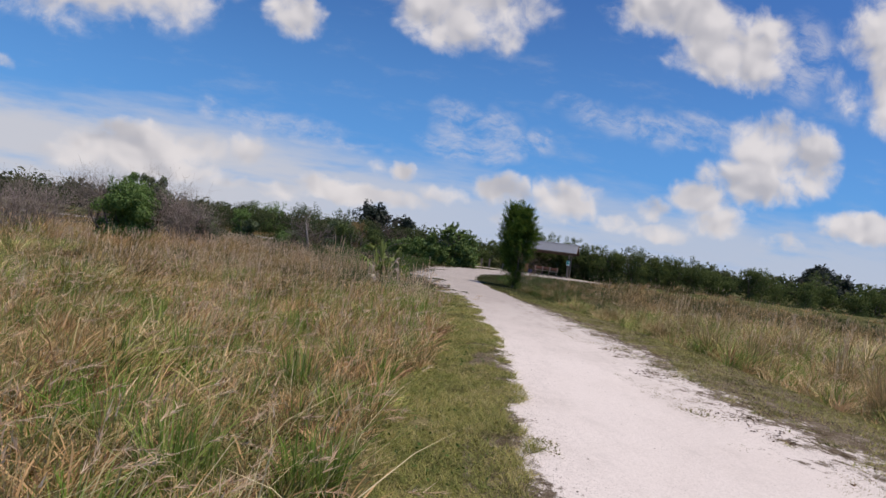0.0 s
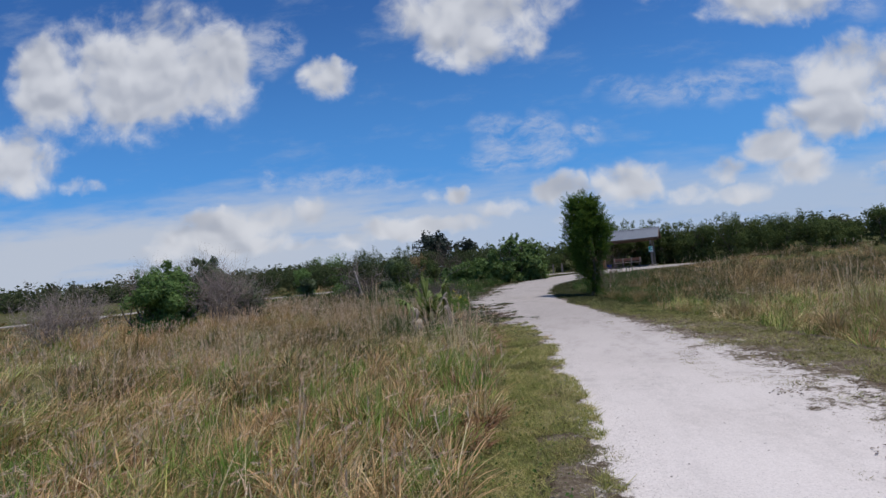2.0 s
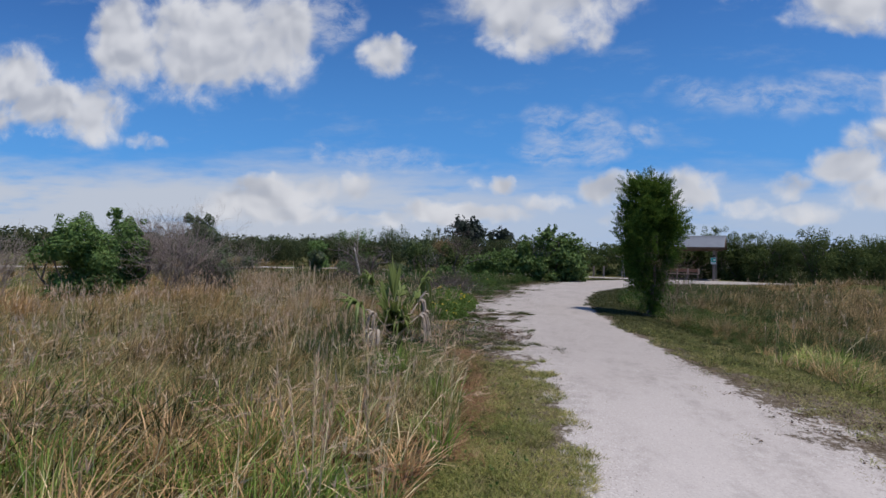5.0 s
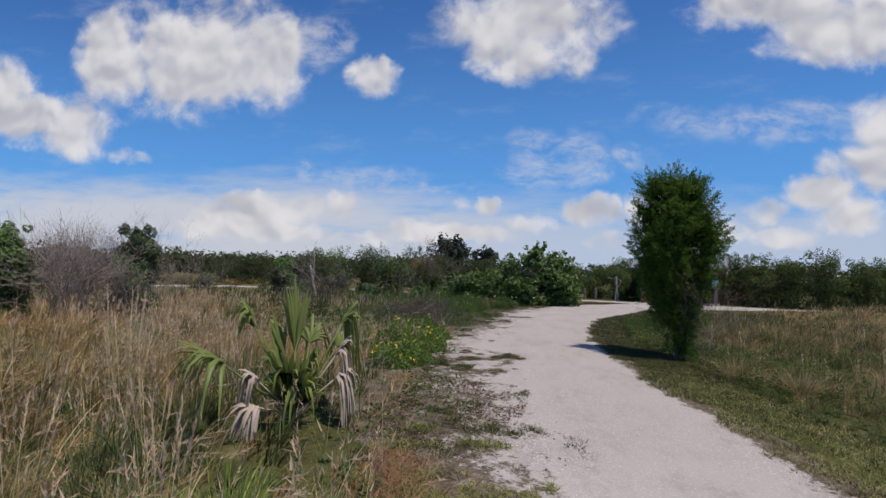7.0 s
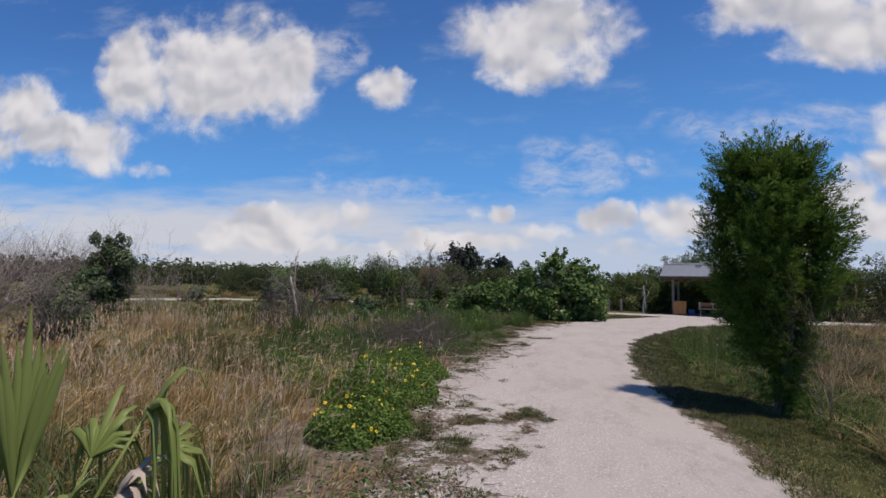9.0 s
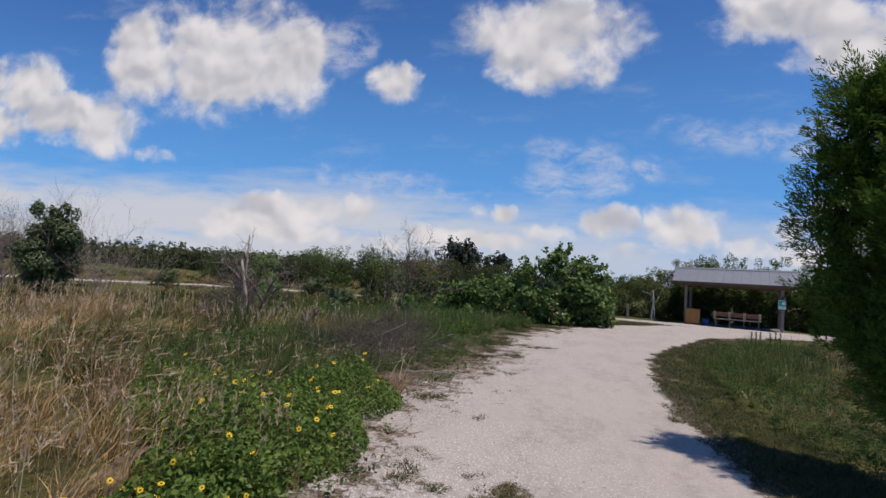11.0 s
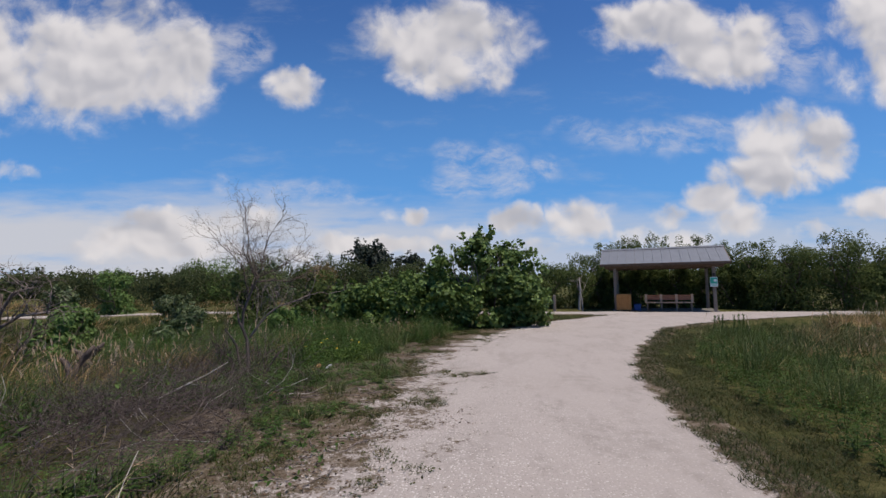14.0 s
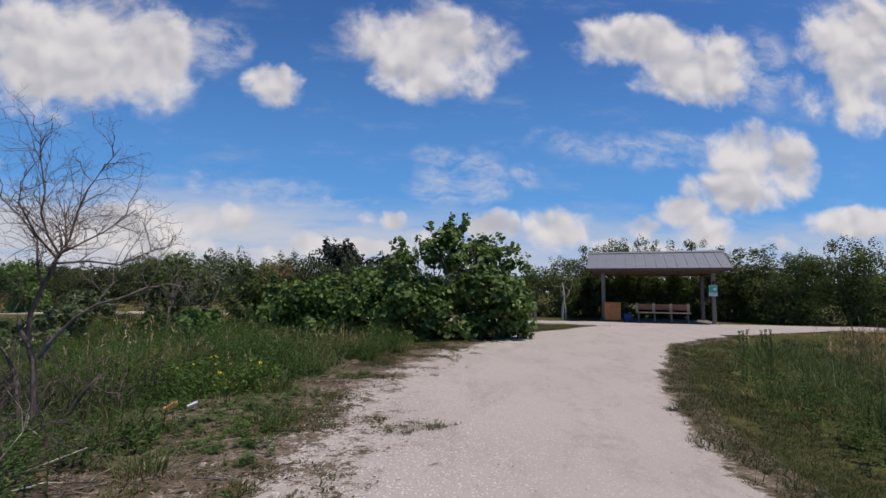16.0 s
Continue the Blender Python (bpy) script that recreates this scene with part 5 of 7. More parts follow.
tree("green_bush", "dark-green bush with bare twigs in it", "shrub", (-8.3, 40.6), 2.1, 2.2, 0.085, M_HEDGE, 3000, 30, low=0.1, blobs=14)
tree("green_bush", "green bush beside the far path", "shrub", (-11.5, 42.5), 2.3, 2.8, 0.10, M_OLIVE, 3000, 31, low=0.1, blobs=14)
dead_bush("tangle of leafless dark twigs", (-9.4, 28.0), 1.5, 1.8, 22, 3, M_TWIG_DARK, 32)
dead_bush("tangle of leafless brown twigs beside the cedar", (2.75, 21.8), 1.6, 0.22, 15, 4, M_TWIG_BROWN, 33, thick=0.009)
dead_bush("tangle of leafless dark twigs", (-5.2, 29.3), 0.8, 1.5, 12, 3, M_TWIG_DARK, 34)
dead_bush("tangle of leafless dark twigs", (-8.9, 37.0), 1.9, 0.8, 5, 3, M_TWIG, 35)


def bare_tree():
    """Leafless small tree: a crooked trunk, two main limbs that fork into fine curving twigs, and a long low limb."""
    rand = np.random.default_rng(41)
    root = thing("bare_tree", "leafless small tree with fine curving dark twigs", "tree", at=(-5.0, 28.8, -0.05))
    root.scale = (0.76, 0.76, 0.76)
    trunk = [tube([(0.02, 0, 0), (0.0, 0.02, 0.45), (-0.03, 0, 0.88), (-0.15, 0.02, 1.12), (-0.12, 0.0, 1.45), (0.02, 0, 1.82), (0.10, 0.02, 2.02), (0.18, 0, 2.2)], [0.042, 0.036, 0.032, 0.029, 0.027, 0.025, 0.023, 0.020], 6),
             tube([(-0.10, 0, 1.05), (-0.21, -0.03, 1.28), (-0.22, -0.03, 1.42)], [0.028, 0.026, 0.014], 5)]
    part("trunk", tri_mesh("trunk", *joined(trunk), M_TWIG_DARK, True), parent=root)
    limbs = (((0.0, 0, 1.8), (-0.08, 0, 2.05), (-0.16, 0.05, 2.38), (-0.42, 0.1, 2.65), (-0.74, 0.1, 2.92), (-0.84, 0.1, 3.15)),
             ((0.18, 0, 2.2), (0.07, -0.05, 2.42), (0.0, -0.1, 2.7), (0.03, -0.1, 2.95), (-0.05, -0.12, 3.4), (-0.04, -0.15, 3.7)),
             ((0.18, 0, 2.2), (0.22, 0.1, 2.4), (0.24, 0.15, 2.72), (0.32, 0.2, 3.05), (0.50, 0.2, 3.32), (0.72, 0.2, 3.6)),
             ((0.18, 0, 2.15), (0.30, -0.1, 2.2), (0.55, -0.15, 2.3), (0.9, -0.2, 2.45), (1.28, -0.2, 2.72)),
             ((0.14, 0, 2.08), (0.45, 0.15, 2.12), (0.80, 0.25, 2.08), (1.0, 0.3, 2.2), (1.25, 0.3, 2.3)),
             ((0.05, 0, 2.0), (0.0, 0.3, 2.3), (-0.2, 0.5, 2.6), (-0.35, 0.6, 3.0)),
             ((0.15, 0, 2.15), (0.2, -0.35, 2.4), (0.1, -0.5, 2.75), (0.25, -0.6, 3.1)))
    for pts in limbs:
        q = np.array(pts)
        made = [tube(q, np.linspace(0.016, 0.005, len(q)), 5)]
        for i in range(1, len(q)):
            for _ in range(4):
                at = q[i - 1] + (q[i] - q[i - 1]) * rand.random()
                way = (q[i] - q[i - 1]) / np.linalg.norm(q[i] - q[i - 1]) + rand.normal(size=3) * 0.75 + np.array([0, 0, 0.25])
                m, _ = branching(at, way, rand.uniform(0.22, 0.40), 0.0062, 3, rand, 0.6, 0.12, (2, 3), 0.28, 3, 0.7)
                made += m
        part("limb", tri_mesh("limb", *joined(made), M_TWIG_DARK, True), parent=root)
    q = np.array([(0.03, 0, 0.92), (0.22, 0, 1.18), (0.42, 0.05, 1.42), (0.66, 0.08, 1.58), (0.95, 0.1, 1.66), (1.28, 0.1, 1.80)])
    low = [tube(q, np.linspace(0.024, 0.012, len(q)), 6)]
    for foot, way, size in ((q[-1], (0.7, 0, 0.6), 0.42), (q[-1], (0.9, 0.1, 0.2), 0.40), (q[-2], (0.9, 0, 0.05), 0.35), (q[3], (0.4, 0.1, 0.9), 0.3)):
        m, _ = branching(foot, way, size, 0.010, 3, rand, 0.5, 0.15, (2, 3), 0.24, 3)
        low += m
    part("limb", tri_mesh("limb", *joined(low), M_TWIG, True), parent=root, label="long low pale slanting limb")
    for pts in (((-0.15, 0, 0.1), (-0.2, 0, 0.45), (-0.26, 0, 0.75), (-0.45, 0.05, 0.98), (-0.55, 0.05, 1.08)), ((0.3, 0.1, 0.1), (0.55, 0.1, 0.5), (0.75, 0.1, 0.72))):
        part("limb", tri_mesh("limb", *tube(pts, np.linspace(0.03, 0.012, len(pts)), 5), M_TWIG_DARK, True), parent=root, label="dead stub limb")


bare_tree()


def snag():
    """Split dead trunk with arching limbs that end in a haze of twigs, and a thin pole beside it."""
    rand = np.random.default_rng(44)
    root = thing("dead_snag", "split bleached trunk with arching dead limbs", "dead tree", at=(-9.5, 28.2, -0.1))
    for q, r, mat in ((((0, 0, 0), (0.02, 0.02, 0.5), (-0.10, 0, 1.0), (-0.22, 0, 1.5), (-0.30, 0, 1.85)), 0.075, M_DEADWOOD), (((0.28, 0.1, 0), (0.38, 0.1, 0.5), (0.58, 0.12, 1.0), (0.66, 0.1, 1.5)), 0.07, M_TWIG_DARK), (((0.12, -0.1, 0), (0.10, -0.1, 0.45), (0.2, -0.12, 0.85)), 0.06, M_TWIG_DARK)):
        part("trunk", tri_mesh("trunk", *tube(q, np.linspace(r, r * 0.35, len(q)), 7), mat, True), parent=root)
    arcs = (((-0.15, 0, 1.15), (-0.5, 0, 1.5), (-1.0, 0.1, 1.72), (-1.5, 0.1, 1.7)), ((-0.1, 0, 1.0), (-0.55, 0.1, 1.15), (-1.1, 0.2, 1.25)), ((0.05, 0, 0.55), (-0.6, 0, 0.62), (-1.1, 0, 0.72), (-1.25, 0, 0.62)),
            ((0.6, 0.1, 1.1), (0.85, 0.1, 1.5), (1.2, 0.1, 1.6)), ((0.55, 0.1, 0.9), (0.95, 0.15, 1.15), (1.4, 0.2, 1.2)), ((-0.2, 0, 1.45), (-0.25, 0.2, 1.85), (-0.5, 0.3, 2.1)), ((0.45, 0.1, 0.7), (0.35, -0.3, 1.2), (0.1, -0.5, 1.6)))
    for pts in arcs:
        q = np.array(pts)
        made = [tube(q, np.linspace(0.032, 0.012, len(q)), 5)]
        for i in range(1, len(q)):
            for _ in range(3):
                at = q[i - 1] + (q[i] - q[i - 1]) * rand.random()
                m, _ = branching(at, (q[i] - q[i - 1]) / np.linalg.norm(q[i] - q[i - 1]) + rand.normal(size=3) * 0.6, rand.uniform(0.25, 0.50), 0.012, 3, rand, 0.6, 0.03, (2, 3), 0.28, 3, 0.72)
                made += m
        part("limb", tri_mesh("limb", *joined(made), M_TWIG, True), parent=root)
    part("pole", tri_mesh("pole", *tube([(-0.16, 0.05, 0), (-0.16, 0.05, 2.55)], [0.022, 0.016], 5), M_TWIG, True), parent=root, label="thin upright grey pole")


snag()


def brush_pile(at, size, count, seed):
    rand = np.random.default_rng(seed)
    root = thing("brush_pile", "heap of dry grey-brown dead branches on the ground", "brush", "brush heaps", "", (*at, 0))
    fine = []
    for k in range(count):
        ang, r = rand.uniform(0, 2 * np.pi), size * math.sqrt(rand.random())
        p = np.array([r * math.cos(ang), r * math.sin(ang) * 0.8, rand.uniform(0.0, 0.42) * (1 - (r / size) ** 2)])
        head = rand.uniform(0, 2 * np.pi)
        thick = k % 9 == 0
        m, _ = branching(p, (math.cos(head), math.sin(head), rand.uniform(-0.15, 0.35)), rand.uniform(0.3, 0.6) if thick else rand.uniform(0.2, 0.45), rand.uniform(0.005, 0.009) if thick else rand.uniform(0.0025, 0.0055), 1 if thick else 3, rand, 0.5, 0.03, (2, 3), 0.25, 3)
        v, t = joined(m)
        v[:, 2] = np.maximum(v[:, 2], -0.02)
        if thick:
            part("branch", tri_mesh("branch", v, t, M_DEADWOOD if k % 36 == 0 else M_BRUSH), parent=root)
        else:
            fine.append((v, t))
    tagged(part("brushwood", tri_mesh("brushwood", *joined(fine), M_BRUSH), parent=root), "fine dry twigs", kind="stuff")


brush_pile((-4.75, 25.9), 1.25, 380, 50)
brush_pile((-4.2, 27.5), 0.8, 80, 51)
brush_pile((-5.2, 27.4), 1.0, 150, 52)
brush_pile((-3.75, 24.3), 0.55, 40, 53)

for (x, y, h, s) in ((-7.7, 28.4, 0.42, 60), (-8.4, 29.4, 0.35, 61)):
    rand = np.random.default_rng(s)
    root = thing("stump", "dark twisted weathered stump in the grass", "stump", "stumps", "", (x, y, -0.1))
    made = [tube([(0, 0, 0), (0.05, 0, 0.25), (0.22, 0.05, 0.3 + h * 0.5), (0.35, 0.05, 0.25 + h)], [0.10, 0.085, 0.06, 0.02], 6), tube([(0.05, 0, 0.2), (-0.12, 0.05, 0.4), (-0.2, 0, 0.5)], [0.06, 0.05, 0.02], 5)]
    part("trunk", tri_mesh("trunk", *joined(made), M_TWIG_DARK, True), parent=root)

for k, (pts) in enumerate((((-5.5, 28.7, 0.02), (-5.1, 28.9, 0.16), (-4.85, 28.6, 0.10), (-4.6, 28.5, 0.03)), ((-4.2, 27.4, 0.01), (-3.9, 27.7, 0.10), (-3.6, 27.75, 0.22)), ((-4.9, 26.6, 0.2), (-4.5, 26.9, 0.42), (-4.3, 27.0, 0.55)))):
    root = thing("fallen_branch", "pale bleached branch lying on the bare ground", "branch", "fallen branches", "", (pts[0][0], pts[0][1], 0))
    q = [(p[0] - pts[0][0], p[1] - pts[0][1], p[2]) for p in pts]
    part("stick", tri_mesh("stick", *tube(q, np.linspace(0.012, 0.004, len(q)), 6), M_DEADWOOD, True), parent=root)


def palmetto():
    """Saw palmetto: stiff fans on stalks round one crown, old ones hanging dry."""
    rand = np.random.default_rng(70)
    root = thing("saw_palmetto", "saw palmetto with green fans and dry hanging leaves", "palm", at=(-2.75, 15.7, 0.0))
    root.scale = (1.12, 1.12, 1.06)

    def fan(az, rise, stalk, size, droop, opening, fingers):
        way = np.array([math.cos(az) * math.cos(rise), math.sin(az) * math.cos(rise), math.sin(rise)])
        hub = way * stalk
        sidev = np.array([-math.sin(az), math.cos(az), 0.0])
        upv = np.cross(way, sidev)
        verts, tris = tube([(0, 0, 0), hub * 0.5 + np.array([0, 0, 0.03]), hub], [0.013, 0.010, 0.008], 4)
        verts, tris = list(verts), list(tris)
        stalk_end = len(verts) - 1
        for f in range(fingers):
            a = (f / (fingers - 1) - 0.5) * opening
            d = way * math.cos(a) + sidev * math.sin(a) + upv * rand.normal() * 0.06
            d /= np.linalg.norm(d)
            length = size * (1 - 0.22 * abs(a) / (opening / 2)) * rand.uniform(0.85, 1.1)
            across = np.cross(d, upv)
            across /= np.linalg.norm(across)
            fall = droop * rand.uniform(0.25, 1.6)
            b = len(verts)
            for s, w in ((0.0, 0.007), (0.30, 0.021), (0.55, 0.020), (0.8, 0.012), (1.0, 0.001)):
                c = hub + d * length * s * (1 - 0.3 * min(fall, 1.0) * s) + np.array([0, 0, -1.0]) * fall * length * s * s * s * 1.3
                lift = upv * w * 0.5
                verts += [c - across * w - lift, c + lift, c + across * w - lift]
            for r in range(4):
                for k in range(2):
                    q = b + 3 * r + k
                    tris += [(q, q + 1, q + 4), (q, q + 4, q + 3)]
            # the fingers are one leaf near the stalk
            if f:
                tris += [(b - 13, b, b + 3), (b - 13, b + 3, b - 10)]
            else:
                tris.append((stalk_end, b, b + 1))
        return np.array(verts), np.array(tris)

    for az, rise, stalk, size, droop, opening, fingers in (
        (129, 86, 0.66, 0.80, 0.06, 0.42, 10), (175, 78, 0.60, 0.66, 0.20, 0.5, 9), (36, 66, 1.02, 0.58, 1.45, 1.5, 14), (226, 68, 0.98, 0.58, 0.50, 2.0, 15), (238, 44, 0.86, 0.72, 0.65, 2.1, 15), (285, 66, 0.40, 0.62, 0.45, 1.3, 12),
        (315, 58, 0.34, 0.55, 0.6, 1.2, 10), (100, 62, 0.78, 0.56, 0.6, 1.6, 13), (70, 52, 0.82, 0.60, 0.9, 1.6, 13), (195, 74, 0.46, 0.60, 0.3, 1.0, 11), (20, 76, 0.50, 0.52, 0.5, 1.0, 10), (300, 72, 0.10, 0.62, 0.12, 1.1, 13), (250, 64, 0.14, 0.58, 0.2, 1.2, 13), (340, 60, 0.16, 0.5, 0.3, 1.2, 11), (60, 80, 0.2, 0.6, 0.1, 0.8, 11),
    ):
        part("frond", tri_mesh("frond", *fan(radians(az), radians(rise), stalk, size, droop, opening, fingers), M_PALM), parent=root)
    for az, rise, stalk, size, opening in ((22, 60, 0.72, 0.50, 1.3), (10, 48, 0.55, 0.45, 1.2), (236, 52, 0.52, 0.42, 1.2), (250, 30, 0.40, 0.40, 1.4)):
        part("dead_frond", tri_mesh("dead_frond", *fan(radians(az), radians(rise), stalk, size, 1.25, opening, 17), M_PALM_DEAD), parent=root, label="dry grey-brown hanging fan")


palmetto()


def sunflower_patch(at, rx, ry, height, leaf_count, flowers, seed, turn):
    rand = np.random.default_rng(seed)
    root = thing("beach_sunflower", "low green mound of beach sunflower with yellow blooms", "flowers", "beach sunflowers by the path", "", (*at, -0.02), turn)
    n_ = leaf_count
    r, ang = np.sqrt(rand.random(n_)), rand.uniform(0, 2 * np.pi, n_)
    x, y = r * np.cos(ang) * rx, r * np.sin(ang) * ry
    bump = 0.15 + 1.7 * fnoise(x + at[0], y + at[1], 0.38, 200 + seed, 2)
    top = height * np.sqrt(np.clip(1 - r**3, 0.05, 1)) * bump
    z = top * rand.uniform(0.15, 1.15, n_)
    nrm = np.stack([x / rx * 0.6, y / ry * 0.6, np.full(n_, 0.7)], 1) + rand.normal(size=(n_, 3)) * 0.75
    part("leaves", tri_mesh("leaves", *leaves(np.stack([x, y, z], 1), rand.uniform(0.016, 0.036, n_), nrm, 1.6, 0.15), M_SUNLEAF), parent=root)
    petals, disc = flower_meshes()
    for k in range(flowers):
        rr, a_ = math.sqrt(rand.random()) * 0.9, rand.uniform(0, 2 * np.pi)
        px, py = rr * math.cos(a_) * rx, rr * math.sin(a_) * ry
        pz = height * math.sqrt(max(0.05, 1 - rr**3)) * (0.15 + 1.7 * float(fnoise(np.array(px + at[0]), np.array(py + at[1]), 0.38, 200 + seed, 2))) + rand.uniform(0.03, 0.12)
        f = part("flower", petals, parent=root)
        f.matrix_local = pose(px, py, pz, rand.uniform(15, 75), 0, rand.uniform(-70, 70)) @ Matrix.Scale(rand.uniform(0.45, 0.8), 4)
        part("disc", disc, parent=f, label="dark brown flower disc")


def flower_meshes():
    if "petals" in bpy.data.meshes:
        return bpy.data.meshes["petals"], bpy.data.meshes["disc"]
    verts, tris = [], []
    for k in range(13):
        a_ = 2 * math.pi * k / 13
        c, s = math.cos(a_), math.sin(a_)
        b = len(verts)
        for r, w, z in ((0.008, 0.0, 0.0), (0.022, 0.0058, 0.004), (0.036, 0.0, -0.002), (0.022, -0.0058, 0.004)):
            verts.append((r * c - w * s, r * s + w * c, z))
        tris += [(b, b + 1, b + 2), (b, b + 2, b + 3)]
    # a short stem under the bloom
    v, t = tube([(0, 0, -0.16), (0.004, 0, -0.08), (0, 0, 0)], [0.002, 0.002, 0.002], 3)
    petals = tri_mesh("petals", *joined([(verts, tris)]), M_PETAL)
    dome, dt = [], []
    for ring, (r, z) in enumerate(((0.0105, 0.002), (0.008, 0.006), (0.0, 0.0075))):
        if ring < 2:
            dome += [(r * math.cos(k * math.pi / 4), r * math.sin(k * math.pi / 4), z) for k in range(8)]
        else:
            dome.append((0, 0, z))
    for k in range(8):
        q = (k + 1) % 8
        dt += [(k, q, 8 + q), (k, 8 + q, 8 + k), (8 + k, 8 + q, 16)]
    disc = tri_mesh("disc", dome, dt, M_DISC, True)
    return petals, disc


sunflower_patch((-2.8, 19.2), 0.6, 0.75, 0.32, 7500, 24, 80, 10)
sunflower_patch((-3.15, 20.5), 0.8, 1.0, 0.42, 10500, 30, 81, -10)
sunflower_patch((-3.35, 22.2), 0.75, 0.9, 0.38, 8000, 12, 82, 5)
sunflower_patch((-4.2, 20.9), 0.8, 0.7, 0.34, 5200, 12, 83, 0)
sunflower_patch((-5.2, 21.9), 0.8, 0.6, 0.32, 4200, 8, 85, 0)
sunflower_patch((-4.2, 30.7), 0.8, 0.6, 0.34, 2600, 9, 84, 20)


def herbs():
    """Leafy weeds before the sea grape and along the right-hand bank."""
    made = []
    for count, (x0, x1, y0, y1), tall, size, seed in ((11000, (-8.5, -2.6, 29.5, 36.8), 0.55, 0.028, 90), (6000, (-3.2, 0.6, 35.5, 40), 0.22, 0.03, 91), (26000, (1.7, 6.5, 19, 38), 0.22, 0.024, 92), (3000, (-2.9, -1.4, 15.2, 26), 0.10, 0.03, 93), (9000, (-9.5, -5, 22, 30), 0.35, 0.032, 94), (2600, (-0.9, 0.6, 3, 16), 0.06, 0.02, 95)):
        x, y = scatter(count, x0, x1, y0, y1)
        dense = fnoise(x, y, 0.9, seed, 3)
        ok = (dense > (0.33 if tall > 0.4 or seed == 92 else 0.42)) & (trail_inside(x, y) < -0.3)
        if tall > 0.2:
            ok &= meadow(x, y)
        x, y, dense = x[ok], y[ok], dense[ok]
        z = ground_z(x, y) + tall * (np.clip(dense - 0.3, 0.02, 1) * 3.6 if tall > 0.3 else dense * 1.6) * rng.uniform(0.1, 1.0, len(x))
        nrm = rng.normal(size=(len(x), 3)) * 0.6 + np.array([0, 0, 0.9])
        if tall > 0.3:
            nrm[:, 2] = rng.normal(size=len(x)) * 0.6
        made.append(leaves(np.stack([x, y, z], 1), size * rng.uniform(0.5, 1.2, len(x)), nrm, 2.6 if tall > 0.3 else 1.7, 0.15))
    v, t = joined(made)
    stuff("weeds", tri_mesh("weeds", v, t, M_HERB), "leafy green weeds beside the path", "weeds")


herbs()


def tall_weeds():
    """Upright grassy weeds in clumps before the sea grape and round the brush."""
    made = []
    for count, area, tall in ((30000, (-9, -1.6, 28.5, 37.5), 0.50), (12000, (-9.5, -3.6, 21.5, 29), 0.42), (16000, (2.6, 6.5, 28, 38.5), 0.42), (9000, (-5.5, -2.7, 13.5, 18), 0.45), (26000, (11.0, 42, 40.0, 42.7), 0.55), (9000, (42, 60, 38.0, 42.7), 0.7)):
        x, y = scatter(count, *area)
        clump = fnoise(x, y, 0.55, 140, 3)
        ok = (clump > 0.50) & meadow(x, y) & clear_of(x, y, BARE[:1] + BARE[6:7])
        x, y, clump = x[ok], y[ok], clump[ok]
        base = np.stack([x, y, ground_z(x, y) - 0.02], 1)
        h = tall * np.clip((clump - 0.44) * 5, 0.25, 1.5) * rng.uniform(0.35, 1.15, len(x))
        made.append(blades(base, h, rng.uniform(0.006, 0.016, len(x)), rng.uniform(0, 2 * np.pi, len(x)), np.abs(rng.normal(0.55, 0.4, len(x))), 1.0, 2))
    v, t = joined(made)
    stuff("tall_weeds", tri_mesh("tall_weeds", v, t, M_WEED), "upright green weeds growing in clumps", "weeds")


tall_weeds()


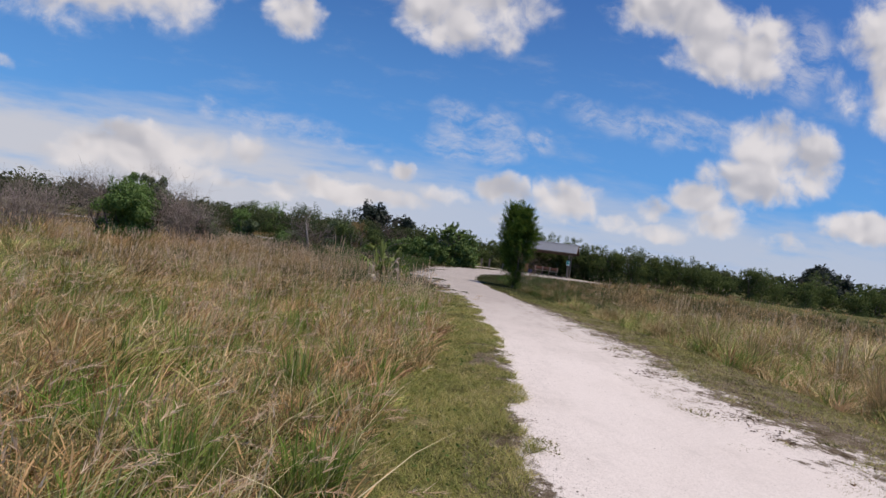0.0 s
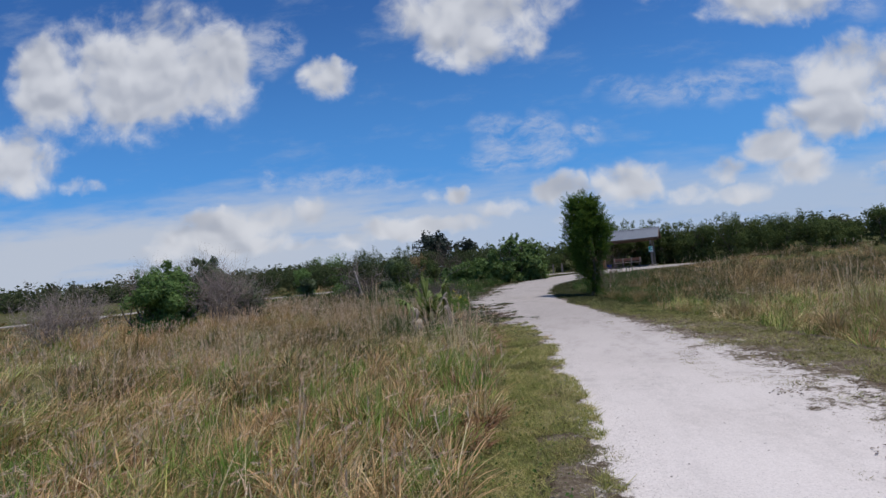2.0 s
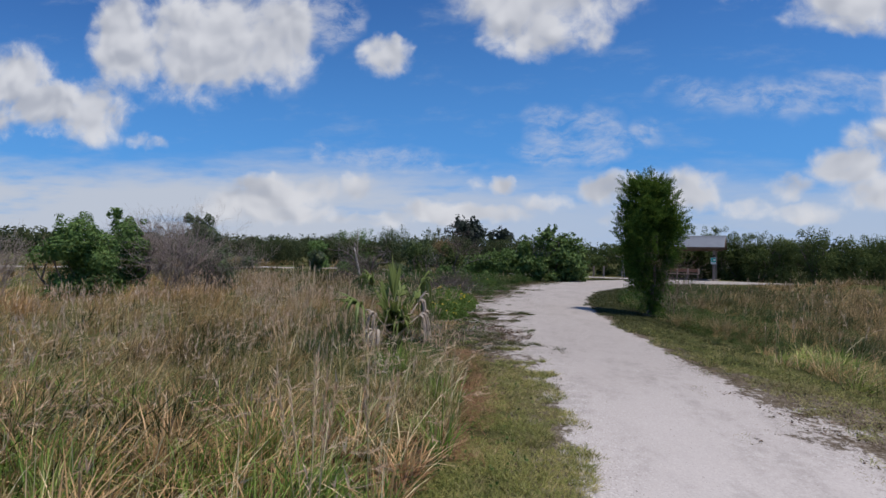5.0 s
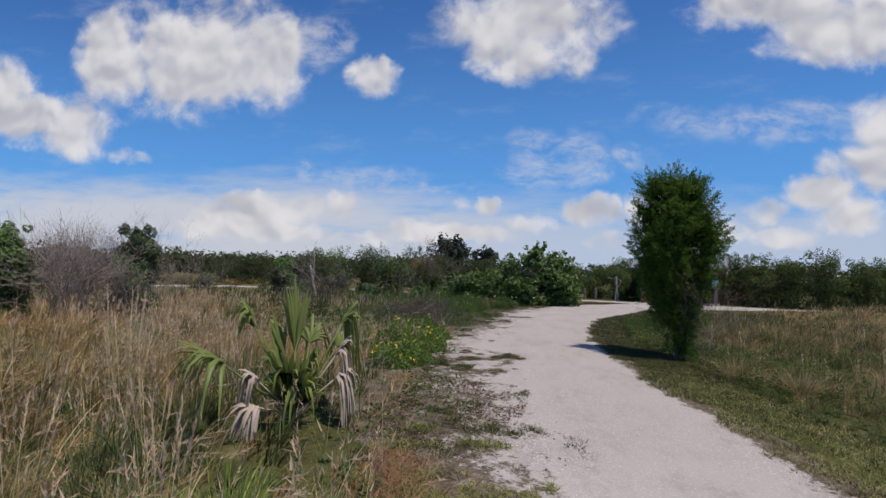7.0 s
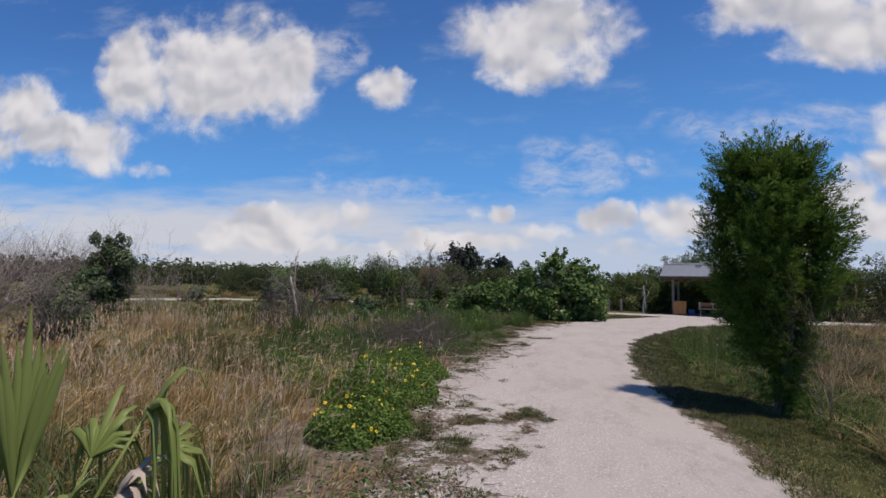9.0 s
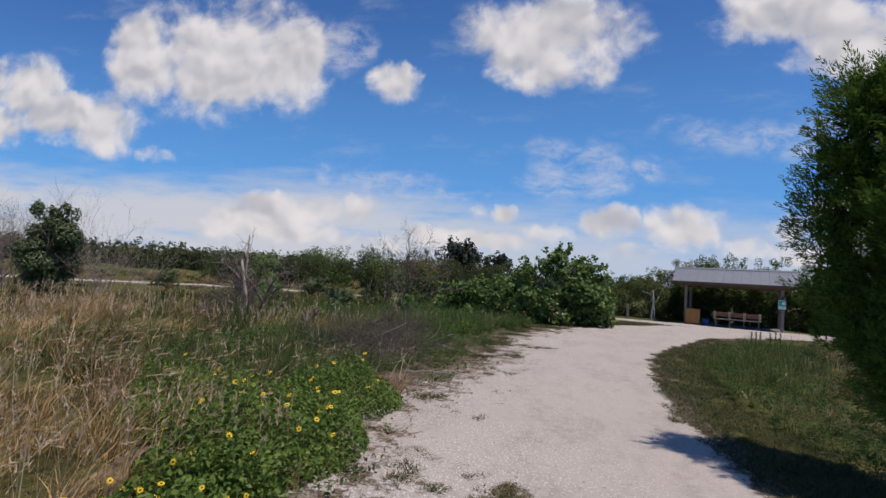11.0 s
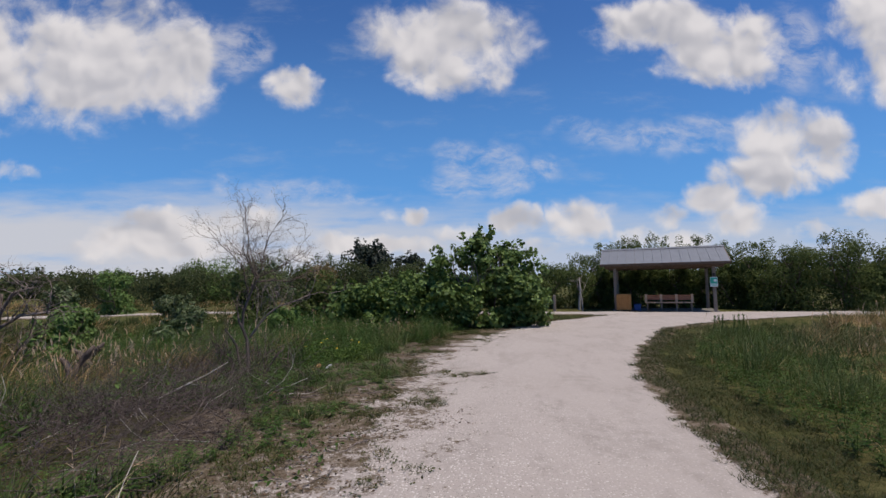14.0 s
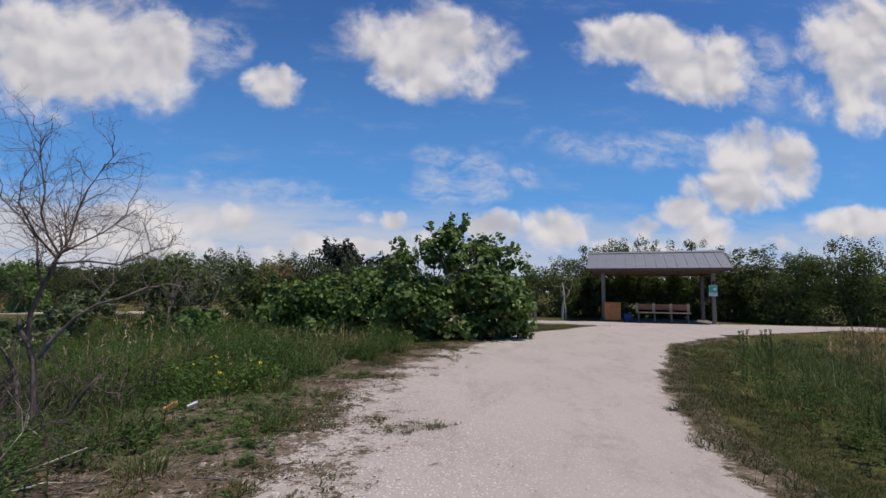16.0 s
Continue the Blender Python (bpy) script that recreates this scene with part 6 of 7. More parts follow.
def leafy_weeds():
    """Bushy leafy plants: short stems set with narrow leaves, thick along the right-hand bank and before the sea grape."""
    made = ([], [])
    for count, (x0, x1, y0, y1), tall, reach, seed in ((9000, (1.7, 9.0, 17, 40), 0.30, 1.5, 141), (2600, (4.0, 13.0, 17, 40), 0.24, 7.0, 142), (9000, (-9, -1.8, 29.6, 37.2), 0.50, 6.0, 143), (6500, (-14.5, -5.5, 26.5, 40.0), 0.42, 13.0, 147), (3800, (-7.5, -3.4, 22.5, 30.0), 0.34, 5.0, 144), (700, (-3.6, -0.4, 9.5, 17.5), 0.16, 2.0, 145), (3600, (-6.0, -2.3, 23, 32), 0.12, 3.0, 146)):
        x, y = scatter(count, x0, x1, y0, y1)
        edge = np.where(x > 0, x - np.interp(y, MEADOW_R_Y, MEADOW_R_X), np.interp(y, MEADOW_L_Y, MEADOW_L_X) - x)
        dense = fnoise(x, y, 1.2, seed, 3)
        ok = (edge > (-0.15 if tall > 0.13 else -1.3) + 0.5 * (dense - 0.5)) & (edge < reach) & (dense > 0.40) & clear_of(x, y, BARE[:1] + BARE[6:8]) & (trail_inside(x, y) < -0.3)
        x, y, dense = x[ok], y[ok], dense[ok]
        h = tall * rng.uniform(0.5, 1.15, len(x)) * np.clip((dense - 0.30) * 4.5, 0.4, 1.5)
        foot = np.stack([x, y, ground_z(x, y) - 0.02], 1)
        lean = rng.normal(size=(len(x), 2)) * 0.22 * h[:, None]
        tip = foot + np.stack([lean[:, 0], lean[:, 1], h], 1)
        per = 16
        s = np.tile(np.linspace(0.12, 1.0, per), len(x))[:, None]
        turn = np.tile(np.arange(per) * 2.4, len(x)) + np.repeat(rng.uniform(0, 6.28, len(x)), per)
        out = np.stack([np.cos(turn), np.sin(turn), 0 * turn + 0.35], 1)
        size = np.repeat(rng.uniform(0.035, 0.085, len(x)), per)[:, None] * (1.15 - 0.6 * s)
        base = np.repeat(foot, per, 0) * (1 - s) + np.repeat(tip, per, 0) * s
        side = np.stack([-np.sin(turn), np.cos(turn), 0 * turn], 1) * size * 0.17
        mid = base + out * size * 0.5
        end = base + out * size * np.array([1.0, 1.0, 0.55])
        made[int(x1 < 0)].append((np.stack([base, mid + side, end, mid - side], 1).reshape(-1, 3), (np.array([(0, 1, 2), (0, 2, 3)])[None] + (np.arange(len(base)) * 4)[:, None, None]).reshape(-1, 3)))
        made[int(x1 < 0)].append(blades(foot, h, np.full(len(x), 0.006), np.arctan2(lean[:, 1], lean[:, 0]), np.hypot(lean[:, 0], lean[:, 1]) / h, 0.2, 1))
    stuff("leafy_weeds", tri_mesh("leafy_weeds", *joined(made[0]), M_LEAFY), "bushy green leafy weeds along the bank", "weeds")
    stuff("leafy_weeds", tri_mesh("leafy_weeds", *joined(made[1]), M_HERB), "fresh green leafy weeds among brushwood before the bush", "weeds")


leafy_weeds()


def seed_grass(at, stalks, height, seed, label):
    """A tuft of tall straw stalks with fluffy heads."""
    rand = np.random.default_rng(seed)
    root = thing("seed_grass", label, "grass", "tall tufts with seed heads", "", (*at, float(ground_z(np.array(at[0]), np.array(at[1])))))
    stems, heads = [], []
    for _ in range(stalks):
        ang = rand.uniform(0, 2 * np.pi)
        foot = np.array([math.cos(ang), math.sin(ang), 0]) * rand.uniform(0, 0.12)
        h = height * rand.uniform(0.65, 1.1)
        tip = foot + np.array([math.cos(ang) * rand.uniform(0.03, 0.25), math.sin(ang) * rand.uniform(0.03, 0.25), h])
        midp = foot * 0.5 + tip * 0.5 + np.array([0, 0, 0.04])
        stems.append(tube([foot, midp, tip], [0.0035, 0.003, 0.002], 3))
        k = 46
        s = rand.uniform(0.62, 1.04, k)
        c = foot + (tip - foot) * s[:, None]
        way = (tip - foot) / np.linalg.norm(tip - foot) + rand.normal(size=(k, 3)) * 0.28
        size = rand.uniform(0.03, 0.07, k)
        side = np.cross(way, rand.normal(size=(k, 3)))
        side /= np.linalg.norm(side, axis=1, keepdims=True)
        b = np.stack([c - side * 0.0042, c + side * 0.0042, c + way * size[:, None]], 1).reshape(-1, 3)
        heads.append((b, np.arange(3 * k).reshape(-1, 3)))
    part("stalks", tri_mesh("stalks", *joined(stems), M_STALK), parent=root)
    part("seed_heads", tri_mesh("seed_heads", *joined(heads), M_SEED), parent=root)


for k, (x, y, n_, h) in enumerate(((-4.1, 9.5, 9, 0.98), (-1.0, 10.15, 7, 0.95), (-0.84, 10.6, 4, 1.0), (-4.5, 9.4, 5, 0.9), (-4.08, 15.0, 15, 1.22), (-4.6, 14.5, 4, 1.0), (-4.1, 16.3, 14, 0.95), (-3.6, 16.0, 10, 0.85), (-2.97, 14.2, 7, 0.75), (-2.2, 13.5, 8, 0.72), (-3.4, 13.6, 6, 0.7), (-2.2, 8.2, 3, 0.75), (5.4, 10.6, 5, 0.95), (6.6, 9.0, 6, 1.0), (5.9, 13.6, 6, 1.05), (-6.2, 12.4, 6, 0.9), (-1.6, 6.4, 3, 0.8))):
    seed_grass((x, y), n_, h, 300 + k, "tall straw stalks with fluffy pinkish seed heads")


def tussock(at, height, width, count, material, seed, label):
    rand = np.random.default_rng(seed)
    root = thing("grass_tussock", label, "grass", "grass tussocks", "", (*at, float(ground_z(np.array(at[0]), np.array(at[1]))) - 0.02))
    for name, share, high, mat in (("green_tuft", 0.7, 1.0, material), ("dead_tuft", 0.3, 0.6, M_THATCH)):
        n_ = int(count * share)
        ang = rand.uniform(0, 2 * np.pi, n_)
        r = 0.16 * np.sqrt(rand.random(n_))
        base = np.stack([np.cos(ang) * r, np.sin(ang) * r, np.zeros(n_)], 1)
        head = ang + rand.normal(0, 0.9, n_)
        v, t = blades(base, height * high * rand.uniform(0.35, 1.15, n_), rand.uniform(0.005, 0.011, n_), head, np.abs(rand.normal(0.35, 0.5, n_)) * width / height, 1.6, 3)
        part(name, tri_mesh(name, v, t, mat), parent=root)


for k, (x, y, h, w) in enumerate(((-1.45, 2.85, 0.50, 0.40), (-0.75, 2.95, 0.42, 0.36), (-1.4, 4.5, 0.48, 0.40), (-2.15, 3.3, 0.50, 0.5), (-1.15, 5.4, 0.42, 0.4), (-0.62, 6.6, 0.36, 0.4), (-0.8, 8.7, 0.5, 0.5), (-1.5, 8.0, 0.5, 0.5), (-1.2, 9.9, 0.5, 0.5), (-2.7, 4.9, 0.5, 0.5), (-2.2, 6.6, 0.5, 0.5), (-1.0, 12.6, 0.42, 0.45), (-2.0, 13.8, 0.42, 0.5), (-1.9, 10.9, 0.5, 0.5), (-3.3, 7.8, 0.5, 0.5), (3.9, 15.8, 0.4, 0.5), (-0.9, 7.6, 0.4, 0.4), (-3.0, 10.2, 0.5, 0.5))):
    tussock((x, y), h, w, 210, M_TUSSOCK, 400 + k, "upright tussock of fresh green coarse grass")
for k, (x, y, h, w) in enumerate(((-0.95, 4.0, 0.22, 0.5), (-1.2, 3.55, 0.26, 0.5), (-0.95, 2.45, 0.2, 0.4), (-0.7, 7.2, 0.28, 0.5), (-2.5, 5.9, 0.3, 0.6), (-1.8, 7.3, 0.28, 0.5), (-0.85, 9.4, 0.28, 0.5), (-2.9, 3.9, 0.3, 0.6), (-3.6, 6.5, 0.3, 0.6), (-2.4, 8.9, 0.3, 0.6), (-1.6, 12.0, 0.3, 0.5), (-3.0, 23.0, 0.35, 0.5), (-1.9, 5.0, 0.25, 0.5), (-4.0, 9.8, 0.32, 0.6))):
    tussock((x, y), h, w, 170, M_RUSTY, 430 + k, "collapsed clump of rust-brown dead grass")
for k, (x, y, h, w) in enumerate(((5.75, 7.0, 0.95, 1.0), (6.3, 6.4, 0.9, 1.0), (5.15, 10.4, 0.75, 0.9), (5.7, 9.8, 0.8, 1.0), (4.8, 12.0, 0.6, 0.8), (5.4, 11.6, 0.75, 0.9), (6.4, 8.6, 0.85, 1.0), (6.1, 13.4, 0.8, 0.9), (7.2, 11.0, 0.9, 1.0), (7.0, 7.6, 0.9, 1.0), (4.3, 14.4, 0.5, 0.7), (3.3, 19.4, 0.45, 0.6), (2.7, 20.2, 0.45, 0.6), (5.5, 16.5, 0.6, 0.8), (7.6, 14.5, 0.8, 1.0))):
    tussock((x, y), h, w, 420, M_TAWNY, 470 + k, "bushy tawny clump of tall dried grass")
for k, (x, y, h, w) in enumerate(((3.4, 30.0, 0.5, 0.7), (3.9, 31.6, 0.55, 0.8), (2.9, 27.6, 0.45, 0.6), (4.4, 33.4, 0.5, 0.7), (-3.9, 23.9, 0.6, 0.6), (-4.6, 22.7, 0.65, 0.6), (-5.6, 24.3, 0.6, 0.6), (-3.4, 30.6, 0.3, 0.4), (-2.9, 29.2, 0.22, 0.35), (-3.3, 27.9, 0.22, 0.4), (-3.2, 26.6, 0.2, 0.35), (-3.6, 25.0, 0.2, 0.4), (-2.75, 24.2, 0.16, 0.35), (-8.5, 26.7, 1.0, 0.7), (-8.2, 26.4, 0.9, 0.6), (-6.6, 26.4, 0.75, 0.8), (-7.2, 29.4, 0.8, 0.8), (-6.2, 25.4, 0.6, 0.7), (-5.3, 29.6, 0.6, 0.6))):
    tussock((x, y), h, w, 260, M_WEED, 490 + k, "dark green tussock of coarse grass")

for k, (x, y) in enumerate(((5.4, 35.9), (5.6, 36.1), (5.85, 35.95), (6.1, 36.2), (6.3, 36.35), (5.2, 35.7))):
    rand = np.random.default_rng(450 + k)
    root = thing("tall_weed", "upright green weed stem at the path's bend", "weed", "weeds at the bend", "", (x, y, -0.12))
    part("stem", tri_mesh("stem", *tube([(0, 0, 0), (0.01, 0, 0.3), (0.02, 0.01, 0.55)], [0.006, 0.005, 0.003], 4), M_HERB), parent=root)
    c = np.stack([rand.normal(0, 0.016, 160), rand.normal(0, 0.016, 160), rand.uniform(0.05, 0.60, 160)], 1)
    part("leaves", tri_mesh("leaves", *leaves(c, rand.uniform(0.010, 0.022, 160), rand.normal(size=(160, 3)), 2.8), M_HERB), parent=root)

# ---------------- shelter ----------------
SHELTER = (7.45, 45.95, 0.0)


def shelter():
    root = thing("picnic_shelter", "open timber shelter with a grey ribbed metal roof", "shelter", at=SHELTER, turn=-17.0)
    root.scale = (0.97, 1.0, 1.0)
    part("slab", boxed((5.0, 3.0, 0.10), (0, 1.40, 0.0)), M_CONCRETE, root, "low dark grey-brown concrete slab")
    for x in (-2.3, 2.3):
        for y in (0.0, 2.7):
            part("post", boxed((0.15, 0.15, 2.2), (x, y, 1.1), bevel=0.01), M_POST, root)
    for y in (0.0, 2.7):
        part("beam", boxed((5.5, 0.14, 0.20), (0, y, 2.26)), M_BEAM, root)
    for x in (-2.3, 2.3):
        part("tie_beam", boxed((0.14, 2.7, 0.18), (x, 1.35, 2.24)), M_BEAM, root)
    eave, ridge, half = 2.36, 3.20, 1.87
    pitch = math.atan2(ridge - eave, half)
    run = math.hypot(ridge - eave, half)
    for k in range(9):
        x = -2.75 + k * 0.6875
        for sgn in (-1, 1):
            part("rafter", boxed((0.05, run - 0.06, 0.12), (x, 1.35 + sgn * half / 2, (eave + ridge) / 2 - 0.06), (-sgn * math.degrees(pitch), 0, 0)), M_BEAM, root)
    for sgn in (-1, 1):
        part("roof_deck", boxed((5.94, run, 0.025), (0, 1.35 + sgn * half / 2, (eave + ridge) / 2 + 0.02), (-sgn * math.degrees(pitch), 0, 0)), M_BEAM, root)
        part("fascia", boxed((5.96, 0.035, 0.13), (0, 1.35 + sgn * (half + 0.012), eave - 0.015)), M_BEAM, root)
    # ribbed sheets, each with its raised seam
    for k in range(14):
        x = -3.0 + k * 0.4286
        for sgn in (-1, 1):
            bm = bmesh.new()
            box(bm, (0.4246, run + 0.05, 0.008), (x + 0.2143, 0, 0))
            box(bm, (0.03, run + 0.05, 0.022), (x + 0.02, 0, 0.012), bevel=0.006)
            box(bm, (0.02, run + 0.05, 0.005), (x + 0.16, 0, 0.006))
            box(bm, (0.02, run + 0.05, 0.005), (x + 0.30, 0, 0.006))
            bmesh.ops.transform(bm, matrix=pose(0, 1.35 + sgn * half / 2, (eave + ridge) / 2 + 0.045, -sgn * math.degrees(pitch)), verts=bm.verts)
            part("roof_panel", bm, M_ROOF, root)
    bm = bmesh.new()
    for sgn in (-1, 1):
        box(bm, (6.06, 0.2, 0.01), (0, 1.35 + sgn * 0.085, ridge + 0.045), (-sgn * math.degrees(pitch), 0, 0))
    part("ridge_cap", bm, M_ROOF, root)
    for x in (-2.985, 2.985):
        bm = bmesh.new()
        for sgn in (-1, 1):
            box(bm, (0.035, run, 0.15), (x, 1.35 + sgn * half / 2, (eave + ridge) / 2 - 0.03), (-sgn * math.degrees(pitch), 0, 0))
        part("barge_board", bm, M_BEAM, root)


shelter()


def on_shelter(x, y, z):
    p = pose(*SHELTER, 0, 0, -17.0) @ Vector((x, y, z))
    return (p.x, p.y, p.z)


def bench():
    root = thing("bench", "weathered wooden bench with a slatted back and dark legs", "bench", at=on_shelter(0.24, 0.05, 0.05), turn=-17.0)
    root.scale = (0.88, 0.95, 0.95)
    for k in range(3):
        part("seat_slat", boxed((2.5, 0.13, 0.045), (0, -0.16 + 0.14 * k, 0.43)), M_BENCH_PALE, root, "pale seat board")
    for k in range(3):
        for z in (0.59, 0.68, 0.77):
            part("back_slat", boxed((0.66, 0.03, 0.082), (-0.79 + 0.79 * k, 0.21, z)), M_BENCH, root, "red-brown back slat")
    for x in (-1.185, -0.395, 0.395, 1.185):
        part("back_post", boxed((0.13, 0.05, 0.42), (x, 0.235, 0.64)), M_BENCH_PALE, root, "pale back post")
    for x in (-1.12, -0.38, 0.38, 1.12):
        bm = bmesh.new()
        box(bm, (0.07, 0.07, 0.38), (0, -0.12, 0.205), bevel=0.006)
        box(bm, (0.07, 0.07, 0.41), (0, 0.20, 0.205), bevel=0.006)
        box(bm, (0.05, 0.40, 0.06), (0, 0.04, 0.375), bevel=0.006)
        bmesh.ops.transform(bm, matrix=Matrix.Translation((x, 0, 0)), verts=bm.verts)
        part("leg", bm, M_POST, root)


bench()


def litter_box():
    root = thing("trash_enclosure", "slatted orange-brown wooden trash enclosure", "bin", at=on_shelter(-1.84, -0.05, 0.06), turn=-17.0)
    root.scale = (0.92, 0.92, 0.92)
    w, h = 0.72, 0.82
    for k in range(8):
        x = -w / 2 + 0.045 + k * 0.09
        part("slat", boxed((0.082, 0.022, h), (x, -w / 2, h / 2 + 0.04)), M_CEDARWOOD, root)
        part("slat", boxed((0.082, 0.022, h), (x, w / 2, h / 2 + 0.04)), M_CEDARWOOD, root)
    for k in range(8):
        y = -w / 2 + 0.045 + k * 0.09
        part("slat", boxed((0.022, 0.082, h), (-w / 2, y, h / 2 + 0.04)), M_CEDARWOOD, root)
        part("slat", boxed((0.022, 0.082, h), (w / 2, y, h / 2 + 0.04)), M_CEDARWOOD, root)
    part("top", boxed((w + 0.05, w + 0.05, 0.03), (0, 0, h + 0.06)), M_CEDARWOOD, root)
    for x in (-0.28, 0.28):
        for y in (-0.28, 0.28):
            part("foot", boxed((0.06, 0.06, 0.06), (x, y, 0.03)), M_BEAM, root)


litter_box()


def blue_bin():
    root = thing("recycling_bin", "small blue plastic recycling bin", "bin", at=on_shelter(-1.22, 0.0, 0.06), turn=-17.0)
    bm = boxed((0.34, 0.28, 0.30), (0, 0, 0.15), bevel=0.02)
    for v_ in bm.verts:
        if v_.co.z < 0.1:
            v_.co.x *= 0.86
            v_.co.y *= 0.86
    part("body", bm, M_BLUE, root)
    part("rim", boxed((0.37, 0.31, 0.03), (0, 0, 0.31), bevel=0.01), M_BLUE, root)


blue_bin()


def sign():
    root = thing("notice_sign", "small green and white notice sign on a post", "sign", at=on_shelter(2.21, -0.085, 1.21), turn=-17.0)
    part("plate", boxed((0.32, 0.012, 0.46), (0, 0, 0.23), bevel=0.004), M_WHITE, root)
    part("panel", boxed((0.29, 0.006, 0.29), (0, -0.009, 0.29), bevel=0.002), M_SIGN, root, "green panel")
    bm = bmesh.new()
    bmesh.ops.create_circle(bm, cap_ends=True, radius=0.065, segments=18, matrix=pose(0.06, -0.0135, 0.30, 90))
    part("emblem", bm, M_WHITE, root, "round white emblem")
    for z in (0.10, 0.06):
        part("bar", boxed((0.22, 0.004, 0.018), (0, -0.008, z), bevel=0.0), M_SIGN, root)
    top = thing("marker_plate", "small dark marker plate on a post", "sign", at=on_shelter(2.23, -0.083, 1.72), turn=-17.0)
    part("plate", boxed((0.10, 0.012, 0.14), (0, 0, 0.07), bevel=0.003), M_DARKMETAL, top)


sign()

for k, (x, y, h) in enumerate(((2.35, 47.6, 0.85), (1.6, 48.3, 0.8))):
    root = thing("wooden_post", "short weathered wooden post beside the path", "post", "wooden posts", "", (x, y, -0.1))
    part("shaft", boxed((0.14, 0.14, h + 0.1), (0, 0, (h + 0.1) / 2), bevel=0.012), M_POST, root)
rand = np.random.default_rng(500)
root = thing("dead_tree", "thin pale dead tree trunk with broken limbs", "dead tree", at=(3.75, 48.2, -0.1))
m, _ = branching((0.15, 0, 1.0), (0.3, 0, 1), 0.6, 0.02, 2, rand, 0.5, 0.1)
m2, _ = branching((0, 0, 1.2), (-0.5, 0, 1), 0.5, 0.018, 2, rand, 0.5, 0.1)
part("trunk", tri_mesh("trunk", *joined([tube([(0, 0, 0), (0.03, 0, 0.6), (0.12, 0, 1.2), (0.05, 0, 1.9)], [0.07, 0.06, 0.05, 0.02], 6), tube([(0.2, 0, 0), (0.16, 0, 0.7), (0.02, 0, 1.5)], [0.05, 0.045, 0.02], 5)] + m + m2), M_DEADWOOD, True), parent=root)

# ---------------- hedgerow and woods ----------------
HEDGE = ((-1.5, 51.5, 2.2, 2.8), (0.8, 51.0, 2.3, 2.8), (2.6, 50.6, 2.4, 2.6), (4.2, 50.4, 2.7, 2.6), (5.9, 51.4, 3.5, 2.4), (7.4, 51.4, 4.0, 2.2), (9.2, 51.0, 4.0, 2.4), (11.0, 50.6, 3.7, 2.4),
         (5.0, 52.6, 3.2, 3.0), (8.0, 52.6, 3.6, 3.2), (12.4, 49.0, 3.3, 2.4), (13.0, 47.4, 3.2, 2.4), (14.0, 46.4, 2.9, 2.6), (15.9, 46.0, 3.3, 2.6), (17.8, 46.2, 3.0, 2.8), (20.0, 46.6, 3.0, 3.0))
for k in range(10):
    p_ = on_shelter(-3.0 + k * 0.85, 3.75 + 0.15 * math.sin(2.3 * k), 0)
    tree("hedge_tree", "dense dark shrub close behind the shelter", "shrub", (p_[0], p_[1]), 2.25, 1.5, 0.07, M_HEDGE, 4200, 560 + k, low=0.03, blobs=22, group="shrubs behind the shelter", stems=2)
for k, (x, y, h, w) in enumerate(HEDGE):
    tree("hedge_tree", "dark-green small tree in a dense hedgerow", "tree", (x, y), h, w, 0.056, M_HEDGE, 7200, 600 + k, low=0.04, blobs=20, group="hedgerow trees", long=1.9)
for k in range(26):
    x = 13.0 + k * 1.75
    y = 46.6 + 0.12 * max(0, x - 22) + 0.8 * math.sin(k * 2.1)
    tree("hedge_tree", "dark-green small tree in a dense hedgerow", "tree", (x, y), 2.5 + 0.45 * math.sin(k * 1.7) + 0.3 * math.sin(k * 4.3), 2.6, 0.062 + 0.0026 * k, M_HEDGE, 5000 if k < 9 else 2400, 640 + k, low=0.04, blobs=14, group="hedgerow trees", stems=2)

tree("dark_tree", "almost black bushy tree above the scrub", "tree", (-17.6, 86.0), 7.2, 6.6, 0.30, M_PINE, 4200, 700, low=0.3, blobs=22)
tree("dark_tree", "dark bushy tree above the scrub", "tree", (-12.5, 87.0), 5.4, 5.0, 0.30, M_PINE, 2200, 701, low=0.3, blobs=16)
for k, (x, y, high) in enumerate(((63.5, 91.0, 4.6), (67.0, 93.5, 5.4), (71.0, 96.0, 5.0), (73.5, 103.0, 7.0), (77.0, 106.5, 7.8), (81.0, 111.0, 7.2), (85.5, 112.0, 6.2))):
    tree("pine_tree", "dark pine tree standing above the far hedgerow", "tree", (x, y), high, 3.0 + 0.25 * high, 0.24, M_PINE, 2600, 720 + k, low=0.25, blobs=18, group="dark pines behind the hedgerow", long=2.4)
for k, (x, y, h, w, m) in enumerate(((-24.5, 70, 4.6, 5.0, M_OLIVE), (-20.0, 74, 4.8, 4.4, M_OLIVE), (-29.5, 68, 4.2, 6.0, M_BUSH), (-13, 60, 3.2, 5.0, M_WOODS), (-17, 62, 3.0, 5.0, M_WOODS), (-35, 72, 4.0, 5.0, M_WOODS), (-8, 58, 3.0, 5.0, M_WOODS))):
    tree("scrub_tree", "rounded olive-green tree among the scrub", "tree", (x, y), h, w, 0.115, m, 5200, 720 + k, low=0.1, blobs=22, group="scrub trees")


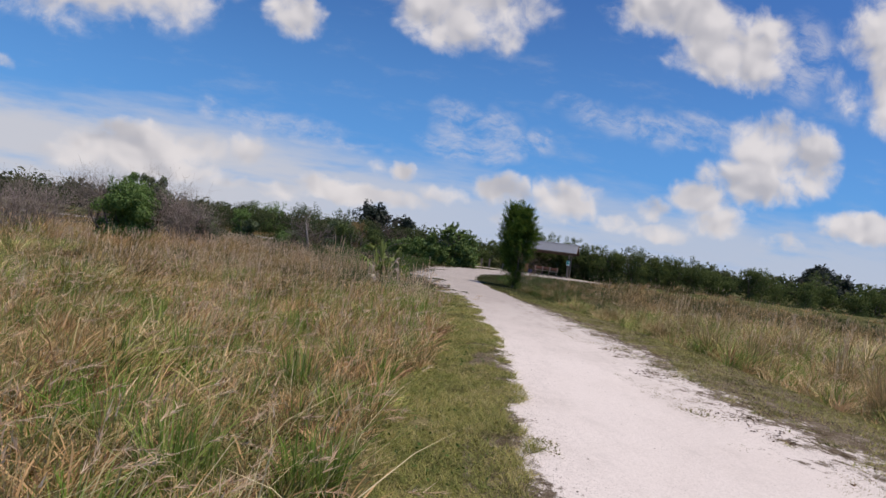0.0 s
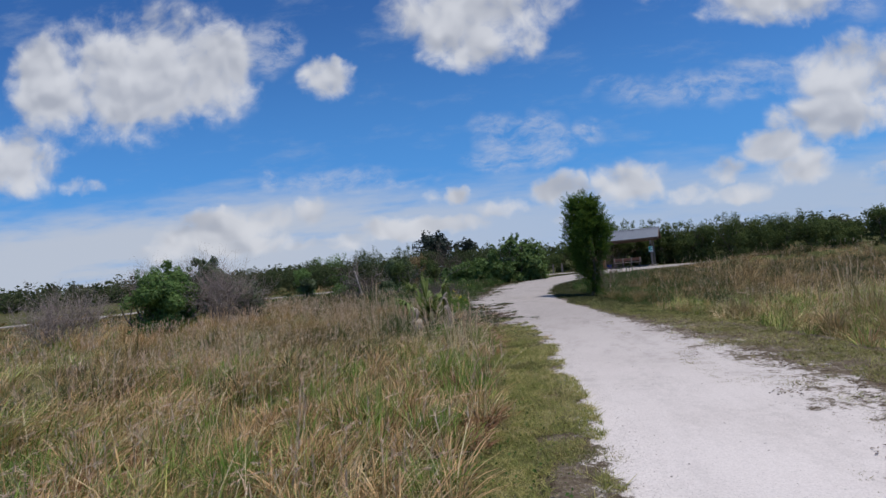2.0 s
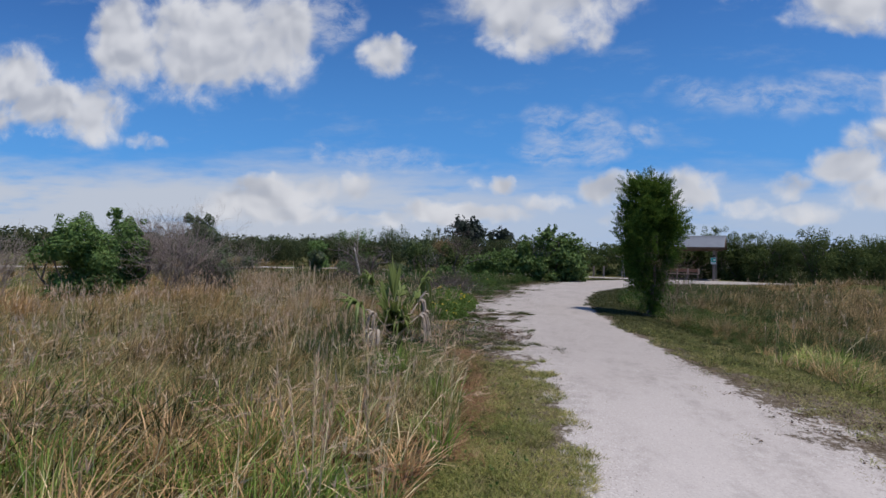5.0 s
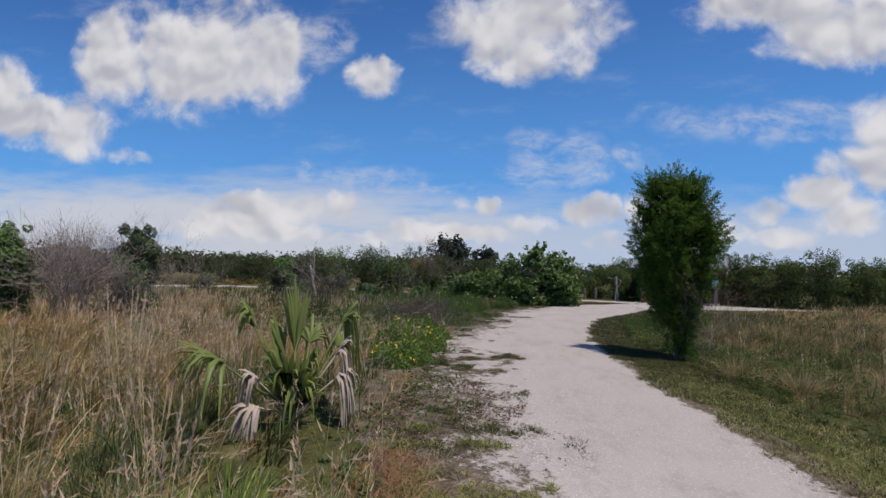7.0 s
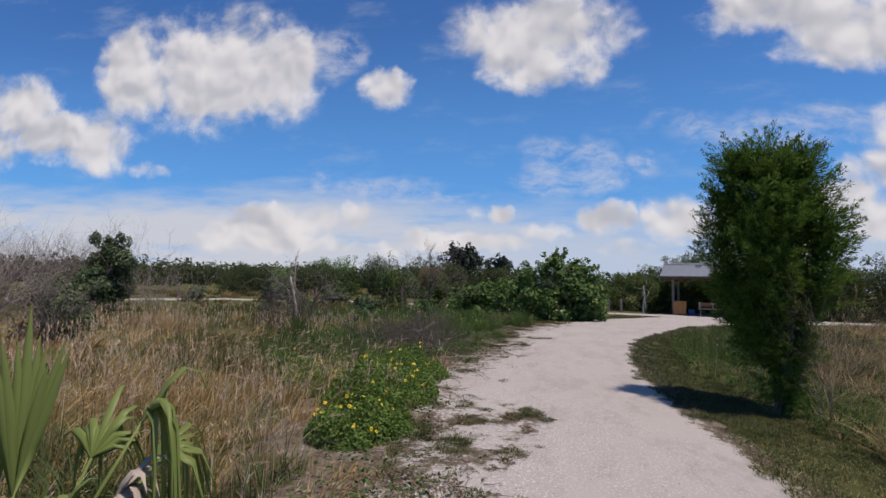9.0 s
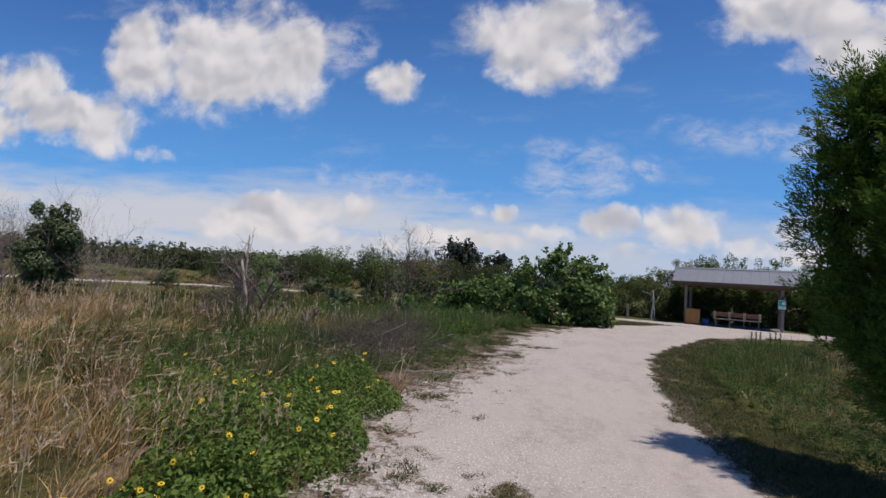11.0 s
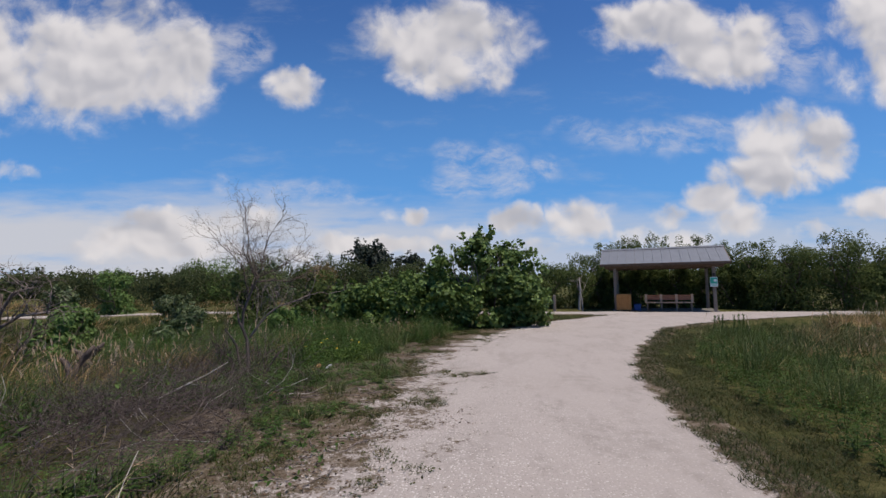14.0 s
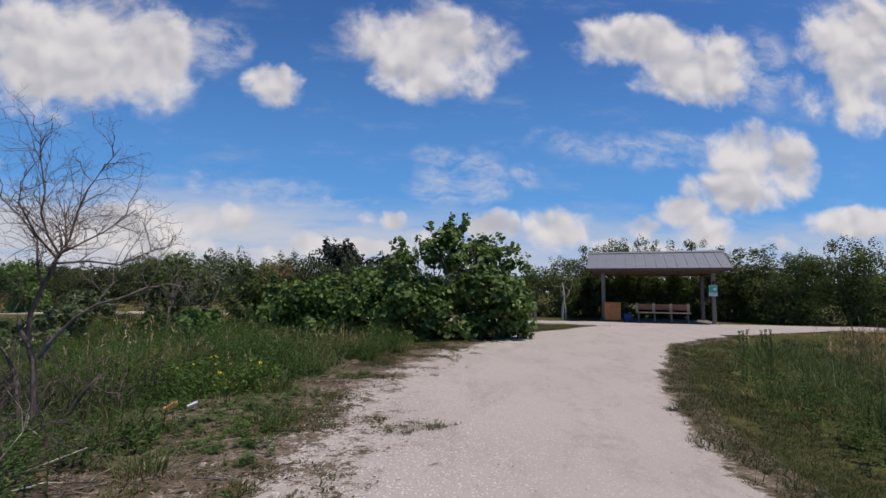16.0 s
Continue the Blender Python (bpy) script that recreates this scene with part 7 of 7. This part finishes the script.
def woods():
    """The far belt of trees round the meadow."""
    rand = np.random.default_rng(800)
    made = []
    rows = [(-1, 12, 100, 140, 80, 14, 150, 2.8, 4.5), (-1, 12, 135, 175, 80, 10, 130, 3.6, 5.8), (-1, 12, 55, 75, 42, 14, 34, 2.0, 3.2), (-1, 12, 90, 140, 10, -62, 110, 3.0, 5.2), (-1, 12, 170, 260, 85, -70, 170, 4.6, 7.4)]
    for cx, cy, r0, r1, a0, a1, count, h0, h1 in rows:
        for _ in range(count):
            a_ = radians(rand.uniform(min(a0, a1), max(a0, a1)))
            r = rand.uniform(r0, r1)
            x, y, h = cx - r * math.sin(a_), cy + r * math.cos(a_), rand.uniform(h0, h1)
            w = h * rand.uniform(0.9, 1.6)
            blobs = np.array(crown_blobs(h, w, rand, 9, 0.05))
            blobs[:, 0] += x
            blobs[:, 1] += y
            made.append(blob_leaves(blobs, 180 if r > 90 else 1300, 0.0035 * r if r > 90 else 0.105, rand, ruffle=0.25))
    v, t = joined(made)
    stuff("far_woods", tri_mesh("far_woods", v, t, M_WOODS), "belt of dark scrub and trees round the meadow", "woods")


woods()

# ---------------- small things on the ground ----------------


def chips():
    """Loose bits of shell and gravel on the trail and its bare shoulders."""
    x, y = scatter(110000, -5, 4.5, 1, 40)
    ok = (rng.random(len(x)) < 0.05 + 0.55 * grit_at(x, y)) & (cover(x, y) < 0.62)
    x, y = x[ok], y[ok]
    n_ = len(x)
    s = rng.uniform(0.003, 0.013, n_) * rng.uniform(0.5, 1.0, n_)
    c = np.stack([x, y, trail_z(x, y) + s * 0.2], 1)
    corners = np.array([(1, 0, 0), (-0.4, 0.8, 0), (-0.5, -0.7, 0), (0, 0, 0.7)])
    ang = rng.uniform(0, 2 * np.pi, n_)
    rot = np.stack([np.stack([np.cos(ang), -np.sin(ang)], -1), np.stack([np.sin(ang), np.cos(ang)], -1)], -2)
    flat = np.einsum("nij,kj->nki", rot, corners[:, :2]) * s[:, None, None]
    up = np.broadcast_to(corners[None, :, 2:] * s[:, None, None], (n_, 4, 1))
    verts = (c[:, None] + np.concatenate([flat, up], 2)).reshape(-1, 3)
    tris = (np.array([(0, 1, 3), (1, 2, 3), (2, 0, 3)])[None] + (np.arange(n_) * 4)[:, None, None]).reshape(-1, 3)
    m = Nodes("shell_bits")
    mat = m.solid(m.ramp(m.island(), (0.0, (0.15, 0.13, 0.115)), (0.45, (0.29, 0.255, 0.23)), (1.0, (0.52, 0.475, 0.44))), 0.95, 0.0, None, 0.05)
    stuff("shell_bits", tri_mesh("shell_bits", verts, tris, mat), "loose bits of shell and gravel on the path", "gravel")


chips()


def fallen_twigs():
    """Short dry twigs strewn over the bare margin and under the brush."""
    rand = np.random.default_rng(910)
    made = []
    for _ in range(420):
        y = rand.uniform(14.5, 33)
        x = float(np.interp(y, LEFT_Y, LEFT_X)) - abs(rand.normal(0, 0.9)) - 0.1
        z = float(max(ground_z(np.array(x), np.array(y)), trail_z(np.array(x), np.array(y)))) + 0.006
        a_, ln = rand.uniform(0, 2 * np.pi), rand.uniform(0.06, 0.32)
        d = np.array([math.cos(a_), math.sin(a_), 0]) * ln
        side = np.array([-math.sin(a_), math.cos(a_), 0]) * ln * rand.normal() * 0.12
        q = np.array([x, y, z])
        made.append(tube([q, q + d * 0.5 + side + np.array([0, 0, 0.012]), q + d + np.array([0, 0, rand.uniform(0, 0.03)])], [0.004, 0.0035, 0.002], 4))
    stuff("fallen_twigs", tri_mesh("fallen_twigs", *joined(made), M_TWIG), "short dry twigs strewn on the bare soil", "twigs")


fallen_twigs()

for name, label, at, mat, size in (("dry_leaf", "curled orange-brown dry leaf on the ground", (-4.13, 29.5, 0.02), M_DRYLEAF, 0.13), ("paper_scrap", "pale scrap of paper on the ground", (-3.95, 29.6, 0.02), M_PALE, 0.10), ("dry_leaf", "curled orange-brown dry leaf on the ground", (-4.0, 27.55, 0.02), M_DRYLEAF, 0.08)):
    bm = bmesh.new()
    bmesh.ops.create_grid(bm, x_segments=5, y_segments=5, size=size / 2)
    for v_ in bm.verts:
        v_.co.z = 0.25 * size * math.sin(18 * v_.co.x) + 3.0 * v_.co.y**2 / size * 0.5 + 0.02
        v_.co.y *= 1 - 2.2 * abs(v_.co.x)
    me = bpy.data.meshes.new(name)
    bm.to_mesh(me)
    bm.free()
    me.materials.append(mat)
    ob = new(name, me)
    ob.matrix_world = pose(*at, 0, 0, 30)
    tagged(ob, label, "litter")
